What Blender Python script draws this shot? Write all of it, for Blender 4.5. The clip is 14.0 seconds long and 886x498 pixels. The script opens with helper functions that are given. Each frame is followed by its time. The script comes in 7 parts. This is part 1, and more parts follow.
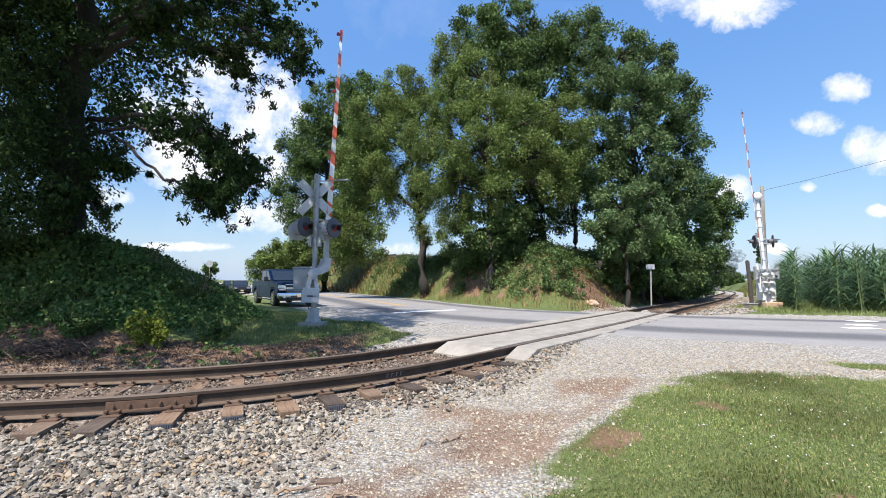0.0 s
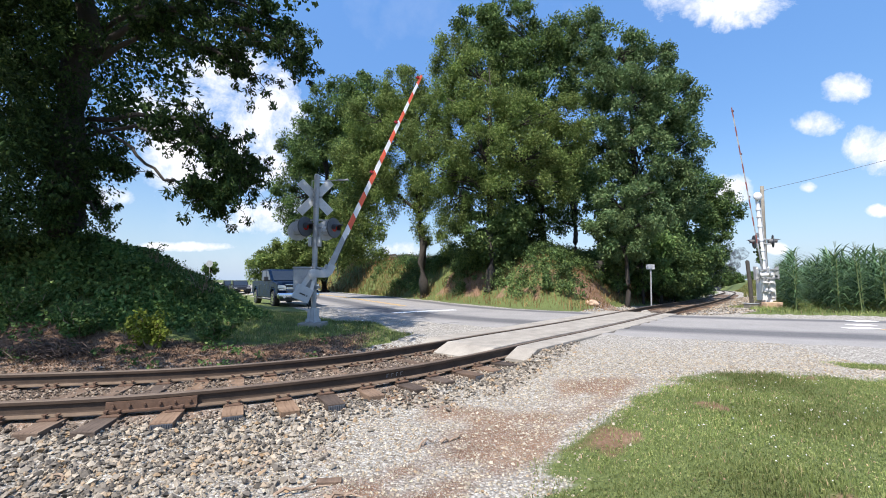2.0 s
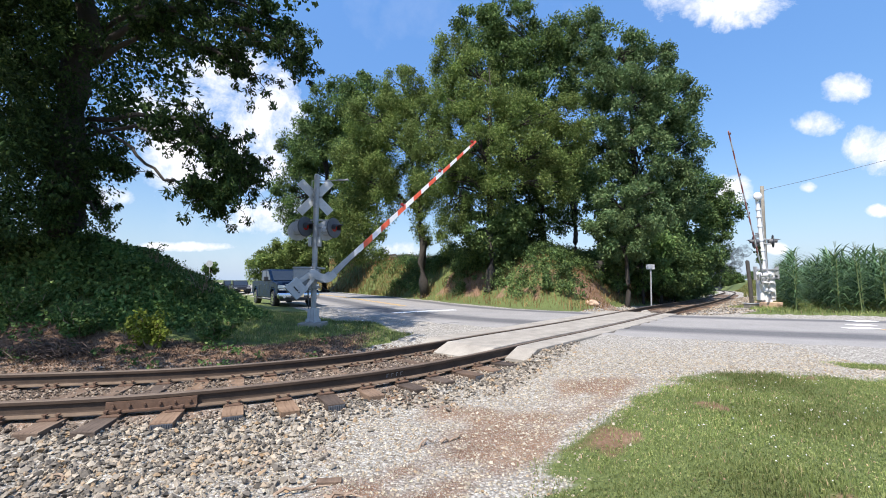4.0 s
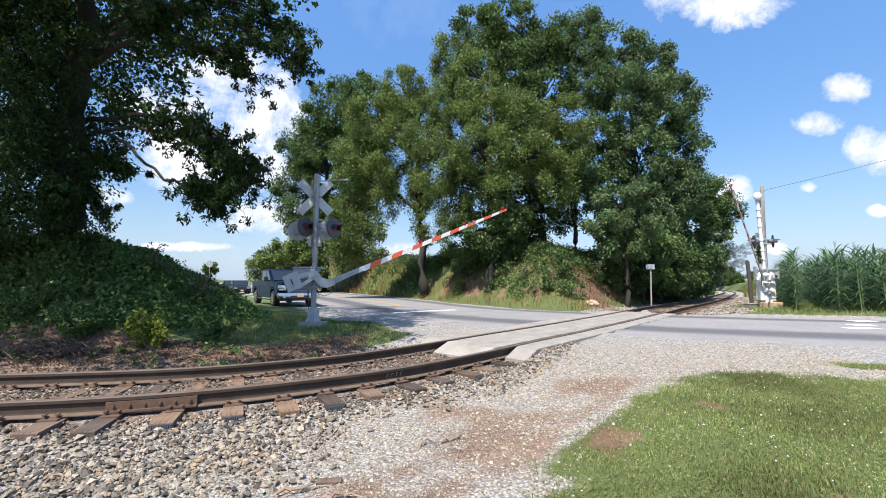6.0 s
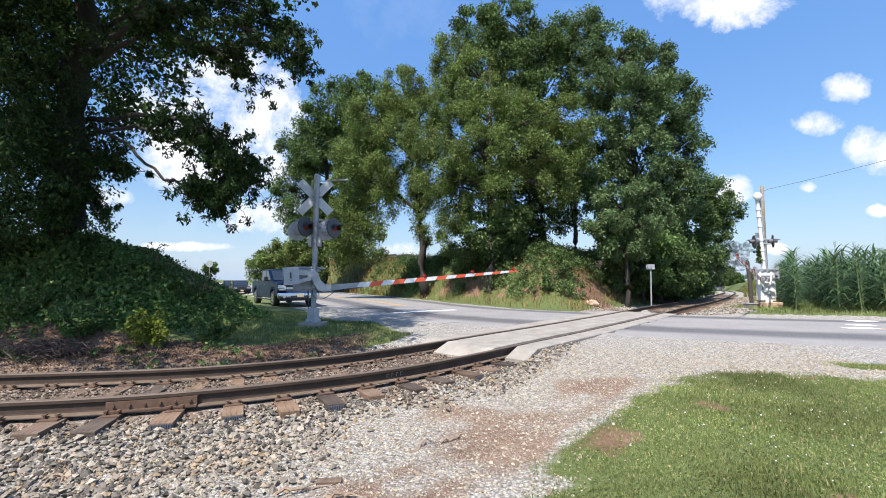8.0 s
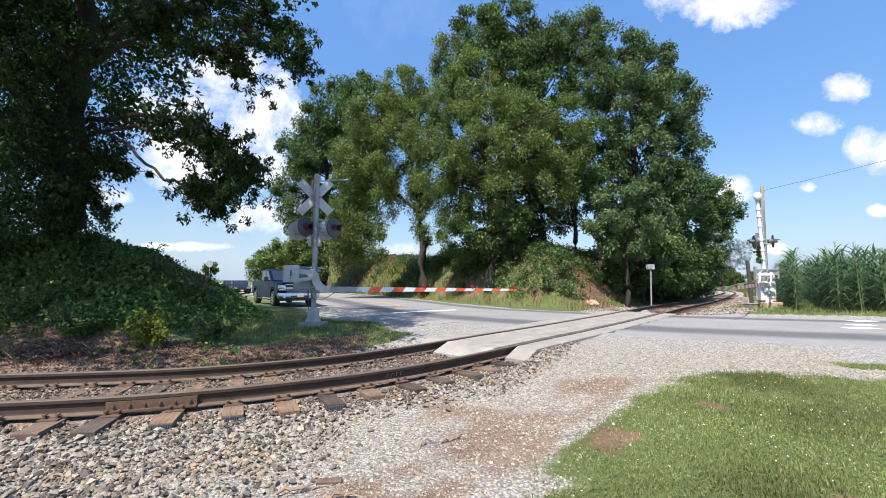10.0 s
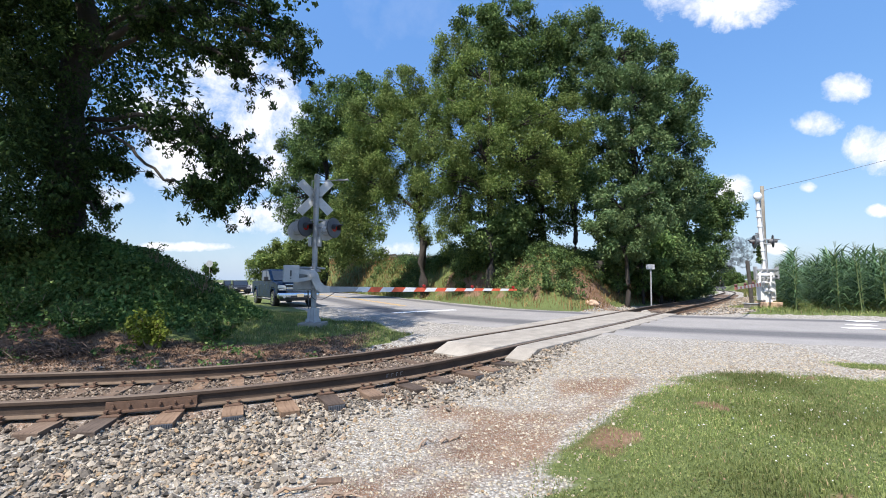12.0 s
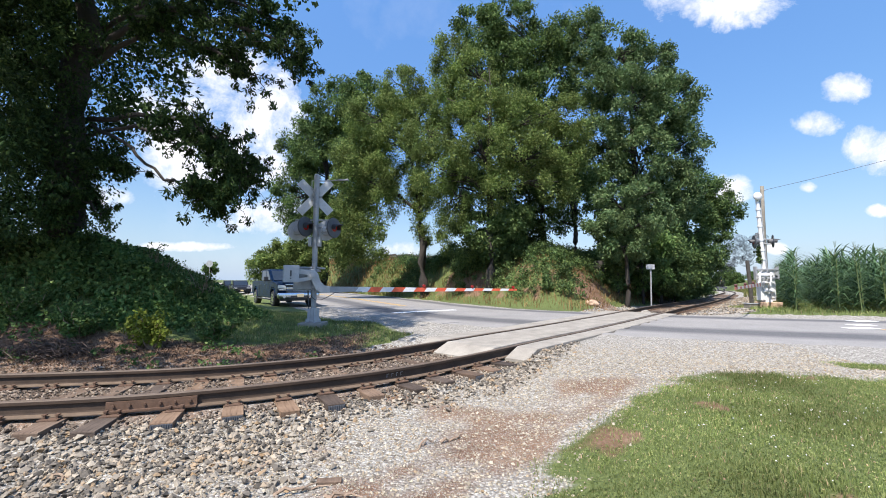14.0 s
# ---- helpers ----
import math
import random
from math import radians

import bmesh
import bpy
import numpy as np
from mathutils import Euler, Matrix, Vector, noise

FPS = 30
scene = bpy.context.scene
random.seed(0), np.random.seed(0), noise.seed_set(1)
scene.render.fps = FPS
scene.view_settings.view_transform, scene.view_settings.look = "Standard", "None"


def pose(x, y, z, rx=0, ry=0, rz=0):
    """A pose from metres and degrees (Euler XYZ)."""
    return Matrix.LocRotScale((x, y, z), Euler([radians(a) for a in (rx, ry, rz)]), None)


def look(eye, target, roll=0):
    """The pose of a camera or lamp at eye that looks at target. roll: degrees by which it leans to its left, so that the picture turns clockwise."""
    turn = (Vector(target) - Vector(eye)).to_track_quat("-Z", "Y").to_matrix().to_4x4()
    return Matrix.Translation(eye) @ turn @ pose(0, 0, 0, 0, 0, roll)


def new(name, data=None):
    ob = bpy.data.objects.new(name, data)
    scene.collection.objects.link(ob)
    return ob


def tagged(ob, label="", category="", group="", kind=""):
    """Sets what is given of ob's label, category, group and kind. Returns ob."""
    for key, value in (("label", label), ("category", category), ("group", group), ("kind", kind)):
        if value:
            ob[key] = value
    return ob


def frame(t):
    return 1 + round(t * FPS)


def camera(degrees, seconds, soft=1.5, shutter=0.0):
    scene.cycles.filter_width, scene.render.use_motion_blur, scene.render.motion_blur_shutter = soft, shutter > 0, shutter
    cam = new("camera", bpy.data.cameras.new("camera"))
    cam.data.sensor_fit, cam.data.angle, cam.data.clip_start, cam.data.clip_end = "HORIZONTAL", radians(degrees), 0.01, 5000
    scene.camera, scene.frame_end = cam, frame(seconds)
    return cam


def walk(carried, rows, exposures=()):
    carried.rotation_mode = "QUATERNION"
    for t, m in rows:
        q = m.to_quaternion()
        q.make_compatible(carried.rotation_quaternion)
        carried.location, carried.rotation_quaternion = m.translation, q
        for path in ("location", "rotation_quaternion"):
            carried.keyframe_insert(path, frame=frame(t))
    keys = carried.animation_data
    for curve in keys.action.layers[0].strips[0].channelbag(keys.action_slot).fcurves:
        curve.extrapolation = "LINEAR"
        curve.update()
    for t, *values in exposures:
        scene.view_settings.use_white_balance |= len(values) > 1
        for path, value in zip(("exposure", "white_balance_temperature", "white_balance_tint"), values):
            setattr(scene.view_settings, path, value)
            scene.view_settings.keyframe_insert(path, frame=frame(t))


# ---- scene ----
cam = camera(93.3, 14.0, soft=0.95)
EYE = pose(0, 0, 1.30, 94.25, 0, 0)
walk(cam, [(0.0, EYE), (14.0, EYE)], exposures=[(0.0, 1.0, 6500, 12.5), (14.0, 1.0, 6500, 12.5)])

# ---------------------------------------------------------------- light
SUN_FROM = Vector((-0.42, -0.72, 1.28)).normalized()
SUN_ELEV = math.asin(SUN_FROM.z)
SUN_AZ = math.atan2(SUN_FROM.x, SUN_FROM.y)


def nodes_of(owner):
    owner.use_nodes = True
    tree = owner.node_tree
    tree.nodes.clear()
    return tree


def node(tree, kind, at=None, **values):
    n = tree.nodes.new(kind)
    for k, v in values.items():
        setattr(n, k, v)
    for k, v in (at or {}).items():
        if isinstance(v, bpy.types.NodeSocket):
            tree.links.new(v, n.inputs[k])
        else:
            n.inputs[k].default_value = v
    return n


def calc(tree, op, a, b=0.0, c=0.0, clamp=False):
    n = tree.nodes.new("ShaderNodeMath")
    n.operation, n.use_clamp = op, clamp
    for i, v in enumerate((a, b, c)):
        if isinstance(v, bpy.types.NodeSocket):
            tree.links.new(v, n.inputs[i])
        else:
            n.inputs[i].default_value = v
    return n.outputs[0]


def blend(tree, fac, a, b):
    n = tree.nodes.new("ShaderNodeMix")
    n.data_type = "RGBA"
    for i, v in ((0, fac), (6, a), (7, b)):
        if isinstance(v, bpy.types.NodeSocket):
            tree.links.new(v, n.inputs[i])
        elif i:
            n.inputs[i].default_value = (*v[:3], 1)
        else:
            n.inputs[i].default_value = v
    return n.outputs[2]


def ramp(tree, fac, stops):
    n = tree.nodes.new("ShaderNodeValToRGB")
    el = n.color_ramp.elements
    while len(el) < len(stops):
        el.new(0.5)
    for e, (p, c) in zip(el, stops):
        e.position = p
        e.color = (*c, 1) if len(c) == 3 else c
    tree.links.new(fac, n.inputs[0])
    return n.outputs[0]


def make_world():
    world = bpy.data.worlds.new("sky")
    scene.world = world
    t = nodes_of(world)
    sky = node(t, "ShaderNodeTexSky", sky_type="NISHITA", sun_disc=False)
    sky.sun_elevation, sky.sun_rotation = SUN_ELEV, SUN_AZ
    sky.air_density, sky.dust_density, sky.ozone_density = 1.0, 0.6, 2.5
    co = node(t, "ShaderNodeTexCoord").outputs["Generated"]
    sep = node(t, "ShaderNodeSeparateXYZ", {0: co}).outputs
    ahead = calc(t, "MAXIMUM", sep[1], 0.02)
    u, v = calc(t, "DIVIDE", sep[0], ahead), calc(t, "DIVIDE", sep[2], ahead)
    n1 = node(t, "ShaderNodeTexNoise", {"Vector": co, "Scale": 9.0, "Detail": 10.0, "Roughness": 0.68, "Distortion": 0.25}).outputs[0]
    n2 = node(t, "ShaderNodeTexNoise", {"Vector": co, "Scale": 2.6, "Detail": 9.0, "Roughness": 0.6}).outputs[0]
    # fair-weather clouds: middle and half size, as tangents of the angles from straight ahead
    clouds = [(0.702, 0.700, 0.170, 0.075), (0.990, 0.470, 0.062, 0.040), (0.916, 0.384, 0.061, 0.034),
              (1.060, 0.310, 0.080, 0.060), (0.693, 0.220, 0.060, 0.040), (0.800, 0.075, 0.026, 0.014),
              (-0.600, 0.445, 0.190, 0.150), (-0.460, 0.375, 0.150, 0.150), (-0.414, 0.151, 0.110, 0.045),
              (-0.640, 0.283, 0.170, 0.080), (-0.799, 0.206, 0.064, 0.026), (-0.094, 0.070, 0.060, 0.024),
              (1.055, 0.168, 0.030, 0.016), (0.885, 0.225, 0.024, 0.014), (-0.629, 0.080, 0.120, 0.012)]
    total = None
    for cu, cv, a, b in clouds:
        du = calc(t, "DIVIDE", calc(t, "SUBTRACT", u, cu), a)
        dv = calc(t, "DIVIDE", calc(t, "SUBTRACT", v, cv), b)
        e = calc(t, "SUBTRACT", 1.0, calc(t, "ADD", calc(t, "MULTIPLY", du, du), calc(t, "MULTIPLY", dv, dv)))
        total = e if total is None else calc(t, "MAXIMUM", total, e)
    near = calc(t, "ADD", calc(t, "MULTIPLY", total, 0.8), calc(t, "MULTIPLY", calc(t, "SUBTRACT", n1, 0.48), 4.2))
    near = calc(t, "MULTIPLY", calc(t, "MULTIPLY", near, 1.15, clamp=True), calc(t, "GREATER_THAN", sep[1], 0.02))
    thin = calc(t, "MULTIPLY", calc(t, "SUBTRACT", n2, 0.56), 2.4, clamp=True)
    low = calc(t, "SUBTRACT", 1.0, calc(t, "MULTIPLY", sep[2], 3.0), clamp=True)
    haze = calc(t, "MULTIPLY", calc(t, "MULTIPLY", low, low), 0.75)
    mask = calc(t, "MAXIMUM", near, calc(t, "MULTIPLY", thin, 0.35))
    mask = calc(t, "MULTIPLY", mask, calc(t, "GREATER_THAN", sep[2], -0.02))
    white = ramp(t, n1, [(0.35, (3.7, 4.0, 4.5)), (0.62, (4.9, 4.95, 5.05))])
    clear = node(t, "ShaderNodeHueSaturation", {"Color": sky.outputs[0], "Saturation": 1.18,
                                                "Value": calc(t, "ADD", 0.46, calc(t, "MULTIPLY", sep[2], 1.25, clamp=True))}).outputs[0]
    col = blend(t, mask, blend(t, haze, clear, (2.35, 3.15, 4.3)), white)
    bg = node(t, "ShaderNodeBackground", {"Color": col, "Strength": 0.125})
    t.links.new(bg.outputs[0], node(t, "ShaderNodeOutputWorld").inputs[0])


make_world()
sun = new("sun", bpy.data.lights.new("sun", "SUN"))
sun.data.energy, sun.data.angle, sun.data.color = 4.2, radians(0.53), (1.0, 0.95, 0.87)
sun.matrix_world = look(SUN_FROM * 60, (0, 0, 0))


# ---------------------------------------------------------------- materials
def coords(t):
    return node(t, "ShaderNodeTexCoord").outputs["Object"]


def noise_of(t, scale, detail=4.0, rough=0.6, vec=None):
    return node(t, "ShaderNodeTexNoise", {"Vector": vec or coords(t), "Scale": scale, "Detail": detail, "Roughness": rough}).outputs[0]


def finish(t, color, rough=0.7, metal=0.0, height=None, strength=0.3, distance=0.02, translucent=0.0, spec=0.5, emission=None):
    b = node(t, "ShaderNodeBsdfPrincipled")
    for k, v in (("Base Color", color), ("Roughness", rough), ("Metallic", metal), ("Specular IOR Level", spec)):
        if isinstance(v, bpy.types.NodeSocket):
            t.links.new(v, b.inputs[k])
        else:
            b.inputs[k].default_value = (*v[:3], 1) if k == "Base Color" else v
    if emission:
        b.inputs["Emission Color"].default_value = (*emission[:3], 1)
        b.inputs["Emission Strength"].default_value = emission[3]
    if height is not None:
        bump = node(t, "ShaderNodeBump", {"Height": height, "Strength": strength, "Distance": distance})
        t.links.new(bump.outputs[0], b.inputs["Normal"])
    out = b.outputs[0]
    if translucent:
        tr = node(t, "ShaderNodeBsdfTranslucent")
        if isinstance(color, bpy.types.NodeSocket):
            t.links.new(color, tr.inputs[0])
        mix = node(t, "ShaderNodeMixShader", {0: translucent, 1: out, 2: tr.outputs[0]})
        out = mix.outputs[0]
    t.links.new(out, node(t, "ShaderNodeOutputMaterial").inputs[0])


def material(name):
    m = bpy.data.materials.new(name)
    return m, nodes_of(m)


def worn(name, dark, light, rough=0.7, metal=0.0, scale=6.0, fine=60.0, bump=0.25, spec=0.5, vary=0.0):
    """A surface that wanders between two colours at two scales."""
    m, t = material(name)
    big, small = noise_of(t, scale, 5.0), noise_of(t, fine, 3.0)
    f = calc(t, "ADD", calc(t, "MULTIPLY", big, 0.65), calc(t, "MULTIPLY", small, 0.35))
    col = ramp(t, f, [(0.32, dark), (0.68, light)])
    if vary:
        r = node(t, "ShaderNodeObjectInfo").outputs["Random"]
        hsv = node(t, "ShaderNodeHueSaturation", {"Color": col, "Value": calc(t, "ADD", 1 - vary / 2, calc(t, "MULTIPLY", r, vary))})
        col = hsv.outputs[0]
    rg = calc(t, "ADD", rough - 0.08, calc(t, "MULTIPLY", big, 0.16))
    finish(t, col, rg, metal, small, bump, 0.01, spec=spec)
    return m


def leafy(name, dark, mid, light, translucent=0.35, rough=0.65, yellow=None):
    m, t = material(name)
    r = node(t, "ShaderNodeNewGeometry").outputs["Random Per Island"]
    stops = [(0.0, dark), (0.55, mid), (1.0, light)]
    if yellow:
        stops = [(0.0, dark), (0.5, mid), (0.93, light), (0.998, yellow)]
    a = ramp(t, r, stops)
    n = noise_of(t, 0.55, 3.0)
    hsv = node(t, "ShaderNodeHueSaturation", {"Color": a, "Value": calc(t, "ADD", -0.15, calc(t, "MULTIPLY", n, 2.3)),
                                              "Hue": calc(t, "ADD", 0.485, calc(t, "MULTIPLY", n, 0.03))})
    finish(t, hsv.outputs[0], rough, 0.0, translucent=translucent, spec=0.18)
    return m


def make_ground_material():
    """Grass soil, crushed limestone and red dirt, told apart by the ground's own zone attribute."""
    m, t = material("ground_mixed")
    zone = node(t, "ShaderNodeSeparateColor", {0: node(t, "ShaderNodeAttribute", attribute_name="zone").outputs[0]}).outputs
    co = coords(t)
    n1, n2, n3 = noise_of(t, 1.3, 6.0, 0.65, co), noise_of(t, 14.0, 5.0, 0.7, co), noise_of(t, 90.0, 3.0, 0.6, co)
    vor = node(t, "ShaderNodeTexVoronoi", {"Vector": co, "Scale": 38.0, "Randomness": 1.0})
    stone = ramp(t, node(t, "ShaderNodeSeparateColor", {0: vor.outputs["Color"]}).outputs[0],
                 [(0.0, (0.18, 0.172, 0.145)), (0.35, (0.34, 0.330, 0.284)), (0.7, (0.50, 0.490, 0.430)), (1.0, (0.64, 0.628, 0.56))])
    stone = blend(t, calc(t, "MULTIPLY", vor.outputs["Distance"], 0.9, clamp=True), stone, (0.16, 0.13, 0.11))
    dirt = ramp(t, calc(t, "ADD", calc(t, "MULTIPLY", n1, 0.5), calc(t, "MULTIPLY", n2, 0.5)),
                [(0.3, (0.095, 0.053, 0.033)), (0.5, (0.185, 0.110, 0.069)), (0.7, (0.31, 0.220, 0.150))])
    soil = ramp(t, calc(t, "ADD", calc(t, "MULTIPLY", n2, 0.6), calc(t, "MULTIPLY", n3, 0.4)),
                [(0.3, (0.062, 0.080, 0.026)), (0.55, (0.115, 0.145, 0.048)), (0.75, (0.21, 0.20, 0.09))])
    field = ramp(t, n1, [(0.3, (0.075, 0.11, 0.030)), (0.7, (0.13, 0.16, 0.050))])
    edge = calc(t, "MULTIPLY", calc(t, "SUBTRACT", n2, 0.5), 0.9)
    g = calc(t, "ADD", zone[1], edge)
    g = calc(t, "MULTIPLY", calc(t, "SUBTRACT", g, 0.35), 3.3, clamp=True)
    d = calc(t, "ADD", zone[2], calc(t, "MULTIPLY", calc(t, "SUBTRACT", n1, 0.5), 0.9))
    d = calc(t, "MULTIPLY", calc(t, "SUBTRACT", d, 0.35), 2.6, clamp=True)
    r = calc(t, "ADD", zone[0], edge)
    r = calc(t, "MULTIPLY", calc(t, "SUBTRACT", r, 0.35), 3.3, clamp=True)
    col = blend(t, g, field, stone)
    col = blend(t, r, col, soil)
    col = blend(t, d, col, blend(t, calc(t, "MULTIPLY", g, calc(t, "GREATER_THAN", n3, 0.56)), dirt, stone))
    h = calc(t, "SUBTRACT", n3, calc(t, "MULTIPLY", vor.outputs["Distance"], 1.2))
    finish(t, col, 0.92, 0.0, h, 0.8, 0.02, spec=0.2)
    return m


def make_asphalt():
    m, t = material("asphalt")
    co = coords(t)
    across = node(t, "ShaderNodeAttribute", attribute_name="across").outputs["Fac"]
    n1, n2, n3 = noise_of(t, 0.7, 6.0, 0.6, co), noise_of(t, 9.0, 4.0, 0.6, co), noise_of(t, 160.0, 2.0, 0.5, co)
    f = calc(t, "ADD", calc(t, "MULTIPLY", n1, 0.35), calc(t, "ADD", calc(t, "MULTIPLY", n2, 0.2), calc(t, "MULTIPLY", n3, 0.45)))
    col = ramp(t, f, [(0.30, (0.155, 0.147, 0.137)), (0.50, (0.235, 0.224, 0.208)), (0.68, (0.315, 0.300, 0.280))])
    # the paths that tyres have polished dark, and oil down the middle of each lane
    wob = calc(t, "ADD", across, calc(t, "MULTIPLY", calc(t, "SUBTRACT", n1, 0.5), 0.5))
    dist = None
    for c, wdt in ((-1.75, 0.95), (2.75, 0.60)):
        k = calc(t, "SUBTRACT", 1.0, calc(t, "DIVIDE", calc(t, "ABSOLUTE", calc(t, "SUBTRACT", wob, c)), wdt), clamp=True)
        dist = k if dist is None else calc(t, "MAXIMUM", dist, k)
    dark = calc(t, "MULTIPLY", calc(t, "MULTIPLY", dist, 1.6, clamp=True), calc(t, "ADD", 0.50, calc(t, "MULTIPLY", n2, 0.70)), clamp=True)
    col = blend(t, dark, col, (0.085, 0.084, 0.086))
    finish(t, col, 0.85, 0.0, n3, 0.35, 0.006, spec=0.3)
    return m


GROUND = make_ground_material()
ASPHALT = make_asphalt()
CONCRETE = worn("concrete", (0.175, 0.157, 0.130), (0.345, 0.315, 0.265), 0.85, scale=2.4, fine=70, bump=0.3)
RUST_RAIL = worn("rusted_rail", (0.038, 0.027, 0.020), (0.083, 0.057, 0.040), 0.75, 0.0, 5, 80, 0.3, spec=0.25)
RAIL_TOP = worn("worn_rail_head", (0.088, 0.064, 0.047), (0.15, 0.113, 0.085), 0.65, 0.0, 4, 50, 0.08, spec=0.3)
# edges and upper faces of the foot, paler than the web
RAIL_FOOT = worn("pale_rail_foot", (0.089, 0.064, 0.045), (0.162, 0.119, 0.084), 0.85, 0.0, 6, 70, 0.3, spec=0.2)
RUST_BRIGHT = worn("orange_rust", (0.075, 0.042, 0.026), (0.155, 0.092, 0.058), 0.8, 0.15, 9, 90, 0.3)


def make_tie_wood(name, dark, light):
    """Split, weathered timber: grain along the tie, dark checks, and a shade of its own for each."""
    m, t = material(name)
    vec = node(t, "ShaderNodeMapping", {"Vector": coords(t), "Scale": (34.0, 2.2, 34.0)}).outputs[0]
    grain, big = noise_of(t, 1.0, 6.0, 0.65, vec), noise_of(t, 3.0, 4.0)
    check = calc(t, "MULTIPLY", calc(t, "SUBTRACT", 0.40, grain), 9.0, clamp=True)
    f = calc(t, "ADD", calc(t, "MULTIPLY", big, 0.5), calc(t, "MULTIPLY", grain, 0.5))
    col = blend(t, check, ramp(t, f, [(0.32, dark), (0.68, light)]), (0.016, 0.012, 0.010))
    r = node(t, "ShaderNodeObjectInfo").outputs["Random"]
    col = node(t, "ShaderNodeHueSaturation", {"Color": col, "Saturation": calc(t, "ADD", 0.75, calc(t, "MULTIPLY", r, 0.4)), "Value": calc(t, "ADD", 0.6, calc(t, "MULTIPLY", r, 0.75))}).outputs[0]
    finish(t, col, 0.88, 0.0, grain, 0.8, 0.012, spec=0.25)
    return m


TIE_WOOD = make_tie_wood("weathered_tie_wood", (0.075, 0.047, 0.031), (0.20, 0.140, 0.098))
TIE_DARK = make_tie_wood("creosoted_tie_wood", (0.036, 0.027, 0.022), (0.105, 0.075, 0.056))
GALV = worn("galvanised_steel", (0.25, 0.255, 0.26), (0.41, 0.415, 0.42), 0.55, 0.3, 4, 60, 0.08)
ALU_PAINT = worn("aluminium_paint", (0.34, 0.345, 0.35), (0.50, 0.505, 0.51), 0.5, 0.2, 5, 70, 0.08)
WHITE_METAL = worn("white_painted_metal", (0.541, 0.541, 0.541), (0.681, 0.681, 0.672), 0.5, 0.0, 6, 60, 0.08)
BLACK_METAL = worn("black_painted_metal", (0.016, 0.016, 0.018), (0.042, 0.042, 0.045), 0.5, 0.0, 8, 60, 0.1)
CROSSBUCK_BACK = worn("bare_sign_metal", (0.46, 0.47, 0.48), (0.70, 0.71, 0.72), 0.5, 0.1, 3, 30, 0.05)
DARK_GREY = worn("dark_grey_paint", (0.055, 0.06, 0.068), (0.10, 0.105, 0.115), 0.55, 0.0, 6, 60, 0.1)
RED_LENS = worn("red_lens", (0.22, 0.010, 0.008), (0.34, 0.02, 0.014), 0.25, 0, 20, 90, 0.05)
DARK_RED = worn("dull_red_lens", (0.05, 0.012, 0.010), (0.10, 0.022, 0.018), 0.5, 0, 20, 90, 0.05)
RED_TAPE = worn("red_reflective_sheet", (0.62, 0.085, 0.035), (0.72, 0.13, 0.055), 0.5, 0, 9, 80, 0.05)
WHITE_TAPE = worn("white_reflective_sheet", (0.62, 0.62, 0.62), (0.76, 0.76, 0.755), 0.5, 0, 9, 80, 0.05)
FADED_RED = worn("faded_red_sheet", (0.26, 0.075, 0.055), (0.38, 0.13, 0.10), 0.6, 0, 9, 80, 0.05)
FADED_WHITE = worn("faded_white_sheet", (0.40, 0.39, 0.37), (0.58, 0.57, 0.54), 0.6, 0, 9, 80, 0.05)
ROAD_WHITE = worn("white_road_paint", (0.62, 0.62, 0.60), (0.86, 0.86, 0.84), 0.7, 0, 3, 60, 0.2)
ROAD_YELLOW = worn("yellow_road_paint", (0.42, 0.25, 0.06), (0.60, 0.38, 0.10), 0.75, 0, 3, 60, 0.2)
TAR = worn("tar_seal", (0.020, 0.020, 0.021), (0.05, 0.05, 0.05), 0.7, 0, 5, 60, 0.2)
BARK = worn("bark", (0.020, 0.017, 0.014), (0.056, 0.047, 0.038), 0.92, 0, 5, 28, 0.9)
POLE_WOOD = worn("grey_pole_wood", (0.12, 0.108, 0.085), (0.23, 0.21, 0.17), 0.9, 0, 4, 50, 0.6)
DARK_WOOD = worn("dark_post_wood", (0.035, 0.031, 0.028), (0.085, 0.075, 0.065), 0.9, 0, 4, 50, 0.6)
ROCK = worn("sandstone", (0.34, 0.21, 0.13), (0.58, 0.42, 0.29), 0.9, 0, 4, 30, 0.6)
TWIG = worn("dry_twig", (0.16, 0.105, 0.07), (0.36, 0.27, 0.19), 0.9, 0, 9, 50, 0.4)
TWIG_LITTER = leafy("fallen_litter", (0.085, 0.056, 0.038), (0.165, 0.112, 0.074), (0.29, 0.215, 0.145), 0.1, 0.85)
VINE = worn("dry_vine", (0.045, 0.030, 0.022), (0.13, 0.090, 0.066), 0.9, 0, 9, 50, 0.4)
LEAF_BROAD = leafy("broad_leaves", (0.046, 0.080, 0.028), (0.084, 0.140, 0.045), (0.157, 0.211, 0.065), 0.30)
LEAF_OLIVE = leafy("olive_leaves", (0.077, 0.121, 0.032), (0.131, 0.185, 0.050), (0.223, 0.265, 0.082), 0.35)
LEAF_BLUE = leafy("bluish_leaves", (0.059, 0.106, 0.041), (0.105, 0.167, 0.067), (0.185, 0.238, 0.100), 0.32)
# the near crown's shade is put into this colour, well below other leaves
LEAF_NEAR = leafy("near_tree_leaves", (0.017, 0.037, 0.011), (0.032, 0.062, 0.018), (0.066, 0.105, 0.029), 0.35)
LEAF_WEED = leafy("weed_leaves", (0.053, 0.106, 0.030), (0.102, 0.179, 0.052), (0.194, 0.264, 0.083), 0.35)
LEAF_YELLOW = leafy("yellow_green_leaves", (0.12, 0.16, 0.022), (0.20, 0.25, 0.035), (0.30, 0.33, 0.06), 0.4)
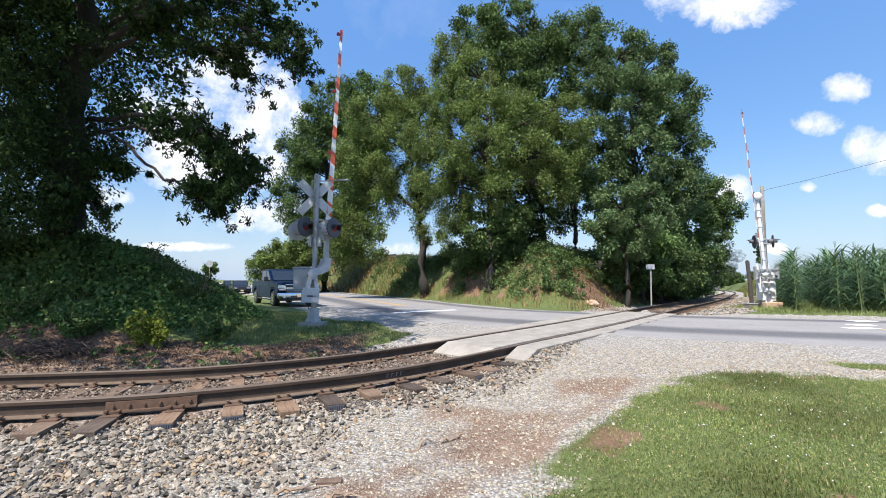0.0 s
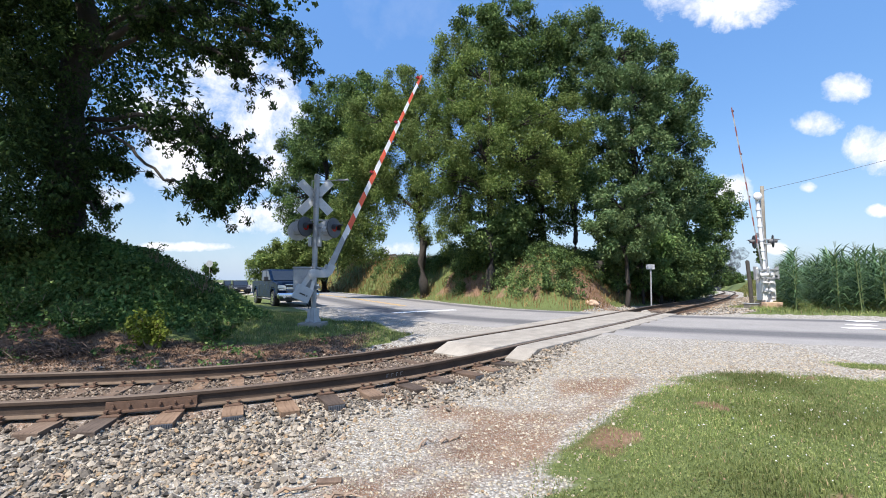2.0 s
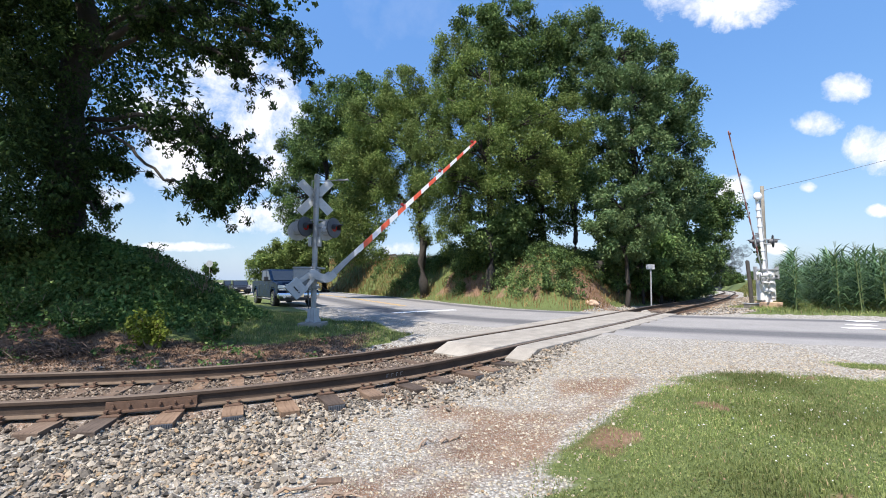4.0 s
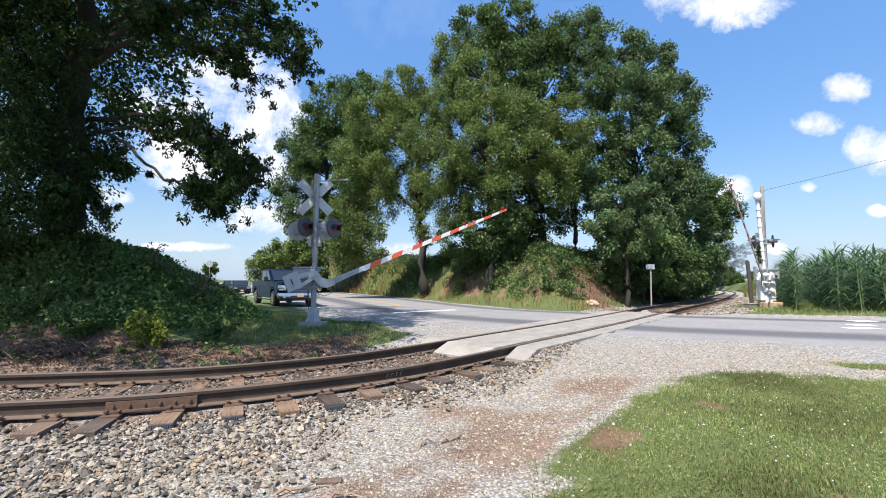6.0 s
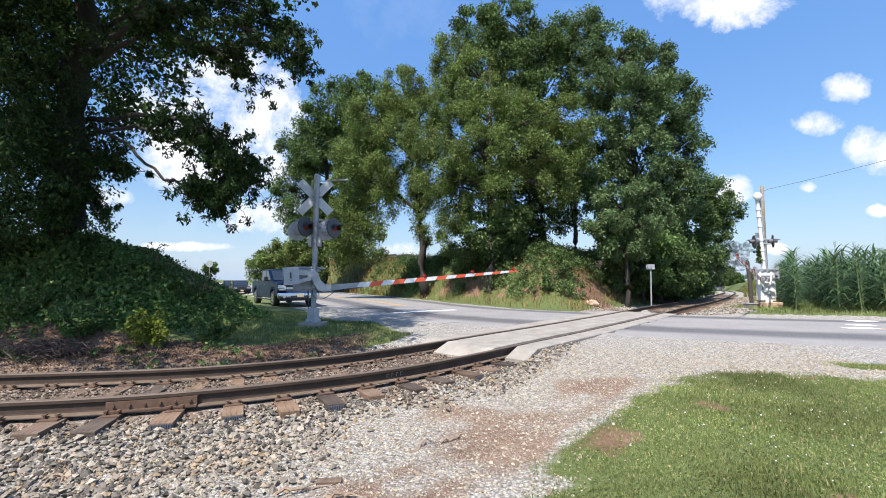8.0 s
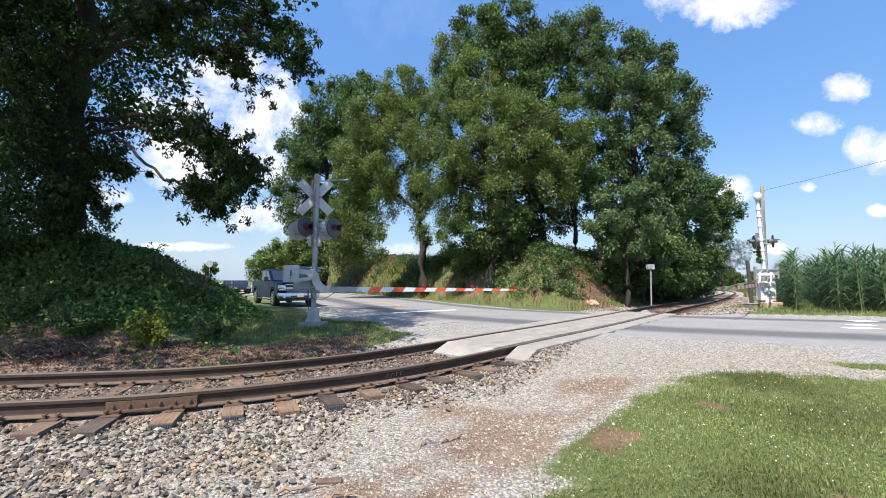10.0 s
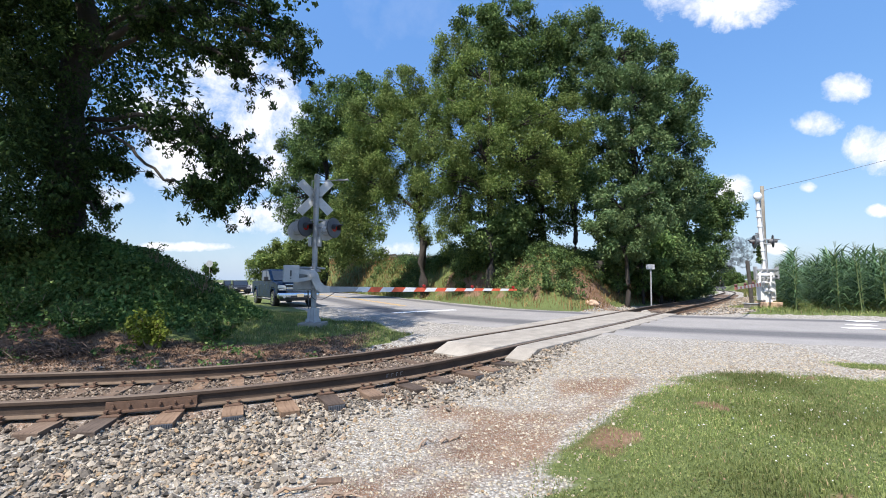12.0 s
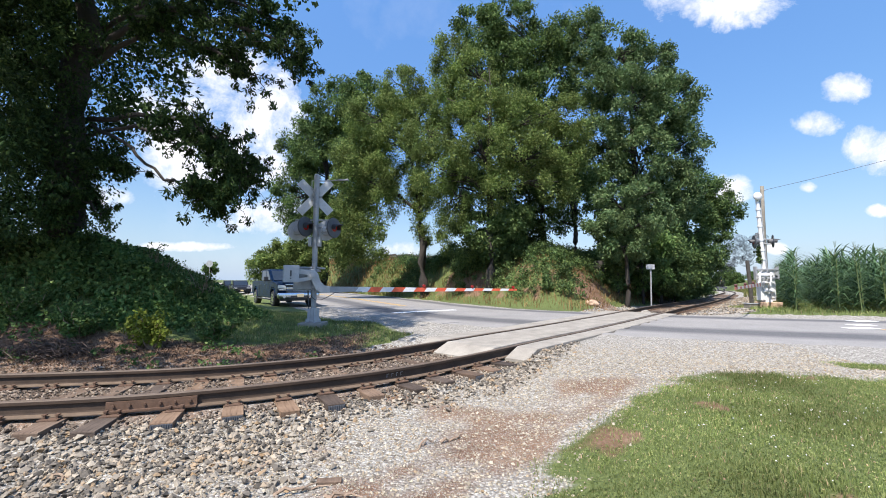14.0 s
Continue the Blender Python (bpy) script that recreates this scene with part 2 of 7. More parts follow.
LEAF_DRY = leafy("dry_stalks", (0.134, 0.075, 0.031), (0.218, 0.133, 0.056), (0.303, 0.207, 0.094), 0.3, 0.8)
GRASS = leafy("grass_blades", (0.120, 0.162, 0.049), (0.206, 0.252, 0.075), (0.327, 0.353, 0.137), 0.4, 0.55, (0.619, 0.395, 0.270))
GRASS_LONG = leafy("long_grass", (0.076, 0.100, 0.024), (0.140, 0.156, 0.044), (0.255, 0.216, 0.088), 0.35, 0.6, (0.357, 0.256, 0.136))
CORN_LEAF = leafy("corn_leaves", (0.041, 0.084, 0.034), (0.072, 0.128, 0.055), (0.132, 0.193, 0.089), 0.3, 0.45)
CORN_STALK = worn("corn_stalk", (0.07, 0.11, 0.035), (0.15, 0.17, 0.06), 0.6, 0, 5, 40, 0.2)
FLOWER = worn("white_clover", (0.60, 0.58, 0.54), (0.78, 0.77, 0.74), 0.8, 0, 9, 60, 0.2)
TRUCK_BLUE = worn("dark_blue_car_paint", (0.004, 0.012, 0.034), (0.006, 0.017, 0.045), 0.22, 0.0, 2, 40, 0.0, spec=0.05)
CAR_GREY = worn("dark_grey_car_paint", (0.012, 0.014, 0.019), (0.020, 0.022, 0.028), 0.25, 0.0, 2, 40, 0.0, spec=0.08)
CHROME = worn("chrome", (0.62, 0.62, 0.63), (0.78, 0.78, 0.79), 0.16, 1.0, 3, 40, 0.0)
RUBBER = worn("tyre_rubber", (0.014, 0.014, 0.015), (0.032, 0.032, 0.033), 0.85, 0, 9, 60, 0.3)
AUTO_GLASS = worn("tinted_glass", (0.012, 0.016, 0.020), (0.022, 0.027, 0.032), 0.06, 0.0, 2, 30, 0.0, spec=0.8)
LAMP_GLASS = worn("lamp_glass", (0.60, 0.62, 0.64), (0.78, 0.80, 0.82), 0.12, 0.3, 5, 30, 0.0)
PLATE = worn("pale_plate", (0.55, 0.44, 0.26), (0.70, 0.58, 0.36), 0.5, 0, 9, 60, 0.0)


def make_ballast_material(name, stops):
    m, t = material(name)
    r = node(t, "ShaderNodeNewGeometry").outputs["Random Per Island"]
    col = ramp(t, r, stops)
    n = noise_of(t, 40.0, 4.0)
    hsv = node(t, "ShaderNodeHueSaturation", {"Color": col, "Value": calc(t, "ADD", 0.7, calc(t, "MULTIPLY", n, 0.6))})
    finish(t, hsv.outputs[0], 0.88, 0.0, n, 0.5, 0.006, spec=0.3)
    return m


BALLAST = make_ballast_material("ballast_stone", [(0.0, (0.058, 0.051, 0.041)), (0.28, (0.131, 0.113, 0.091)), (0.56, (0.213, 0.184, 0.144)), (0.78, (0.331, 0.286, 0.221)), (0.9, (0.236, 0.153, 0.078)), (1.0, (0.390, 0.338, 0.264))])
BALLAST_DIRTY = make_ballast_material("dusty_ballast_stone", [(0.0, (0.055, 0.042, 0.031)), (0.4, (0.118, 0.089, 0.066)), (0.8, (0.206, 0.161, 0.118)), (1.0, (0.309, 0.253, 0.193))])
CHIPS = make_ballast_material("limestone_chip", [(0.0, (0.184, 0.150, 0.107)), (0.4, (0.297, 0.258, 0.192)), (0.8, (0.423, 0.375, 0.285)), (1.0, (0.254, 0.174, 0.095))])


def make_glow(name, color, strength):
    m, t = material(name)
    finish(t, color, 0.4, emission=(*color, strength))
    return m


HEADLIGHT = make_glow("lit_headlamp", (1.0, 0.62, 0.34), 3.5)


def make_smoke():
    m, t = material("coal_smoke")
    n = noise_of(t, 0.8, 6.0, 0.62)
    a = calc(t, "MINIMUM", calc(t, "MULTIPLY", calc(t, "SUBTRACT", n, 0.42), 2.2, clamp=True), 0.42)
    d = node(t, "ShaderNodeBsdfDiffuse", {0: (0.030, 0.032, 0.040, 1)})
    mix = node(t, "ShaderNodeMixShader", {0: a, 1: node(t, "ShaderNodeBsdfTransparent").outputs[0], 2: d.outputs[0]})
    t.links.new(mix.outputs[0], node(t, "ShaderNodeOutputMaterial").inputs[0])
    return m


SMOKE = make_smoke()
rng = np.random.default_rng(7)


# ---------------------------------------------------------------- mesh tools
def part(name, bm, mat, parent=None, label="", smooth=False):
    """Links a bmesh as one mesh object, under a thing or part where one is given."""
    me = bpy.data.meshes.new(name)
    bm.to_mesh(me)
    bm.free()
    return linked(name, me, mat, parent, label, smooth)


def linked(name, me, mat, parent=None, label="", smooth=False):
    for m in (mat if isinstance(mat, (list, tuple)) else (mat,)):
        me.materials.append(m)
    if smooth:
        me.polygons.foreach_set("use_smooth", [True] * len(me.polygons))
    ob = new(name, me)
    if parent is not None:
        ob.parent = parent
    return tagged(ob, label=label) if label else ob


def arrays(name, verts, faces, mat, parent=None, label="", smooth=False):
    """A mesh from numpy arrays; all faces have the same number of corners."""
    verts, faces = np.asarray(verts, np.float32), np.asarray(faces, np.int32)
    me = bpy.data.meshes.new(name)
    n, k = faces.shape
    me.vertices.add(len(verts))
    me.vertices.foreach_set("co", verts.ravel())
    me.loops.add(n * k)
    me.loops.foreach_set("vertex_index", faces.ravel())
    me.polygons.add(n)
    me.polygons.foreach_set("loop_start", np.arange(0, n * k, k, dtype=np.int32))
    me.update(calc_edges=True)
    me.polygons.foreach_set("use_smooth", [smooth] * n)
    return linked(name, me, mat, parent, label, smooth)


def box(bm, size, m=None, bevel=0.0):
    r = bmesh.ops.create_cube(bm, size=1.0, matrix=(m or Matrix()) @ Matrix.Diagonal((*size, 1)))
    if bevel:
        edges = list({e for v in r["verts"] for e in v.link_edges})
        bmesh.ops.bevel(bm, geom=edges, offset=bevel, segments=2, affect="EDGES", profile=0.6)
    return bm


def rod(bm, a, b, r1, r2=None, seg=12):
    a, b = Vector(a), Vector(b)
    d = b - a
    m = Matrix.Translation((a + b) / 2) @ d.to_track_quat("Z", "Y").to_matrix().to_4x4()
    bmesh.ops.create_cone(bm, cap_ends=True, segments=seg, radius1=r1, radius2=r1 if r2 is None else r2, depth=d.length, matrix=m)
    return bm


def ball(bm, c, r, seg=14, squash=(1, 1, 1)):
    bmesh.ops.create_uvsphere(bm, u_segments=seg, v_segments=max(6, seg // 2), radius=r, matrix=Matrix.Translation(c) @ Matrix.Diagonal((*squash, 1)))
    return bm


def prism(bm, outline, depth, m=None, bevel=0.0):
    """An outline in the local x-z plane, as thick as depth along y, centred."""
    m = m or Matrix()
    a = [bm.verts.new(m @ Vector((x, -depth / 2, z))) for x, z in outline]
    b = [bm.verts.new(m @ Vector((x, depth / 2, z))) for x, z in outline]
    n = len(outline)
    fs = [bm.faces.new(a), bm.faces.new(list(reversed(b)))]
    for i in range(n):
        fs.append(bm.faces.new((a[i], b[i], b[(i + 1) % n], a[(i + 1) % n])))
    bmesh.ops.recalc_face_normals(bm, faces=fs)
    if bevel:
        edges = list({e for f in fs[:2] for e in f.edges})
        bmesh.ops.bevel(bm, geom=edges, offset=bevel, segments=2, affect="EDGES")
    return bm


def tube(bm, pts, radii, seg=8):
    rings = []
    pts = [Vector(p) for p in pts]
    for i, p in enumerate(pts):
        d = (pts[min(i + 1, len(pts) - 1)] - pts[max(i - 1, 0)]).normalized()
        q = d.to_track_quat("Z", "Y")
        rings.append([bm.verts.new(p + q @ Vector((math.cos(k * math.tau / seg) * radii[i], math.sin(k * math.tau / seg) * radii[i], 0))) for k in range(seg)])
    for a, b in zip(rings[:-1], rings[1:]):
        for k in range(seg):
            bm.faces.new((a[k], a[(k + 1) % seg], b[(k + 1) % seg], b[k]))
    bm.faces.new(list(reversed(rings[0])))
    bm.faces.new(rings[-1])
    return bm


def holder(name, m, label, category, group="", kind=""):
    e = new(name)
    e.empty_display_size = 0.2
    e.matrix_basis = m
    return tagged(e, label, category, group, kind)


def fbm(x, y, scale, octaves=4, seed=0):
    """Smooth value noise, about -1 to 1, on numpy arrays."""
    total, amp, norm = np.zeros_like(x, dtype=float), 1.0, 0.0
    for o in range(octaves):
        u, v = x * scale * 2 ** o + 37.2 * seed + 11 * o, y * scale * 2 ** o - 17.9 * seed + 5 * o
        iu, iv = np.floor(u), np.floor(v)
        fu, fv = u - iu, v - iv
        fu, fv = fu * fu * (3 - 2 * fu), fv * fv * (3 - 2 * fv)

        def corner(a, b):
            s = np.sin(a * 127.1 + b * 311.7 + seed * 74.7) * 43758.5453
            return (s - np.floor(s)) * 2 - 1
        top = corner(iu, iv) * (1 - fu) + corner(iu + 1, iv) * fu
        low = corner(iu, iv + 1) * (1 - fu) + corner(iu + 1, iv + 1) * fu
        total += amp * (top * (1 - fv) + low * fv)
        norm += amp
        amp *= 0.5
    return total / norm * 1.6


def ss(x, a=0.0, b=1.0):
    k = np.clip((x - a) / (b - a), 0, 1)
    return k * k * (3 - 2 * k)


def spline(points, step, smooth):
    """A smooth way through plan points: places, tangents, left normals and lengths along it."""
    p = np.array(points, float)
    q = np.vstack([2 * p[0] - p[1], p, 2 * p[-1] - p[-2]])
    out = []
    for i in range(len(p) - 1):
        a, b, c, d = q[i:i + 4]
        t = np.linspace(0, 1, 60, endpoint=False)[:, None]
        out.append(0.5 * (2 * b + (c - a) * t + (2 * a - 5 * b + 4 * c - d) * t ** 2 + (3 * b - a - 3 * c + d) * t ** 3))
    w = np.vstack(out + [p[-1:]])
    s = np.concatenate([[0], np.cumsum(np.linalg.norm(np.diff(w, axis=0), axis=1))])
    g = np.arange(0, s[-1], step)
    w = np.stack([np.interp(g, s, w[:, k]) for k in (0, 1)], 1)
    n = max(1, int(smooth / step))
    ker = np.hanning(2 * n + 3)
    ker /= ker.sum()
    pad = np.vstack([w[:1] + (w[:1] - w[1:n + 2][::-1]), w, w[-1:] + (w[-1:] - w[-n - 2:-1][::-1])])
    w = np.stack([np.convolve(pad[:, k], ker, "valid") for k in (0, 1)], 1)
    tan = np.gradient(w, axis=0)
    tan /= np.linalg.norm(tan, axis=1)[:, None]
    return w, tan, np.stack([-tan[:, 1], tan[:, 0]], 1), g


def side_of(way, x, y):
    """Signed distance (left positive) from a way, and the length along it."""
    w, tan, nor, g = way
    shape = np.shape(x)
    q = np.stack([np.ravel(x), np.ravel(y)], 1)
    d_out, s_out = np.empty(len(q)), np.empty(len(q))
    ww = w[::12]
    near = np.arange(-10, 11, 2)
    for k in range(0, len(q), 8000):
        c = q[k:k + 8000]
        i = ((c[:, None, :] - ww[None]) ** 2).sum(2).argmin(1) * 12
        j = np.clip(i[:, None] + near[None], 0, len(w) - 1)
        best = ((c[:, None, :] - w[j]) ** 2).sum(2).argmin(1)
        i = j[np.arange(len(c)), best]
        r = c - w[i]
        side = (r * nor[i]).sum(1)
        dist = np.sqrt((r ** 2).sum(1))
        inside = (i > 0) & (i < len(w) - 1)
        d_out[k:k + 8000] = np.where(inside, side, np.where(side < 0, -dist, dist))
        s_out[k:k + 8000] = g[i]
    return d_out.reshape(shape), s_out.reshape(shape)


# ---------------------------------------------------------------- plan
TRACK = spline([(-40, 2.6), (-12, 4.55), (-7, 5.05), (-4.7, 5.36), (-3.6, 5.6), (-2.6, 6.02), (-1.4, 6.73), (-0.72, 7.3), (0.17, 8.2),
                (1.5, 9.7), (3.57, 11.95), (7.5, 16.5), (12, 22), (20, 31.9), (32, 48), (50.6, 74), (69.3, 102.5), (89, 134), (120, 190)], 0.1, 0.9)
ROAD = spline([(-110, 190), (-45, 93), (-20, 53), (-8.3, 33.4), (-3.5, 24.4), (-0.2, 18.2), (4.6, 13.9), (11.5, 11.1), (24, 7.8), (60, 0), (160, -22)], 0.25, 2.5)
HALF_GAUGE, HALF_ROAD = 0.7525, 3.55
TRACK_STEP = TRACK[3]


def track_z(y):
    y = np.asarray(y, float)
    return -0.014 * np.maximum(0, y - 20) - 0.006 * np.maximum(0, y - 60)


def on_track(s, off=0.0, z=0.0):
    """Place and heading (degrees) at length s along the track, off metres to its left."""
    w, tan, nor, g = TRACK
    p = np.array([np.interp(s, g, w[:, k]) for k in (0, 1)])
    t = np.array([np.interp(s, g, tan[:, k]) for k in (0, 1)])
    n = np.array([-t[1], t[0]])
    p = p + n * off
    return p[0], p[1], z + float(track_z(p[1])), math.degrees(math.atan2(t[1], t[0]))


def near_s(x, y):
    return float(side_of(TRACK, np.array([x]), np.array([y]))[1][0])


S_CROSS_A, S_CROSS_B = near_s(0.0, 8.0), near_s(8.4, 17.6)


def height(x, y):
    """The ground's height, and what covers it: grass, gravel and red dirt, each 0 to 1."""
    x, y = np.asarray(x, float), np.asarray(y, float)
    dt, st = side_of(TRACK, x, y)
    dr, sr = side_of(ROAD, x, y)
    wob = fbm(x, y, 0.35, 3, 3)
    z = -0.225 - 0.035 * ss(-dt, 0.8, 0.95) - 0.09 * ss(-dt, 1.15, 1.9) + 0.02 * wob * ss(-dt, 1.5, 2.5)
    z = z + 0.25 * ss(x - 0.2 + 0.3 * wob, 0.0, 2.5) * ss(-dt, 1.0, 2.0)
    z = np.where(dt > 0, -0.225 + 0.18 * ss(dt, 1.4, 2.6), z)
    z = np.where(y > 20, z + track_z(y) * ss(80 - np.abs(dt), 0, 60), z)
    lift = ss(st, S_CROSS_A + 0.4, S_CROSS_A + 1.5) * ss(-st, -S_CROSS_B - 1.0, -S_CROSS_B) * ss(np.abs(dt), 1.1, 1.3) * ss(-np.abs(dt), -4.0, -2.0)
    z = z * (1 - lift) - 0.06 * lift
    # the road lies level with the rail heads
    k = ss(HALF_ROAD + 2.2 - np.abs(dr), 0, 2.2)
    k = np.where(np.abs(dt) < 1.7, ss(HALF_ROAD + 0.4 - np.abs(dr), 0, 0.4), k)
    z = z * (1 - k) - 0.024 * k
    # the weedy bank beside the track
    base = np.interp(x, [-60, -8, -5, -3.85, -2.9, -2.0, -1.0, 0], [7.2, 7.5, 7.65, 8.5, 9.6, 10.6, 12.6, 40])
    crest = np.interp(x, [-60, -14, -8.7, -6.9, -6.2, -5.5, -4.7, -4.0, -2.5, -1.5], [3.1, 2.6, 2.10, 1.36, 0.88, 0.45, 0.20, 0.09, 0.02, 0])
    bank = crest * ss(y - base, -0.1, 2.6) * (1 - 0.94 * ss(y, 11.2, 16.5) * ss(x, -40, -12)) * (1 - ss(y, 18, 34))
    bank = bank * ss(np.abs(dr), HALF_ROAD + 0.4, HALF_ROAD + 3.0)
    z = z + np.where((dt > 0) & (dr < 0), np.maximum(bank, 0), 0)
    # the wooded rise beyond the road
    rise = (2.45 + 0.045 * np.clip(y - 24, 0, 60)) * ss(dr, HALF_ROAD + 0.7, HALF_ROAD + 4.4) * ss(dt - 2.6 * ss(y, 38, 58), 2.0, 5.8) * (1 - ss(y, 75, 120))
    z = z + np.where((dt > 0) & (dr > 0), rise * (1 + 0.08 * wob), 0)
    # beside the far track the ground lifts a little on the corn side
    z = z + np.where((dt < 0) & (dr > 0), 0.16 * ss(dr, HALF_ROAD + 0.3, HALF_ROAD + 1.6) * ss(-dt, 2, 4), 0)
    z = z + np.where((dt < 0) & (dr > 0), 2.5 * ss(-dt, 2.0, 6.0) * ss(y, 36, 66) * (1 - ss(y, 130, 220)), 0)
    z = z + 0.004 * np.clip(y - 60, 0, 250) * ss(np.abs(dt), 12, 60)
    # covers
    grass = np.ones_like(z)
    gravel = np.zeros_like(z)
    dirt = np.zeros_like(z)
    lawn = np.interp(y, [1.0, 3.0, 4.2, 5.0, 5.6, 6.2, 6.5, 6.8], [-0.9, -0.05, 1.15, 2.0, 2.45, 2.95, 3.5, 30])
    near_side = (dt < 0) & (dr < HALF_ROAD + 1)
    edge = np.interp(x, [3.0, 4.0, 5.2, 5.8, 6.5, 8, 14], [6.3, 6.55, 6.5, 6.25, 6.15, 5.6, 4.0])
    ragged = 0.35 * wob + 0.42 * fbm(x, y, 2.3, 4, 31)
    lawn_in = ss(x - lawn + ragged, -0.3, 0.55) * ss(edge + 0.3 * ragged - y, -0.1, 0.3)
    strip = ss(x, 6.3, 6.7) * ss(0.32 - np.abs(y - np.interp(x, [6, 9, 14], [7.10, 6.2, 4.6])) + 0.1 * wob, 0, 0.15)
    lawn_in = np.maximum(lawn_in, strip)
    grass = np.where(near_side, lawn_in, grass)
    gravel = np.where(near_side, 1 - lawn_in, gravel)
    gravel = np.where(np.abs(dt) < 2.0 + 0.3 * wob, 1.0, gravel)
    grass = np.where(np.abs(dt) < 2.0 + 0.3 * wob, 0.0, grass)
    shoulder = ss(HALF_ROAD + 1.0 - 0.5 * (dr > 0) + 0.4 * wob - np.abs(dr), 0, 0.4)
    pull = ss(HALF_ROAD + 2.0 + 0.5 * wob - np.abs(dr), 0, 0.6) * (dr < 0) * (dt > 0) * ss(y, 8, 9)
    shoulder = np.maximum(shoulder, pull * ss(bank, 0.30, 0.10))
    far_stone = ss(2.5 + 0.7 * wob + 0.7 * (dt < 0) - 1.2 * ss(y, 44, 62) - np.abs(dt), 0, 0.6) * (y > 16)
    shoulder = np.maximum(shoulder, far_stone)
    gravel = np.maximum(gravel, shoulder)
    grass = grass * (1 - shoulder)
    # bare red earth: the bank's foot, a worn streak by the lawn, a slip on the wooded rise
    foot = ss(0.95 - 0.75 * ss(x, -4.6, -3.4) + 0.35 * wob - (y - base), 0, 0.5) * ss(y - base, -4.0, -3.0) * ss(-x, 1.3, 2.2) * (dt > 1.2)
    streak = ss(0.75 + 0.45 * wob - np.abs(x - lawn + 0.35), 0, 0.6) * near_side * ss(y, 6.4, 4.6)
    slip = ss(1.0 + 0.3 * wob - np.hypot((x - 7.9) / 1.0, (y - 21.6) / 1.8), 0, 0.4)
    trod = near_side * ss(x, -2.2, -0.4) * ss(lawn + 0.2 - x, -0.2, 0.6) * ss(y, 7.6, 5.4) * (0.64 + 0.7 * fbm(x, y, 1.2, 3, 9))
    patch = 0.8 * lawn_in * ss(fbm(x, y, 1.4, 3, 33) + 0.45 * ss(1.3 - (x - lawn), 0, 1.0), 0.50, 0.95) * near_side
    bed = 0.62 * ss(1.35 - np.abs(dt), 0, 0.3) * (dr < 0)
    face = (0.42 + 0.35 * ss(x, -3, 1)) * ss(rise, 0.15, 0.5) * ss(2.4 - rise, 0, 0.5) * (dt > 0) * (dr > 0) * ss(fbm(x, y, 1.3, 4, 44), -0.5, 0.6)
    dirt = np.clip(np.maximum.reduce([face, foot, streak * 0.9, slip, trod, bed, patch]), 0, 1)
    z = z + 0.012 * fbm(x, y, 2.2, 3, 5)
    return z, grass, gravel, dirt, dt, dr


def ground_z(x, y):
    return height(np.atleast_1d(np.asarray(x, float)), np.atleast_1d(np.asarray(y, float)))[0]


def graded(lo, hi, step, far_lo, far_hi, ratio=1.10):
    mid = list(np.arange(lo, hi, step))
    a, d = [], step
    v = lo
    while v > far_lo:
        d *= ratio
        v -= d
        a.append(v)
    b, d, v = [], step, mid[-1]
    while v < far_hi:
        d *= ratio
        v += d
        b.append(v)
    return np.array(a[::-1] + mid + b)


def make_ground():
    xs = np.concatenate([graded(-13, 17, 0.125, -2600, 17), np.arange(17.3, 100, 0.75), graded(100, 102, 0.9, 100, 2600)])
    ys = np.concatenate([graded(1.2, 25, 0.125, -900, 25), np.arange(25.5, 150, 0.85), graded(150, 152, 1.0, 150, 3800)])
    xs, ys = np.unique(np.round(xs, 3)), np.unique(np.round(ys, 3))
    gx, gy = np.meshgrid(xs, ys)
    z, grass, gravel, dirt, dt, dr = height(gx, gy)
    z = np.where((np.abs(dr) < HALF_ROAD - 0.14) & (np.abs(dt) >= 1.25), z - 0.05, z)
    z = np.where((np.abs(dr) < HALF_ROAD + 1.5) & (np.abs(dt) < 1.20), -0.24, z)
    v = np.stack([gx, gy, z], -1).reshape(-1, 3)
    ny, nx = gx.shape
    i = (np.arange(ny - 1)[:, None] * nx + np.arange(nx - 1)[None]).ravel()
    ob = arrays("ground", v, np.stack([i, i + 1, i + nx + 1, i + nx], 1), GROUND, smooth=True)
    at = ob.data.color_attributes.new("zone", "FLOAT_COLOR", "POINT")
    at.data.foreach_set("color", np.stack([grass, gravel, dirt, np.ones_like(z)], -1).astype(np.float32).ravel())
    tagged(ob, "grass, pale crushed limestone and bare red earth around the crossing", "ground", kind="structure")


make_ground()


def strip_mesh(name, way, s0, s1, offs, z_of, mat, parent=None, label=""):
    w, tan, nor, g = way
    keep = (g >= s0) & (g <= s1)
    w, nor = w[keep], nor[keep]
    offs = np.asarray(offs, float)
    p = w[:, None, :] + nor[:, None, :] * offs[None, :, None]
    if len(offs) > 20:
        for k, sg in ((0, -1), (-1, 1)):
            p[:, k] += nor * (sg * 0.20 * np.abs(fbm(w[:, 0], w[:, 1], 0.9, 4, 40)))[:, None]
    z = z_of(p[..., 0], p[..., 1], offs)
    v = np.concatenate([p, z[..., None]], -1).reshape(-1, 3)
    m, k = p.shape[:2]
    i = (np.arange(m - 1)[:, None] * k + np.arange(k - 1)[None]).ravel()
    ob = arrays(name, v, np.stack([i, i + k, i + k + 1, i + 1], 1), mat, parent, label, smooth=True)
    at = ob.data.attributes.new("across", "FLOAT", "POINT")
    at.data.foreach_set("value", np.tile(offs, m).astype(np.float32))
    return ob


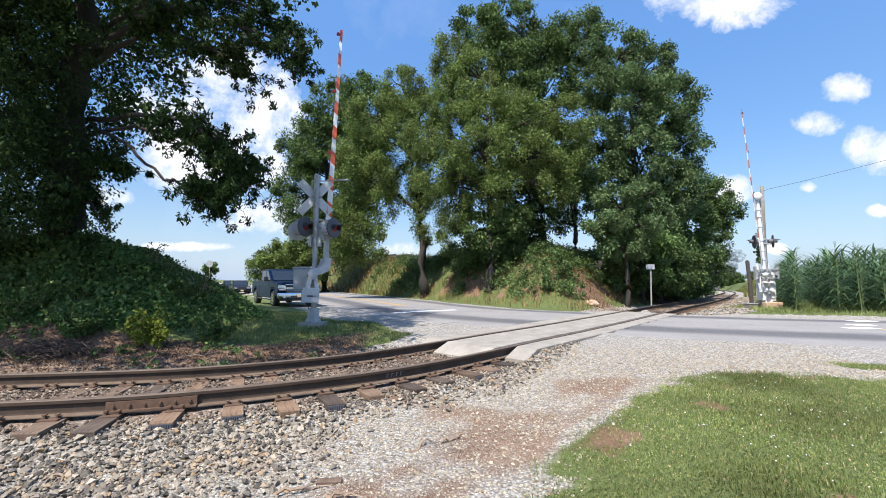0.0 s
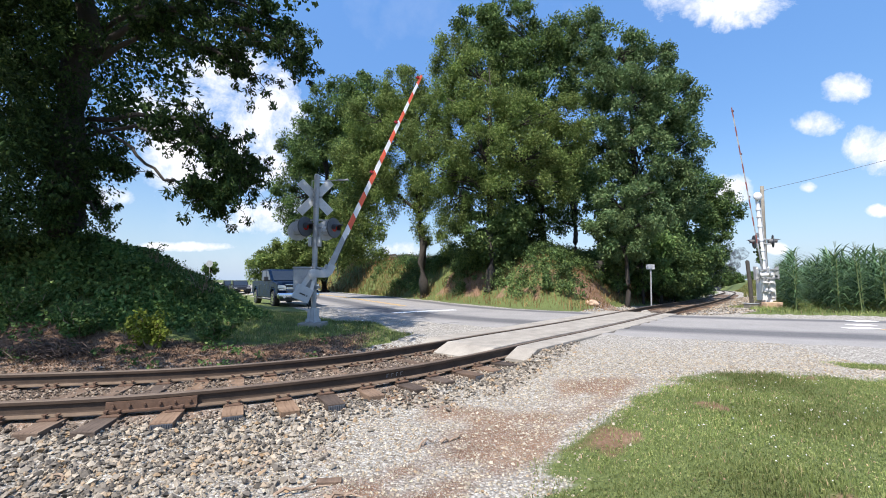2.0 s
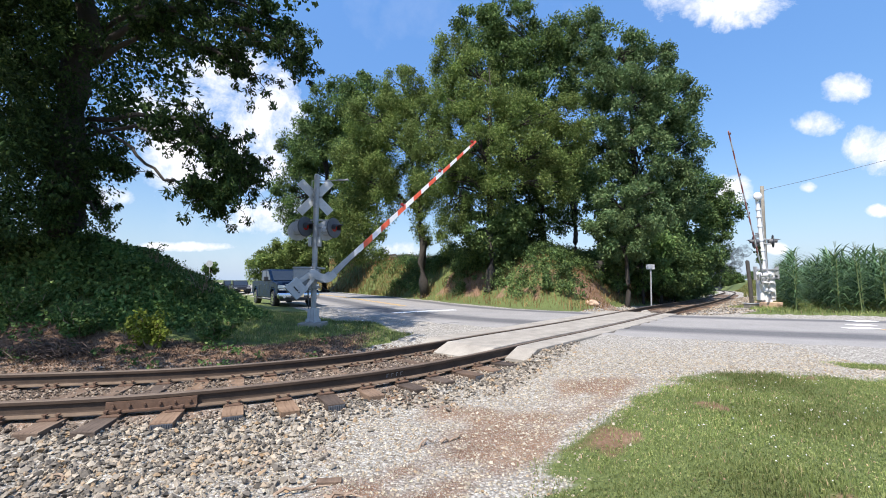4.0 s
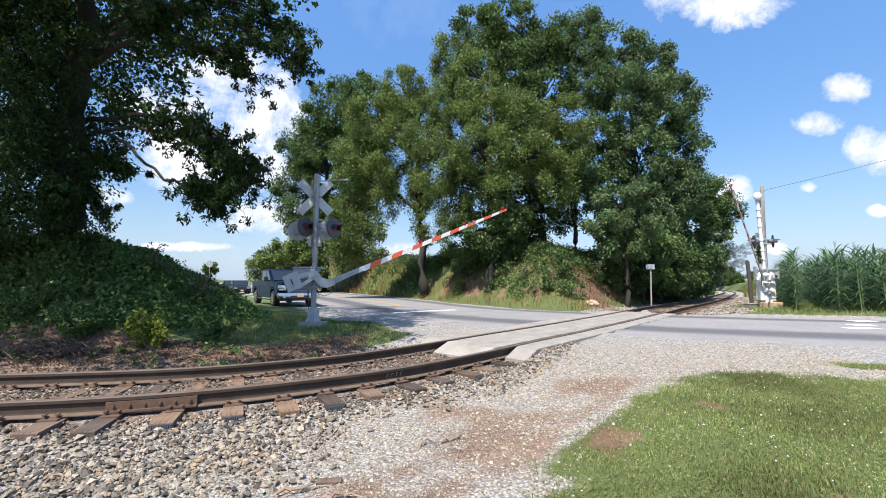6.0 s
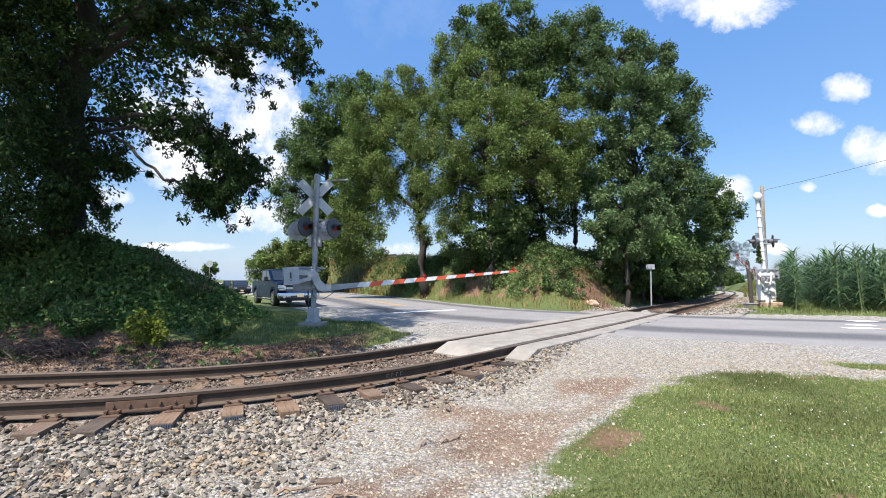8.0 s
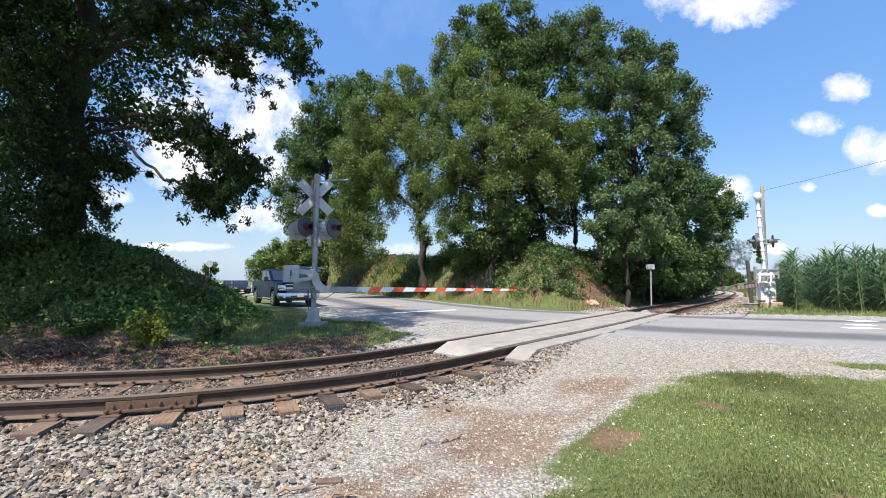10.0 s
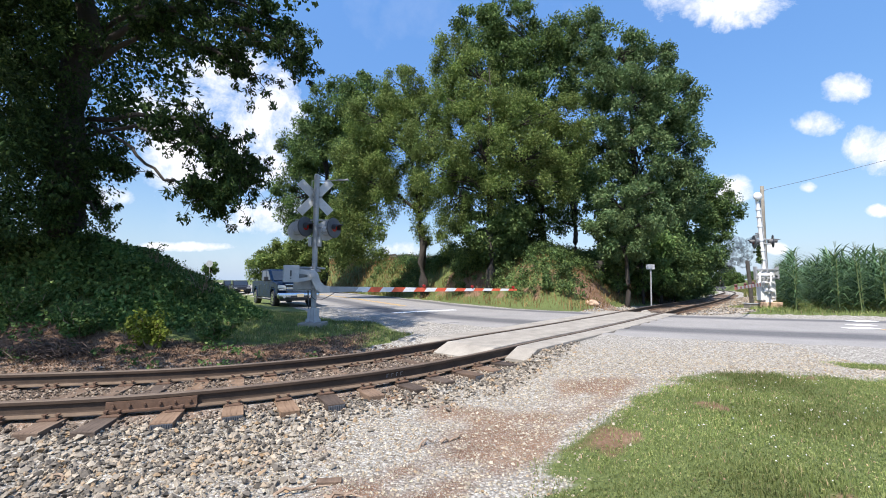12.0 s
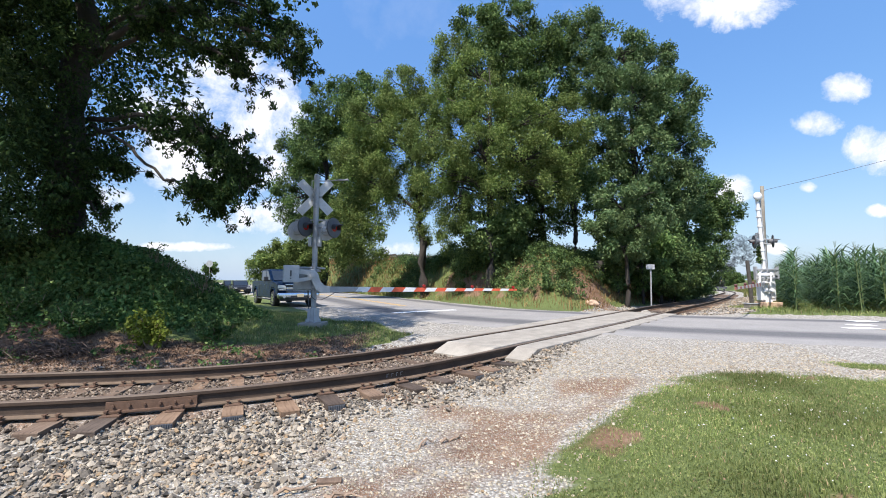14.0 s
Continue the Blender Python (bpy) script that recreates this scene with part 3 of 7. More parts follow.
def road_z(x, y, offs):
    dt, _ = side_of(TRACK, x, y)
    crown = -0.008 * np.abs(offs)[None, :] * ss(np.abs(dt), 2, 6)
    tuck = -0.05 * (np.abs(offs)[None, :] > HALF_ROAD - 0.01)
    return np.where(np.abs(dt) < 1.22, -0.23, -0.006 + crown * 0.6 + tuck)


def make_road():
    way = ROAD
    road = strip_mesh("road", way, 0, 1e9, np.linspace(-HALF_ROAD, HALF_ROAD, 57), road_z, ASPHALT)
    tagged(road, "sun-bleached two-lane asphalt road with dark tyre paths", "road", kind="structure")
    s_mid = float(side_of(ROAD, np.array([4.0]), np.array([14.2]))[1][0])

    def z_mark(x, y, offs):
        return road_z(x, y, np.atleast_1d(offs)) + 0.006
    for off in (-0.16, 0.06):
        for s0, s1 in ((60, s_mid - 9.5), (s_mid + 8.0, s_mid + 120)):
            strip_mesh("centre_line", way, s0, s1, (off, off + 0.10), z_mark, ROAD_YELLOW, road, "faded yellow centre line")

    def bar(x0, y0, ang, lx, ly, name, mat, label):
        bm = bmesh.new()
        c, s = math.cos(radians(ang)), math.sin(radians(ang))
        n = 10
        for i in range(n):
            q = []
            for u, v in ((i / n, 0), ((i + 1) / n, 0), ((i + 1) / n, 1), (i / n, 1)):
                a, b = (u - 0.5) * lx, (v - 0.5) * ly
                px, py = x0 + a * c - b * s, y0 + a * s + b * c
                d = side_of(ROAD, np.array([px]), np.array([py]))[0]
                q.append(bm.verts.new((px, py, float(road_z(np.array([[px]]), np.array([[py]]), d)[0, 0]) + 0.006)))
            bm.faces.new(q)
        part(name, bm, mat, road, label)
    bar(-0.72, 17.75, 32, 3.0, 0.42, "stop_line", ROAD_WHITE, "worn white stop line")
    for x0, y0, lx in ((13.5, 13.6, 0.75), (12.25, 12.4, 0.62), (11.35, 11.45, 0.78)):
        bar(x0, y0, 0, lx, 0.42, "road_marking", ROAD_WHITE, "thick white painted road bar")
    bar(-0.25, 12.72, 26, 1.7, 0.035, "tar_seam", TAR, "dark tar-filled crack")
    bar(-4.2, 19.6, 118, 5.0, 0.03, "tar_seam", TAR, "dark tar-filled crack")
    return road


make_road()


# ---------------------------------------------------------------- railway
def sweep(name, profile, off, s0, s1, mat, parent, label="", mats_of=None, step=2):
    """A closed profile (across, up) swept along the track."""
    w, tan, nor, g = TRACK
    keep = np.where((g >= s0) & (g <= s1))[0]
    keep = np.concatenate([keep[::step], keep[-1:]])
    prof = np.array(profile)
    p = w[keep][:, None, :] + nor[keep][:, None, :] * (off + prof[:, 0])[None, :, None]
    z = prof[:, 1][None] + track_z(w[keep][:, 1])[:, None]
    v = np.concatenate([p, z[..., None]], -1).reshape(-1, 3)
    m, k = p.shape[:2]
    i, j = np.meshgrid(np.arange(m - 1), np.arange(k), indexing="ij")
    a, b = i * k + j, i * k + (j + 1) % k
    f = np.stack([a, a + k, b + k, b], -1).reshape(-1, 4)
    ob = arrays(name, v, f, mat, parent, label)
    if mats_of:
        idx = np.tile(np.array(mats_of, np.int32), m - 1)
        ob.data.polygons.foreach_set("material_index", idx)
    return ob


RAIL = [(-0.070, -0.178), (-0.070, -0.168), (-0.012, -0.150), (-0.008, -0.135), (-0.008, -0.055), (-0.034, -0.044), (-0.036, -0.010),
        (-0.030, 0.0), (0.030, 0.0), (0.036, -0.010), (0.034, -0.044), (0.008, -0.055), (0.008, -0.135), (0.012, -0.150), (0.070, -0.168), (0.070, -0.178)]


def make_track():
    track = holder("railway_track", Matrix(), "single railway track with rusty rails on weathered ties", "railway track", kind="structure")
    s_end = TRACK_STEP[-1]
    for off in (-HALF_GAUGE, HALF_GAUGE):
        rail = sweep("rail", RAIL, off, 20, s_end, (RUST_RAIL, RAIL_TOP, RAIL_FOOT), track, "rust-brown steel rail with a worn head",
                     [1 if i in (6, 7, 8) else 2 if i in (0, 1, 13, 14) else 0 for i in range(16)])
    # ties, plates and spikes
    tie_box = bmesh.new()
    box(tie_box, (0.22, 2.6, 0.16), bevel=0.012)
    for v in tie_box.verts:
        v.co += Vector(noise.noise_vector(v.co * 9)) * 0.008
    tie_me = bpy.data.meshes.new("tie")
    tie_box.to_mesh(tie_me)
    tie_box.free()
    plate_bm = bmesh.new()
    box(plate_bm, (0.205, 0.008, 0.135))
    for k in range(9):
        rod(plate_bm, (-0.088 + 0.022 * k, -0.006, -0.062), (-0.088 + 0.022 * k, -0.006, 0.062), 0.006, seg=6)
    end_me = bpy.data.meshes.new("end_plate")
    plate_bm.to_mesh(end_me)
    plate_bm.free()
    end_me.materials.append(DARK_GREY)
    tie_me2 = tie_me.copy()
    tie_me.materials.append(TIE_WOOD)
    tie_me2.materials.append(TIE_DARK)
    plate = bmesh.new()
    box(plate, (0.19, 0.30, 0.016), bevel=0.003)
    for sx in (-0.06, 0.06):
        for sy in (-0.088, 0.088):
            box(plate, (0.020, 0.020, 0.05), pose(sx, sy, 0.02))
            box(plate, (0.036, 0.042, 0.014), pose(sx, sy * 0.93, 0.046))
    plate_me = bpy.data.meshes.new("tie_plate")
    plate.to_mesh(plate_me)
    plate.free()
    plate_me.materials.append(RUST_BRIGHT)
    s, r = near_s(-11, 4.6), random.Random(5)
    s_far = near_s(40, 60)
    while s < s_far:
        if not (S_CROSS_A + 0.6 < s < S_CROSS_B - 0.4):
            x, y, z, a = on_track(s, r.uniform(-0.06, 0.06))
            tie = new("tie", tie_me if r.random() < 0.6 else tie_me2)
            tie.parent = track
            tie.matrix_basis = pose(x, y, z - 0.275 + r.uniform(-0.012, 0.006), 0, 0, a + r.uniform(-2.0, 2.0))
            if -6.5 < x < 0 and r.random() < 0.55:
                e = new("end_plate", end_me)
                e.parent = tie
                e.matrix_basis = pose(0, -1.306, -0.004)
                e["label"] = "dark corrugated steel end plate"
            if s < near_s(14, 24):
                for off in (-HALF_GAUGE, HALF_GAUGE):
                    px, py, pz, pa = on_track(s, off)
                    p = new("tie_plate", plate_me)
                    p.parent = track
                    p.matrix_basis = pose(px, py, pz - 0.186, 0, 0, pa)
        s += 0.52 + r.uniform(-0.03, 0.03)
    # bolted joint in the near rail
    for sj in (near_s(-3.55, 5.6),):
        x, y, z, a = on_track(sj, -HALF_GAUGE - 0.022)
        bar = bmesh.new()
        prism(bar, [(-0.45, -0.150), (0.45, -0.150), (0.45, -0.052), (-0.45, -0.052)], 0.026, bevel=0.004)
        prism(bar, [(-0.45, -0.172), (0.45, -0.172), (0.45, -0.146), (-0.45, -0.146)], 0.060, pose(0, -0.02, 0), bevel=0.004)
        jb = part("joint_bar", bar, RUST_BRIGHT, track, "rusty bolted joint bar")
        jb.matrix_basis = pose(x, y, z, 0, 0, a)
        for k in range(6):
            bolt = bmesh.new()
            u = -0.375 + 0.15 * k
            rod(bolt, (u, -0.012, -0.098), (u, -0.044 if k % 2 else -0.030, -0.098), 0.020 if k % 2 else 0.015, seg=6 if k % 2 else 10)
            part("bolt", bolt, RUST_BRIGHT, jb)
    # chalk strokes on the near rail's web
    for k, (du, hh) in enumerate(((0.0, 0.05), (0.07, 0.045), (0.14, 0.045), (0.21, 0.05))):
        x, y, z, a = on_track(near_s(-0.85, 6.3) + du, -HALF_GAUGE - 0.011)
        bm = bmesh.new()
        box(bm, (0.035, 0.002, 0.007), pose(0, 0, hh / 2))
        box(bm, (0.007, 0.002, hh), pose(-0.014, 0, 0))
        c = part("chalk_mark", bm, GALV, track, "faint pale chalk stroke")
        c.matrix_basis = pose(x, y, z - 0.095, 0, 0, a)
    # concrete crossing panels, cut by the flangeways
    cross = holder("crossing_surface", Matrix(), "pale concrete level-crossing panels between and beside the rails", "crossing panel", kind="structure")
    spans = [(-0.61, 0.61, S_CROSS_A + 0.3, S_CROSS_B), (-1.30, -0.835, S_CROSS_A + 0.75, S_CROSS_B), (0.835, 1.34, S_CROSS_A + 0.5, S_CROSS_B)]
    for lo, hi, s0, s1 in spans:
        n = int(round((s1 - s0) / 2.45))
        for k in range(n):
            a, b = s0 + (s1 - s0) * k / n, s0 + (s1 - s0) * (k + 1) / n - 0.012
            steps = np.linspace(a, b, 12)
            bm = bmesh.new()
            rows = []
            for s in steps:
                ramp_d = min(1.0, max(0.0, (s - s0) / 0.42), max(0.0, (s1 - s) / 0.35))
                top = -0.004 - 0.165 * (1 - ramp_d)
                row = []
                for o, zz in ((lo, -0.23), (lo, top - 0.012), (lo + 0.012, top), (hi - 0.012, top), (hi, top - 0.012), (hi, -0.23)):
                    x, y, z, _ = on_track(s, o)
                    row.append(bm.verts.new((x, y, z + zz)))
                rows.append(row)
            for p, q in zip(rows[:-1], rows[1:]):
                for j in range(5):
                    bm.faces.new((p[j], p[j + 1], q[j + 1], q[j]))
            bm.faces.new(list(reversed(rows[0])))
            bm.faces.new(rows[-1])
            bmesh.ops.recalc_face_normals(bm, faces=bm.faces)
            part("concrete_panel", bm, CONCRETE, cross)
    return track


make_track()


def stones(name, pts, sizes, mat, label, flat=0.85):
    """Loose angular stones: squashed, jittered octahedra with cut corners."""
    base = np.array([(1, 0, 0.1), (0.25, 0.95, -0.05), (-0.85, 0.45, 0.1), (-0.8, -0.55, -0.1), (0.3, -0.9, 0.08), (0.1, 0.1, 0.85), (0.35, -0.3, 0.75), (-0.1, 0, -0.8)])
    tri = np.array([(0, 1, 5), (1, 2, 5), (2, 3, 5), (3, 4, 6), (3, 6, 5), (4, 0, 6), (0, 5, 6), (1, 0, 7), (2, 1, 7), (3, 2, 7), (4, 3, 7), (0, 4, 7)])
    n = len(pts)
    v = base[None] * (1 + rng.uniform(-0.38, 0.38, (n, 8, 3)))
    v *= rng.uniform(0.62, 1.3, (n, 1, 3))
    v[..., 2] *= flat
    v *= np.asarray(sizes)[:, None, None] * 0.5
    a, b = rng.uniform(0, math.tau, n), rng.uniform(-0.7, 0.7, n)
    ca, sa, cb, sb = np.cos(a)[:, None], np.sin(a)[:, None], np.cos(b)[:, None], np.sin(b)[:, None]
    x, y, z = v[..., 0], v[..., 1], v[..., 2]
    x, z = x * cb + z * sb, z * cb - x * sb
    x, y = x * ca - y * sa, x * sa + y * ca
    v = np.stack([x, y, z], -1) + np.asarray(pts)[:, None, :]
    f = tri[None] + (np.arange(n) * 8)[:, None, None]
    ob = arrays(name, v.reshape(-1, 3), f.reshape(-1, 3), mat)
    return tagged(ob, label, name.replace("_", " "), kind="stuff")


def make_ballast():
    # coarse ballast round the ties and down the near shoulder
    x, y = rng.uniform(-7.5, 3.0, 90000), rng.uniform(1.9, 9.5, 90000)
    z, grass, gravel, dirt, dt, dr = height(x, y)
    want = ss(2.9 - 0.9 * ss(x, -2.2, 0.2) + 0.35 * fbm(x, y, 0.8, 3, 8) - np.abs(dt), 0, 0.9)
    want = np.where(dt > 0, ss(2.0 - dt, 0, 0.5) * 0.9, want)
    want = np.maximum(want, np.where(dt < 0, ss(-x, 0.6, 3.0) * 0.95, 0))
    want = want * (np.abs(dr) > HALF_ROAD - 0.5)
    keep = rng.uniform(0, 1, len(x)) < want * 0.75
    rails = (np.abs(np.abs(dt) - HALF_GAUGE) < 0.12)
    keep &= ~rails
    x, y, z, dt = x[keep], y[keep], z[keep], dt[keep]
    size = 0.028 + 0.055 * rng.uniform(0, 1, len(x)) ** 1.8
    size = size * (1 - 0.2 * (np.abs(dt) < 1.2))
    z = z + np.where(np.abs(dt) < 1.2, 0.012, 0.006) + rng.uniform(-0.014, 0.020, len(x))
    inner = (np.abs(dt) < 1.05) | (dt > 0)
    p = np.stack([x, y, z], 1)
    stones("ballast_stones", p[~inner], size[~inner], BALLAST, "loose grey and white angular ballast stones beside the rails")
    stones("dusty_ballast", p[inner], size[inner], BALLAST_DIRTY, "dusty brown ballast stones between the rails")
    # finer limestone chips over the approach
    x, y = rng.uniform(-3.2, 7, 90000), rng.uniform(1.9, 9.8, 90000)
    z, grass, gravel, dirt, dt, dr = height(x, y)
    keep = (dt < -1.45) & (dr < -HALF_ROAD + 0.25) & (rng.uniform(0, 1, len(x)) < (gravel * (1 - 0.45 * dirt)) * 0.95 * ss(9.8 - y, 0, 3.5))
    x, y, z = x[keep], y[keep], z[keep]
    stones("limestone_chips", np.stack([x, y, z + 0.002], 1), 0.011 + 0.028 * rng.uniform(0, 1, len(x)) ** 2, CHIPS, "pale crushed limestone chips spread over the approach")
    # stones beside the far track
    x, y = rng.uniform(5, 30, 30000), rng.uniform(16, 46, 30000)
    z, grass, gravel, dirt, dt, dr = height(x, y)
    keep = (np.abs(dt) < 4.0) & (np.abs(np.abs(dt) - HALF_GAUGE) > 0.12) & (dr > HALF_ROAD + 0.5) & (gravel > 0.5)
    x, y, z = x[keep], y[keep], z[keep]
    stones("far_ballast", np.stack([x, y, z], 1), rng.uniform(0.06, 0.13, len(x)), BALLAST, "white ballast stones spilling beside the far track")


make_ballast()


# ---------------------------------------------------------------- foliage
def leaves(pts, size, out=None, droop=0.4, narrow=0.45, jitter=0.35):
    """Folded rhombic leaves at the given places: vertices and faces."""
    n = len(pts)
    size = np.broadcast_to(np.asarray(size, float), (n,)) * rng.uniform(1 - jitter, 1 + jitter, n)
    d = rng.normal(size=(n, 3))
    if out is not None:
        d = d * 0.8 + out
    d[:, 2] -= droop
    d /= np.linalg.norm(d, axis=1)[:, None]
    up = rng.normal(size=(n, 3)) * 0.55 + np.array([0, 0, 1.0])
    side = np.cross(d, up)
    side /= np.linalg.norm(side, axis=1)[:, None] + 1e-6
    nor = np.cross(side, d)
    l = (d * size[:, None])
    w = side * (size * narrow)[:, None]
    fold = nor * (size * 0.12)[:, None]
    v = np.stack([pts - l * 0.5, pts + w - fold - l * 0.05, pts + l * 0.5 - fold, pts - w - fold - l * 0.05], 1)
    i = np.arange(n)[:, None] * 4
    return v.reshape(-1, 3), np.concatenate([i + np.array([[0, 1, 2]]), i + np.array([[0, 2, 3]])], 0)


def small_leaves(pts, size, out, droop):
    """Narrow three-cornered leaves, for crowns that stand far off."""
    n = len(pts)
    size = size * rng.uniform(0.6, 1.3, n)
    d = rng.normal(size=(n, 3)) * 0.8 + out
    d[:, 2] -= droop
    d /= np.linalg.norm(d, axis=1)[:, None]
    side = np.cross(d, rng.normal(size=(n, 3)) * 0.6 + np.array([0, 0, 1.0]))
    side /= np.linalg.norm(side, axis=1)[:, None] + 1e-6
    l, w = d * size[:, None] * 0.6, side * (size * 0.33)[:, None]
    v = np.stack([pts - l + w, pts - l * 0.7 - w, pts + l], 1)
    return v.reshape(-1, 3), np.arange(n * 3).reshape(-1, 3)


def clump_points(centers, radii, per, squash=0.7, hang=0.0):
    """Leaf places in clumps, denser at the clump's shell, with hanging tails where asked."""
    n = len(centers)
    d = rng.normal(size=(n, per, 3))
    d /= np.linalg.norm(d, axis=2)[..., None]
    r = rng.uniform(0, 1, (n, per)) ** 0.45
    p = d * r[..., None] * np.asarray(radii)[:, None, None]
    p[..., 2] *= squash
    if hang:
        tail = rng.uniform(0, 1, (n, per)) ** 2 * hang * np.asarray(radii)[:, None]
        p[..., 2] -= tail
        p[..., :2] *= (1 - 0.25 * (tail / (hang * np.asarray(radii)[:, None])))[..., None]
    out = d.copy()
    return (np.asarray(centers)[:, None, :] + p).reshape(-1, 3), out.reshape(-1, 3)


def lobe_clumps(lobes, spacing, inner=0.35):
    """Clump centres on and inside the ellipsoid lobes of a crown."""
    cs = []
    for cx, cy, cz, rx, ry, rz in lobes:
        area = 4 * math.pi * ((rx * ry) ** 1.6 / 3 + (rx * rz) ** 1.6 / 3 + (ry * rz) ** 1.6 / 3) ** (1 / 1.6)
        n = int(area / spacing ** 2 * 1.25)
        d = rng.normal(size=(n, 3))
        d /= np.linalg.norm(d, axis=1)[:, None]
        k = 1 - inner * rng.uniform(0, 1, n) ** 2
        bumps = 1 + 0.13 * np.sin(d[:, 0] * 7 + cx) * np.cos(d[:, 2] * 6 + cz) + rng.normal(0, 0.05, n)
        cs.append(np.array([cx, cy, cz]) + d * np.array([rx, ry, rz]) * (k * bumps)[:, None])
    return np.vstack(cs)


def limb_mesh(bm, start, end, r0, r1, sag=0.0, seg=7, steps=7, wander=0.12, rnd=None):
    rnd = rnd or random.Random(1)
    a, b = Vector(start), Vector(end)
    L = (b - a).length
    pts, rad = [], []
    for i in range(steps + 1):
        t = i / steps
        p = a.lerp(b, t) + Vector((0, 0, 1)) * (math.sin(t * math.pi) * sag * L)
        if 0 < i < steps:
            p += Vector((rnd.uniform(-1, 1), rnd.uniform(-1, 1), rnd.uniform(-1, 1))) * wander * L / steps
        pts.append(p)
        rad.append(r0 * (1 - t) ** 0.8 + r1)
    tube(bm, pts, rad, seg)
    return pts


def tree(x, y, top, lobes, trunk_r, leaf_mat, leaf_size, spacing, per, label, hang=0.0, lean=(0, 0), group="", bare=0.35, seed=1, rad=0.62, z0=None):
    """A broad-leaved tree: tapered trunk, limbs to its lobes, and a crown of leaf clumps."""
    rnd = random.Random(seed)
    z0 = float(ground_z(x, y)[0]) - 0.15 if z0 is None else z0
    t = holder("tree", pose(x, y, z0), label, "tree", group)
    bm = bmesh.new()
    top_v = Vector((lean[0], lean[1], top - z0))
    pts = limb_mesh(bm, (0, 0, 0), top_v, trunk_r, 0.03, 0, 10, 12, 0.10, rnd)
    for k in range(5):
        a = k * 1.26 + rnd.uniform(0, 0.5)
        limb_mesh(bm, (math.cos(a) * trunk_r * 1.3, math.sin(a) * trunk_r * 1.3, -0.05), (math.cos(a) * trunk_r * 0.5, math.sin(a) * trunk_r * 0.5, 0.5), trunk_r * 0.30, 0.02, 0, 6, 4, 0.05, rnd)
    for cx, cy, cz, rx, ry, rz in lobes:
        goal = Vector((cx - x, cy - y, cz - z0))
        if goal.z < 0.36 * (top - z0):
            continue
        k = min(len(pts) - 2, max(2, int(len(pts) * max(0.42, (goal.z - rz) / max(1, top - z0)))))
        limb = limb_mesh(bm, pts[k], goal, trunk_r * 0.26, 0.03, 0.06, 7, 7, 0.3, rnd)
        for j in range(7):
            d = Vector((rnd.gauss(0, 1), rnd.gauss(0, 1), rnd.gauss(0.2, 0.8))).normalized()
            tip = goal + Vector((d.x * rx, d.y * ry, d.z * rz)) * 0.85
            limb_mesh(bm, limb[rnd.randint(2, 6)], tip, trunk_r * 0.16, 0.012, 0.05, 5, 5, 0.35, rnd)
    part("trunk", bm, BARK, t, "grey-brown bark", True)
    spacing *= 1.30
    c = lobe_clumps(lobes, spacing)
    r = spacing * rng.uniform(0.55, 1.35, len(c)) * rad
    p, o = clump_points(c, r, int(per * 2.2), 0.8, hang or 0.35)
    p = p - np.array([x, y, z0])
    v, f = small_leaves(p, leaf_size, o * 0.7, 0.35)
    arrays("crown", v, f, leaf_mat, t)
    return t


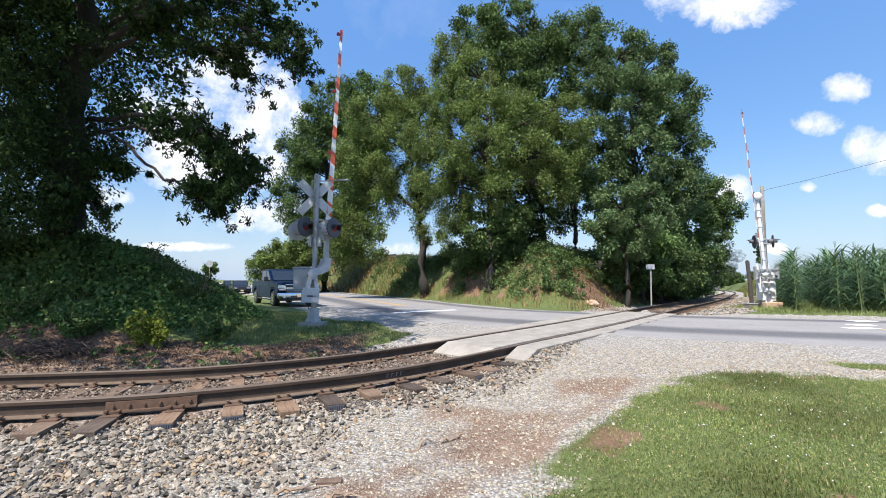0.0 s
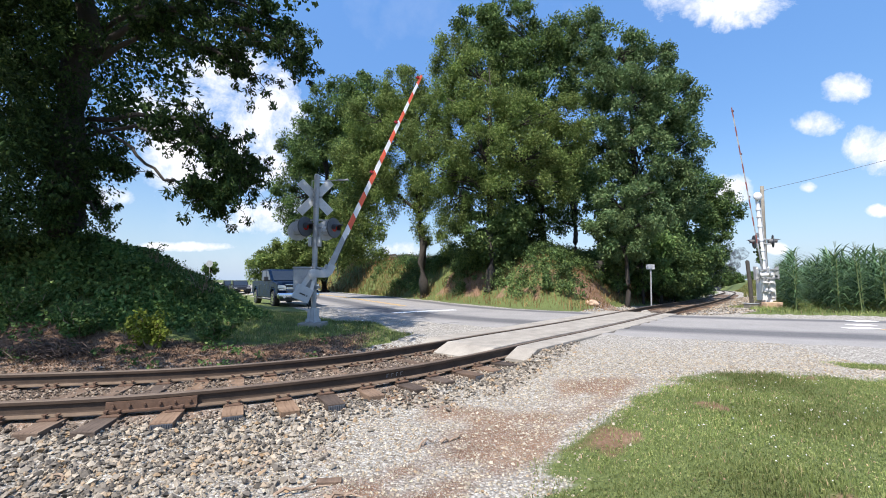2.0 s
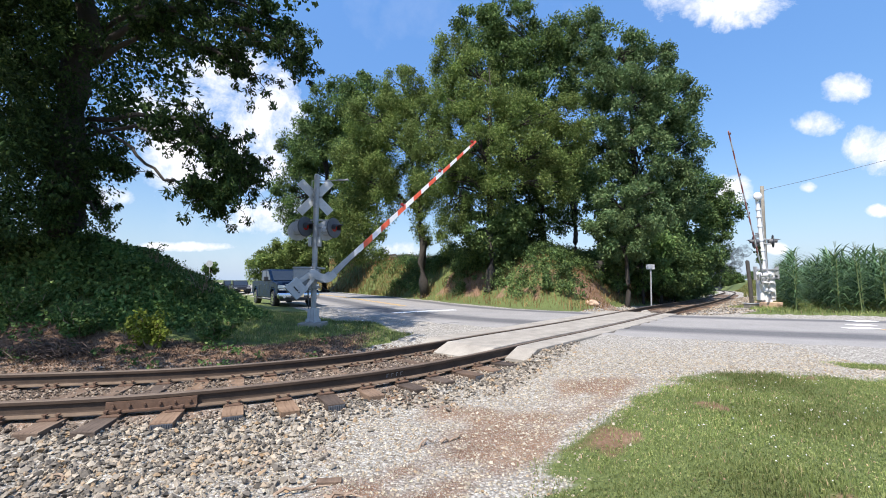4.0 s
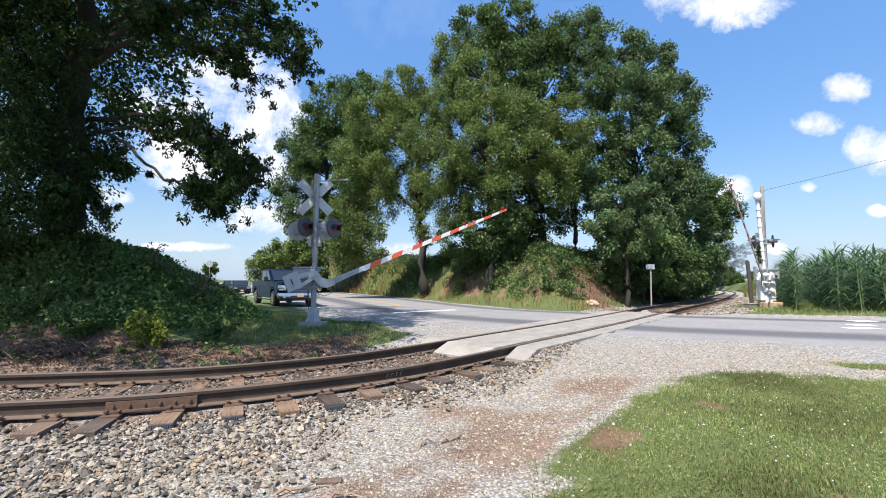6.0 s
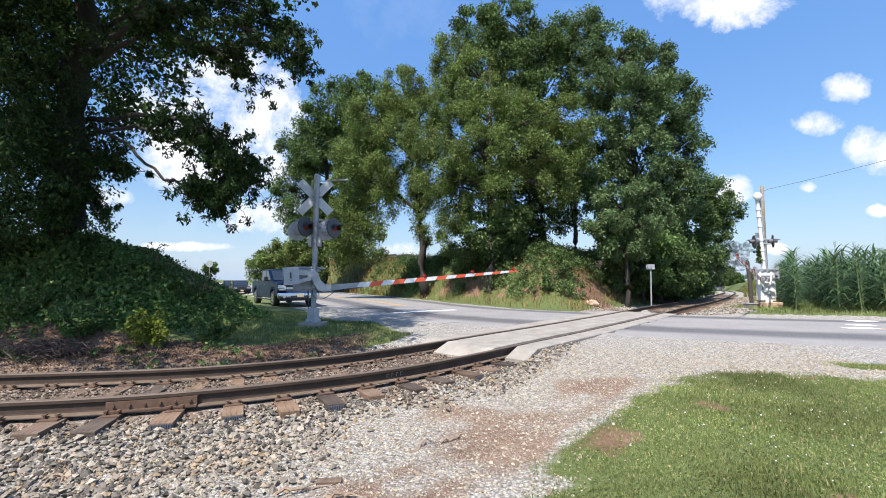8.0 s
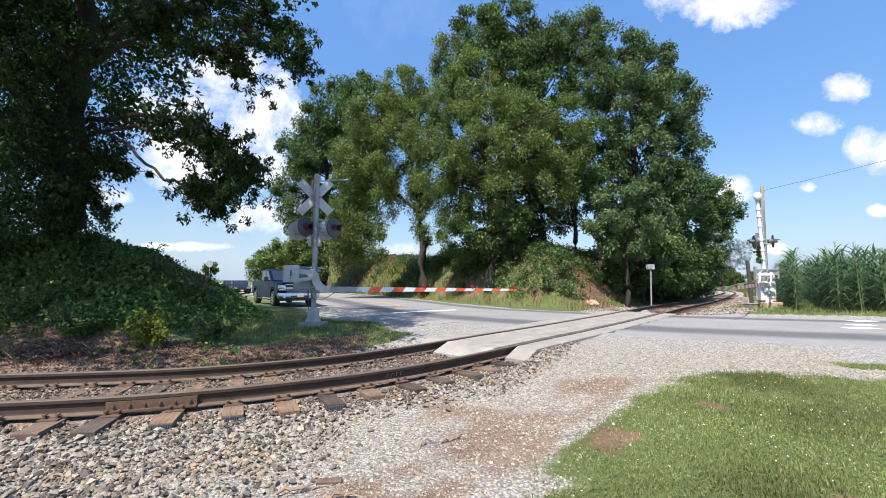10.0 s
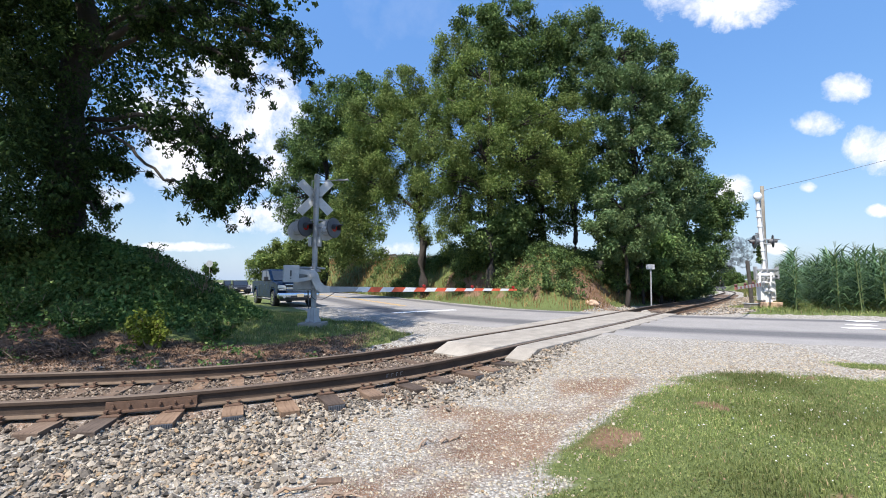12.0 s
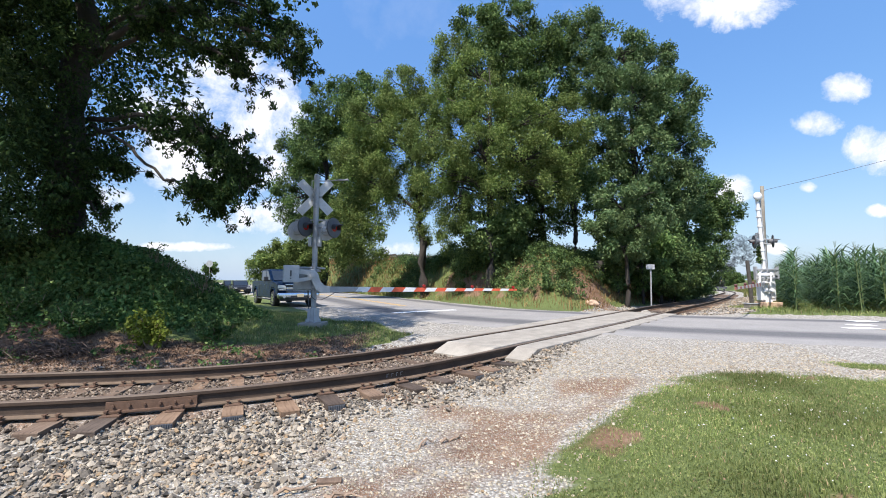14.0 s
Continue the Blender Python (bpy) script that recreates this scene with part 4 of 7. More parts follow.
def make_woods():
    g = "trees on the rise beyond the road"
    tree(-13.1, 46.5, 21.0, [(-15.0, 46.0, 16.9, 2.8, 3.1, 3.7), (-11.6, 46.0, 20.4, 3.3, 3.2, 3.3), (-8.5, 46.5, 21.6, 3.0, 2.9, 3.1), (-15.8, 45.5, 10.7, 2.4, 2.9, 3.7), (-12.3, 46.0, 13.7, 3.8, 4.2, 5.1), (-9.2, 46.5, 14.4, 3.5, 4.1, 5.1), (-14.1, 45.5, 6.7, 2.7, 2.6, 2.8), (-11.5, 46.0, 7.3, 2.8, 3.1, 3.8)],
         0.48, LEAF_BROAD, 0.25, 1.25, 95, "tall dense green broad-leaved tree on the grassy rise", group=g, seed=3)
    tree(-1.3, 31.0, 15.8, [(-3.1, 31.0, 15.8, 1.7, 1.7, 1.8), (-5.3, 31.0, 13.3, 2.1, 2.0, 2.1), (-3.4, 31.0, 11.8, 2.1, 2.2, 2.6), (-6.7, 30.5, 8.9, 1.5, 2.0, 2.8), (-4.8, 30.5, 8.2, 1.7, 2.0, 2.5), (-5.9, 30.0, 4.8, 1.5, 1.7, 2.0), (-7.4, 30.0, 4.9, 1.1, 1.5, 2.0), (-1.7, 31.0, 13.8, 1.5, 1.7, 2.2), (-1.6, 31.5, 7.8, 0.9, 1.3, 1.7), (-2.0, 31.0, 8.3, 0.5, 1.0, 1.5), (-1.5, 31.0, 5.3, 0.5, 1.0, 1.5), (0.2, 31.5, 5.1, 0.6, 1.0, 1.5), (-5.2, 30.0, 3.4, 1.1, 0.8, 0.7), (-7.1, 30.0, 3.2, 1.1, 0.8, 0.7)],
         0.34, LEAF_OLIVE, 0.14, 0.84, 98, "leaning tree with a vine-clad trunk and drooping olive sprays", hang=0.9, lean=(-1.0, -0.3), group=g, seed=4)
    tree(2.8, 24.6, 14.2, [(0.6, 25.0, 12.1, 1.8, 1.6, 1.5), (-0.9, 25.0, 10.4, 1.5, 1.5, 1.7), (2.6, 24.5, 11.5, 1.9, 1.5, 1.4), (4.6, 24.0, 11.3, 1.7, 1.5, 1.3), (6.7, 24.0, 10.9, 1.5, 1.3, 1.3), (7.6, 24.0, 9.2, 1.1, 1.2, 1.5), (2.1, 23.5, 8.9, 1.7, 1.5, 1.4), (-0.3, 24.5, 8.2, 1.6, 1.5, 1.6), (4.8, 23.5, 8.7, 1.7, 1.4, 1.2), (6.4, 23.5, 7.2, 1.2, 1.3, 1.5), (3.3, 23.5, 6.6, 1.1, 1.1, 1.2), (0.7, 24.5, 6.2, 1.1, 1.2, 1.5), (0.5, 26.0, 15.4, 1.3, 1.5, 1.9), (1.9, 25.5, 13.6, 1.8, 1.7, 1.9)],
         0.27, LEAF_OLIVE, 0.118, 0.74, 100, "very tall tree with drooping olive-green sprays of small leaves", hang=0.9, group=g, seed=5)
    tree(6.7, 28.0, 18.0, [(2.5, 28.5, 19.2, 1.6, 1.5, 1.5), (4.7, 28.0, 19.0, 2.1, 1.7, 1.6), (6.4, 28.0, 17.2, 2.0, 1.8, 1.8), (3.6, 28.0, 16.8, 1.8, 1.7, 1.8), (7.1, 28.0, 14.8, 1.8, 1.8, 2.0), (4.8, 28.5, 15.0, 2.0, 1.9, 2.0), (6.1, 28.0, 5.7, 1.3, 1.7, 2.3), (6.9, 28.5, 9.0, 1.6, 1.7, 2.0), (3.5, 28.5, 4.2, 1.4, 1.3, 1.4), (1.4, 28.5, 4.0, 1.0, 1.1, 1.3), (3.8, 29.0, 9.7, 2.2, 2.1, 2.2), (1.5, 29.5, 8.0, 1.5, 1.7, 2.0), (4.8, 29.0, 5.7, 1.8, 2.0, 2.4), (8.8, 29.5, 9.2, 1.5, 1.8, 2.3), (12.3, 29.5, 8.0, 1.9, 2.0, 2.4), (11.6, 29.0, 4.7, 1.3, 1.5, 1.7), (5.9, 29.0, 11.9, 2.2, 2.0, 2.0), (2.6, 27.5, 3.0, 1.3, 1.0, 0.8), (5.4, 27.5, 3.2, 1.3, 1.1, 0.9), (8.3, 28.5, 18.3, 1.0, 1.2, 1.5), (2.2, 25.0, 4.1, 1.1, 1.2, 1.4), (4.1, 25.0, 4.4, 1.2, 1.3, 1.5)],
         0.24, LEAF_BROAD, 0.17, 0.85, 88, "tall dark green tree behind the drooping ones", group=g, seed=6)
    tree(8.3, 26.0, 8.3, [(7.9, 26.0, 6.4, 1.4, 1.4, 1.4), (9.1, 26.5, 8.4, 1.2, 1.4, 1.7), (7.1, 26.0, 4.9, 0.8, 0.7, 0.7)],
         0.17, LEAF_BROAD, 0.15, 0.8, 85, "slim straight-stemmed tree with a bare lower trunk", group=g, seed=7)
    tree(13.3, 28.5, 17.5, [(10.0, 28.5, 18.2, 1.8, 1.7, 1.8), (12.1, 28.0, 16.8, 2.1, 1.8, 1.7), (14.6, 28.5, 16.2, 1.8, 1.7, 1.8), (10.5, 28.5, 15.1, 1.8, 1.8, 2.1), (12.6, 27.5, 13.4, 2.3, 2.2, 2.4), (15.7, 28.5, 13.5, 1.8, 2.0, 2.5), (16.6, 28.5, 10.5, 1.4, 1.8, 2.4), (13.2, 27.5, 9.8, 2.0, 2.0, 2.3), (10.9, 28.0, 10.7, 1.4, 1.7, 2.1), (16.1, 28.5, 7.4, 1.5, 1.7, 2.2), (14.2, 28.5, 6.1, 1.8, 2.0, 2.3)],
         0.34, LEAF_BLUE, 0.17, 0.85, 90, "massive bluish-green tree towering beside the track", group=g, seed=8)
    tree(10.0, 22.8, 5.5, [(9.1, 22.6, 5.9, 1.1, 0.8, 0.6), (10.7, 22.4, 5.9, 1.2, 0.9, 0.7), (8.7, 22.2, 4.3, 1.0, 0.8, 0.7), (10.5, 22.2, 4.3, 1.3, 1.0, 0.8), (9.5, 22.2, 3.1, 1.1, 0.8, 0.6), (11.6, 22.6, 4.9, 0.7, 0.6, 0.6)],
         0.11, LEAF_BLUE, 0.15, 0.58, 80, "low spreading tree with feathery pale-tipped foliage", group=g, seed=9)
    tree(21.5, 38.0, 9.7, [(24.2, 37.0, 8.6, 1.5, 1.5, 1.6), (25.5, 37.0, 7.4, 1.0, 1.2, 1.5), (24.3, 37.0, 5.5, 1.3, 1.5, 1.8), (23.1, 37.0, 8.7, 1.2, 1.4, 1.8)],
         0.22, LEAF_BROAD, 0.20, 0.95, 95, "rounded green tree further along the track", group=g, seed=10)
    tree(17.9, 31.5, 6.3, [(18.8, 32.0, 5.8, 1.6, 1.8, 2.3), (16.6, 31.0, 4.0, 1.9, 1.9, 2.0), (19.3, 32.5, 3.2, 1.6, 1.7, 1.9), (14.8, 30.0, 2.4, 1.6, 1.5, 1.5), (22.0, 35.0, 2.9, 1.1, 1.4, 1.9)],
         0.20, LEAF_BROAD, 0.18, 0.9, 95, "dark tree leaning over the track with low branches", group=g, seed=11)
    for k, (bx, by, bz, br) in enumerate(((12.2, 25.6, 2.6, 1.5), (14.0, 27.0, 2.3, 1.6), (16.0, 29.0, 1.9, 1.6), (17.6, 31.2, 1.6, 1.6), (19.4, 34.0, 1.5, 1.7), (21.4, 37.0, 1.3, 1.7), (22.8, 40.4, 1.1, 1.6), (25.2, 44.6, 0.9, 1.7), (28.6, 50.2, 0.6, 1.8), (32.8, 57.4, 0.4, 2.0), (10.4, 25.0, 2.9, 1.0))):
        tree(bx, by, bz + br * 0.6, [(bx, by, bz, br * 1.1, br, br * 1.05), (bx + 0.6, by + 0.4, bz + br * 0.7, br * 0.8, br * 0.8, br * 0.7)],
             0.07, LEAF_BROAD if k % 3 else LEAF_WEED, 0.17, 0.8, 95, "bushy dark green thicket shrub under the trees", group="thicket shrubs under the trees", seed=40 + k)
    # farther away
    tree(-17.5, 44, 5.4, [(-16.5, 44, 3.6, 2.6, 2.2, 1.8), (-18.4, 44, 2.8, 1.9, 1.9, 1.6), (-14.6, 44, 3.0, 2.2, 2.0, 1.8)],
         0.16, LEAF_OLIVE, 0.22, 0.9, 90, "rounded yellowish-green tree by the far roadside", seed=12)
    tree(-44.3, 80, 4.9, [(-44.3, 80, 3.6, 1.1, 1.1, 1.3)], 0.14, LEAF_BROAD, 0.3, 0.8, 60, "small lone tree in the distant field", seed=13)
    tree(121, 178, 8.6, [(121, 178, 2.6, 4.6, 4.4, 4.2), (125, 179, 1.6, 3.2, 3.2, 2.6)], 0.3, LEAF_BROAD, 0.5, 1.6, 90, "rounded dark green tree beyond the locomotive", seed=14)
    tree(150, 196, 8.0, [(150, 196, 2.6, 6.0, 5.4, 3.0), (159, 197, 2.2, 6.0, 5.0, 2.6)], 0.3, LEAF_BROAD, 0.5, 1.7, 80, "low distant trees beyond the corn", seed=15)
    tree(62, 104, 9.0, [(62.2, 103, 3.4, 2.8, 3.0, 4.6), (52, 88, 3.2, 3.0, 3.4, 4.4), (41, 70, 3.2, 3.0, 3.4, 4.4), (31, 55, 3.4, 3.0, 3.4, 4.4)], 0.3, LEAF_OLIVE, 0.34, 1.3, 90, "line of pale green trackside trees beside the far track", seed=16)


make_woods()


def make_near_tree():
    """The big tree on the bank, its crown reaching over the track bed."""
    x, y, z0 = -9.0, 9.8, 2.1
    t = holder("tree", pose(x, y, z0), "huge dark shade tree with vines on the weedy bank", "tree")
    rnd = random.Random(21)
    bm = bmesh.new()
    trunk = limb_mesh(bm, (0, 0, -0.3), (0.5, -0.2, 7.5), 0.42, 0.08, 0, 12, 10, 0.15, rnd)
    # limbs as ways out from the trunk, their thickness, and how far along the leaves begin
    limbs = [([(0.58, -0.10, 4.57), (1.85, -0.50, 5.31), (3.15, -0.70, 5.34), (4.38, -0.80, 4.93), (5.28, -0.80, 4.56), (5.77, -0.80, 4.13)], 0.08, 0.2),
             ([(0.52, -0.10, 4.29), (2.05, -0.40, 5.10), (3.32, -0.50, 4.69), (4.17, -0.60, 4.23), (4.78, -0.60, 3.87)], 0.06, 0.25),
             ([(0.51, 0.10, 5.26), (2.40, -0.20, 6.22), (3.77, -0.20, 5.93), (4.74, -0.20, 5.58), (5.57, -0.20, 5.05)], 0.06, 0.3),
             ([(0.47, -0.10, 2.97), (2.11, -0.50, 2.95), (3.21, -0.70, 2.77), (4.04, -0.80, 2.30), (4.59, -0.80, 1.81), (4.55, -0.80, 1.39)], 0.055, 0.35),
             ([(0.49, -0.10, 2.69), (1.92, -0.40, 2.72), (3.09, -0.60, 2.51), (3.94, -0.60, 2.12), (4.55, -0.60, 1.61)], 0.045, 0.42),
             ([(0.68, -0.10, 2.83), (1.89, -0.50, 2.19), (2.83, -0.70, 1.42), (3.46, -0.80, 1.30), (4.08, -0.80, 1.18), (4.01, -0.80, 0.92)], 0.035, 0.66),
             ([(0.40, -0.10, 1.94), (1.19, -0.40, 1.86), (1.74, -0.50, 1.72)], 0.035, 0.45),
             ([(0.17, -0.10, 1.40), (0.93, -0.50, 1.18), (1.29, -0.60, 0.78)], 0.045, 0.3),
             ([(0.01, -0.10, 3.87), (-0.34, -0.60, 4.16), (-1.17, -1.00, 4.08)], 0.08, 0.2),
             ([(0.08, -0.10, 4.86), (-0.13, -0.50, 5.45), (-0.30, -0.80, 6.32)], 0.09, 0.2),
             ([(-0.02, -0.10, 2.35), (-0.56, -0.50, 2.35), (-1.24, -0.80, 2.12)], 0.07, 0.2)]
    cen, rad = [], []
    for way, r0, leaf_from in limbs:
        n = len(way) - 1
        pts = []
        for i in range(n * 4 + 1):
            u = i / 4
            j = min(int(u), n - 1)
            pts.append(Vector(way[j]).lerp(Vector(way[j + 1]), u - j) + Vector((rnd.gauss(0, 0.035), rnd.gauss(0, 0.05), rnd.gauss(0, 0.035))))
        tube(bm, pts, [r0 * (1 - i / len(pts)) ** 0.8 + 0.007 for i in range(len(pts))], 7)
        first = int(len(pts) * leaf_from)
        for j in range(15 * n):
            q = pts[rnd.randint(first, len(pts) - 1)]
            tip = q + Vector((rnd.gauss(0.0, 0.24), rnd.gauss(0, 0.45), rnd.gauss(-0.04, 0.24)))
            limb_mesh(bm, q, tip, 0.010, 0.003, 0.08, 5, 4, 0.4, rnd)
            for u in (0.55, 1.0):
                w = q.lerp(tip, u)
                cen.append(w[:])
                rad.append(rnd.uniform(0.09, 0.20))
    part("trunk", bm, BARK, t, "dark furrowed bark", True)
    # the dense, shaded heart of the crown
    fill = np.array([(rnd.uniform(-3.8, 1.2), rnd.uniform(-1.7, 1.6), rnd.uniform(0.0, 7.2)) for _ in range(1100)])
    slope = 0.80 - 0.075 * np.clip(fill[:, 2] - 2.0, 0, 4) + np.array([rnd.uniform(-0.03, 0.03) for _ in fill])
    fill = fill[fill[:, 0] - 9.0 < -slope * (fill[:, 1] + 9.8)]
    fill = np.vstack([fill, np.array([(rnd.uniform(-1.6, 0.9), rnd.uniform(-2.0, -0.6), rnd.uniform(-0.1, 6.0)) for _ in range(420)])])
    cen, rad = np.vstack([np.array(cen), fill]), np.concatenate([rad, rng.uniform(0.2, 0.45, len(fill))])
    p, o = clump_points(cen, rad, 46, 0.8, 0.35)
    v, f = leaves(p, 0.105, o * 0.6, 0.6, 0.19)
    arrays("crown", v, f, LEAF_NEAR, t, "narrow green leaflets, coloured darker for the crown's shade")
    # an upper crown out of view, which shades the bank
    hi = lobe_clumps([(0.5, 1.0, 8.6, 4.6, 4.2, 2.6), (-3.0, 2.0, 6.5, 3.5, 4.0, 3.0), (2.2, -4.0, 6.4, 3.0, 2.0, 1.2), (-2.0, -3.8, 6.0, 3.2, 2.4, 1.6), (2.8, -1.4, 8.0, 2.0, 1.8, 1.2), (1.5, -6.2, 6.3, 3.6, 1.2, 1.0), (-3.0, -6.2, 6.3, 3.0, 1.4, 1.0)], 0.9)
    p, o = clump_points(hi, np.full(len(hi), 0.6), 36, 0.7)
    v, f = leaves(p, 0.17, o * 0.6, 0.4, 0.35)
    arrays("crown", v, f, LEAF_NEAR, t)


make_near_tree()


def blades(pts, length, width, mat, name, label, category, lean=0.5, kind="stuff"):
    n = len(pts)
    L = length * rng.uniform(0.5, 1.35, n)
    a = rng.uniform(0, math.tau, n)
    out = np.stack([np.cos(a), np.sin(a), np.zeros(n)], 1) * (rng.uniform(0.1, 1.0, n) * lean * L)[:, None]
    side = np.stack([-np.sin(a), np.cos(a), np.zeros(n)], 1) * (width * rng.uniform(0.6, 1.3, n) / 2)[:, None]
    up = np.zeros((n, 3))
    up[:, 2] = L
    mid = pts + out * 0.35 + up * 0.6
    tip = pts + out + up * np.sqrt(np.maximum(0.15, 1 - (lean * 0.6) ** 2))
    v = np.stack([pts - side, pts + side, mid + side * 0.8, mid - side * 0.8, tip], 1)
    i = np.arange(n)[:, None] * 5
    f = np.concatenate([i + np.array([[0, 1, 2]]), i + np.array([[0, 2, 3]]), i + np.array([[3, 2, 4]])], 0)
    ob = arrays(name, v.reshape(-1, 3), f, mat)
    return tagged(ob, label, category, kind=kind)


def make_lawn():
    n = 260000
    x, y = rng.uniform(0, 9.5, n), rng.uniform(1.8, 7.6, n)
    keep = np.abs(x) < y * 1.12 + 0.3
    x, y = x[keep], y[keep]
    z, grass, gravel, dirt, dt, dr = height(x, y)
    bare = fbm(x, y, 1.1, 3, 12)
    keep = (rng.uniform(0, 1, len(x)) < grass * (1 - 0.85 * dirt) * (1.05 - 0.9 * ss(bare, 0.45, 0.9))) & (dt < -1.9)
    x, y, z, bare = x[keep], y[keep], z[keep], bare[keep]
    blades(np.stack([x, y, z - 0.004], 1), 0.034 + 0.03 * ss(fbm(x, y, 0.9, 2, 14), -0.2, 0.8), 0.0052, GRASS, "lawn_grass", "short rough green lawn grass with bare patches", "grass", 0.9)
    # clover and plantain leaves lying low in the lawn
    q = rng.uniform(0, 1, len(x)) < 0.16
    p = np.stack([x[q], y[q], z[q] + rng.uniform(0.01, 0.045, q.sum())], 1)
    v, f = leaves(p, 0.016, None, 0.0, 0.45)
    tagged(arrays("clover_leaves", v, f, GRASS), "low green clover leaves in the lawn", "clover", kind="stuff")
    m = 110
    fx, fy = rng.uniform(2.4, 6.5, m * 3), rng.uniform(2.2, 6.0, m * 3)
    z, grass, *_ = height(fx, fy)
    ok = (grass > 0.7) & (fbm(fx, fy, 0.9, 2, 15) > 0.0)
    stones("clover_flowers", np.stack([fx[ok], fy[ok], z[ok] + 0.06], 1), rng.uniform(0.010, 0.018, ok.sum()), FLOWER, "tiny white clover flowers scattered in the lawn", 1.0)


make_lawn()


def scatter(n, x0, x1, y0, y1, test):
    x, y = rng.uniform(x0, x1, n), rng.uniform(y0, y1, n)
    h = height(x, y)
    k = rng.uniform(0, 1, n) < test(x, y, h)
    return np.stack([x[k], y[k], h[0][k]], 1)


def bank_zone(x, y, h):
    z, grass, gravel, dirt, dt, dr = h
    return (dt > 1.5) * (dr < -HALF_ROAD - 0.5) * ss(z, 0.16, 0.5) * (1 - 0.45 * dirt) * (y < 14)


def make_bank_weeds():
    p = scatter(11000, -14, -2, 7.4, 12.5, lambda x, y, h: bank_zone(x, y, h) * 0.62)
    tall = ss(fbm(p[:, 0], p[:, 1], 0.7, 3, 20), -0.5, 0.9)
    c = p + np.stack([np.zeros(len(p)), np.zeros(len(p)), (0.04 + 0.26 * tall * rng.uniform(0.4, 1.2, len(p))) * ss(p[:, 2], 0.1, 1.1)], 1)
    q, o = clump_points(c, 0.10 + 0.10 * rng.uniform(0, 1, len(c)), 22, 1.1)
    v, f = leaves(q, 0.095, o * 0.5, 0.25, 0.36)
    tagged(arrays("bank_weeds", v, f, LEAF_WEED), "dense shaded weeds and creepers covering the bank", "weeds", kind="stuff")
    p = scatter(16000, -13, -1.2, 7.4, 13.5, lambda x, y, h: bank_zone(x, y, h) * ss(h[0], 0.5, 0.9) * 0.9)
    blades(p, 0.30, 0.012, GRASS_LONG, "bank_grass", "long uncut grass among the weeds of the bank", "grass", 0.7)
    # mown shady grass round the signal's foot
    p = scatter(60000, -9, -0.4, 9.0, 17, lambda x, y, h: (h[1] > 0.4) * (h[4] > 1.8) * (1 - 0.92 * h[3]) * (h[5] < -HALF_ROAD - 0.3) * ss(0.75 - h[0], 0, 0.4))
    blades(p, 0.075, 0.009, GRASS, "verge_grass", "short shaded grass round the signal mast", "grass", 0.8)
    p = scatter(26000, -10, -1.3, 6.9, 11.0, lambda x, y, h: h[3] * (h[4] > 1.3) * 0.8)
    v, f = leaves(p + np.array([0, 0, 0.014]), 0.12, None, 0.0, 0.07)
    tagged(arrays("leaf_litter", v, f, TWIG_LITTER), "brown fallen leaves and dry stems on the red earth", "leaf litter", kind="stuff")
    p = scatter(900, -10, -2.4, 7.0, 9.2, lambda x, y, h: h[3] * (h[4] > 1.5) * 0.05)
    q, o = clump_points(p + np.array([0, 0, 0.08]), np.full(len(p), 0.12), 24, 0.9)
    v, f = leaves(q, 0.06, o * 0.5, 0.2, 0.4)
    tagged(arrays("low_weeds", v, f, LEAF_WEED), "small green weeds on the bare earth by the rail", "weeds", kind="stuff")
    # saplings and creepers that stand out
    for k, (x, y, s, mat, lab) in enumerate(((-5.55, 8.05, 0.55, LEAF_YELLOW, "yellow-green sapling at the foot of the bank"), (-7.0, 8.1, 0.5, LEAF_WEED, "bushy green weed clump on the bank"),
                                            (-4.6, 8.6, 0.42, LEAF_WEED, "leafy green weed clump near the rail"), (-8.4, 8.3, 0.5, LEAF_WEED, "bushy green weed clump on the bank"))):
        z = float(ground_z(x, y)[0])
        b = holder("shrub", pose(x, y, z), lab, "shrub", "shrubs on the bank")
        bm = bmesh.new()
        rnd = random.Random(30 + k)
        cen = []
        for j in range(14):
            tip = Vector((rnd.gauss(0, 0.30), rnd.gauss(0, 0.2), rnd.uniform(0.35, 1.0))) * s * 1.4
            limb_mesh(bm, (0, 0, -0.05), tip, 0.010, 0.003, 0.05, 5, 4, 0.3, rnd)
            cen += [tip[:], (tip * 0.7)[:], (tip * 0.45)[:]]
        part("stem", bm, TWIG, b)
        q, o = clump_points(np.array(cen), np.full(len(cen), 0.16 * s * 1.6), 40, 0.8)
        v, f = leaves(q, 0.07, o * 0.5, 0.4, 0.3)
        arrays("foliage", v, f, mat, b)
    # bare, leggy weeds standing on the skyline
    for k, (x, y, hgt) in enumerate(((-7.35, 10.6, 0.75), (-7.1, 10.7, 0.60), (-6.15, 10.7, 1.05), (-6.0, 10.8, 0.8), (-8.2, 10.5, 0.5))):
        z = float(ground_z(x, y)[0])
        b = holder("tall_weed", pose(x, y, z), "leggy half-bare weed standing on the bank's crest", "weed", "weeds on the crest")
        bm = bmesh.new()
        rnd = random.Random(50 + k)
        tips = []
        for j in range(9):
            tip = Vector((rnd.gauss(0, 0.22), rnd.gauss(0, 0.15), rnd.uniform(0.5, 1.0))) * hgt
            limb_mesh(bm, (0, 0, -0.05), tip, 0.008, 0.002, 0.05, 4, 5, 0.3, rnd)
            tips += [tip[:], (tip * 0.8)[:]]
        part("stem", bm, TWIG, b)
        q, o = clump_points(np.array(tips), np.full(len(tips), 0.06), 7, 1.0)
        v, f = leaves(q, 0.05, None, 0.2, 0.3)
        arrays("foliage", v, f, LEAF_WEED, b)


make_bank_weeds()


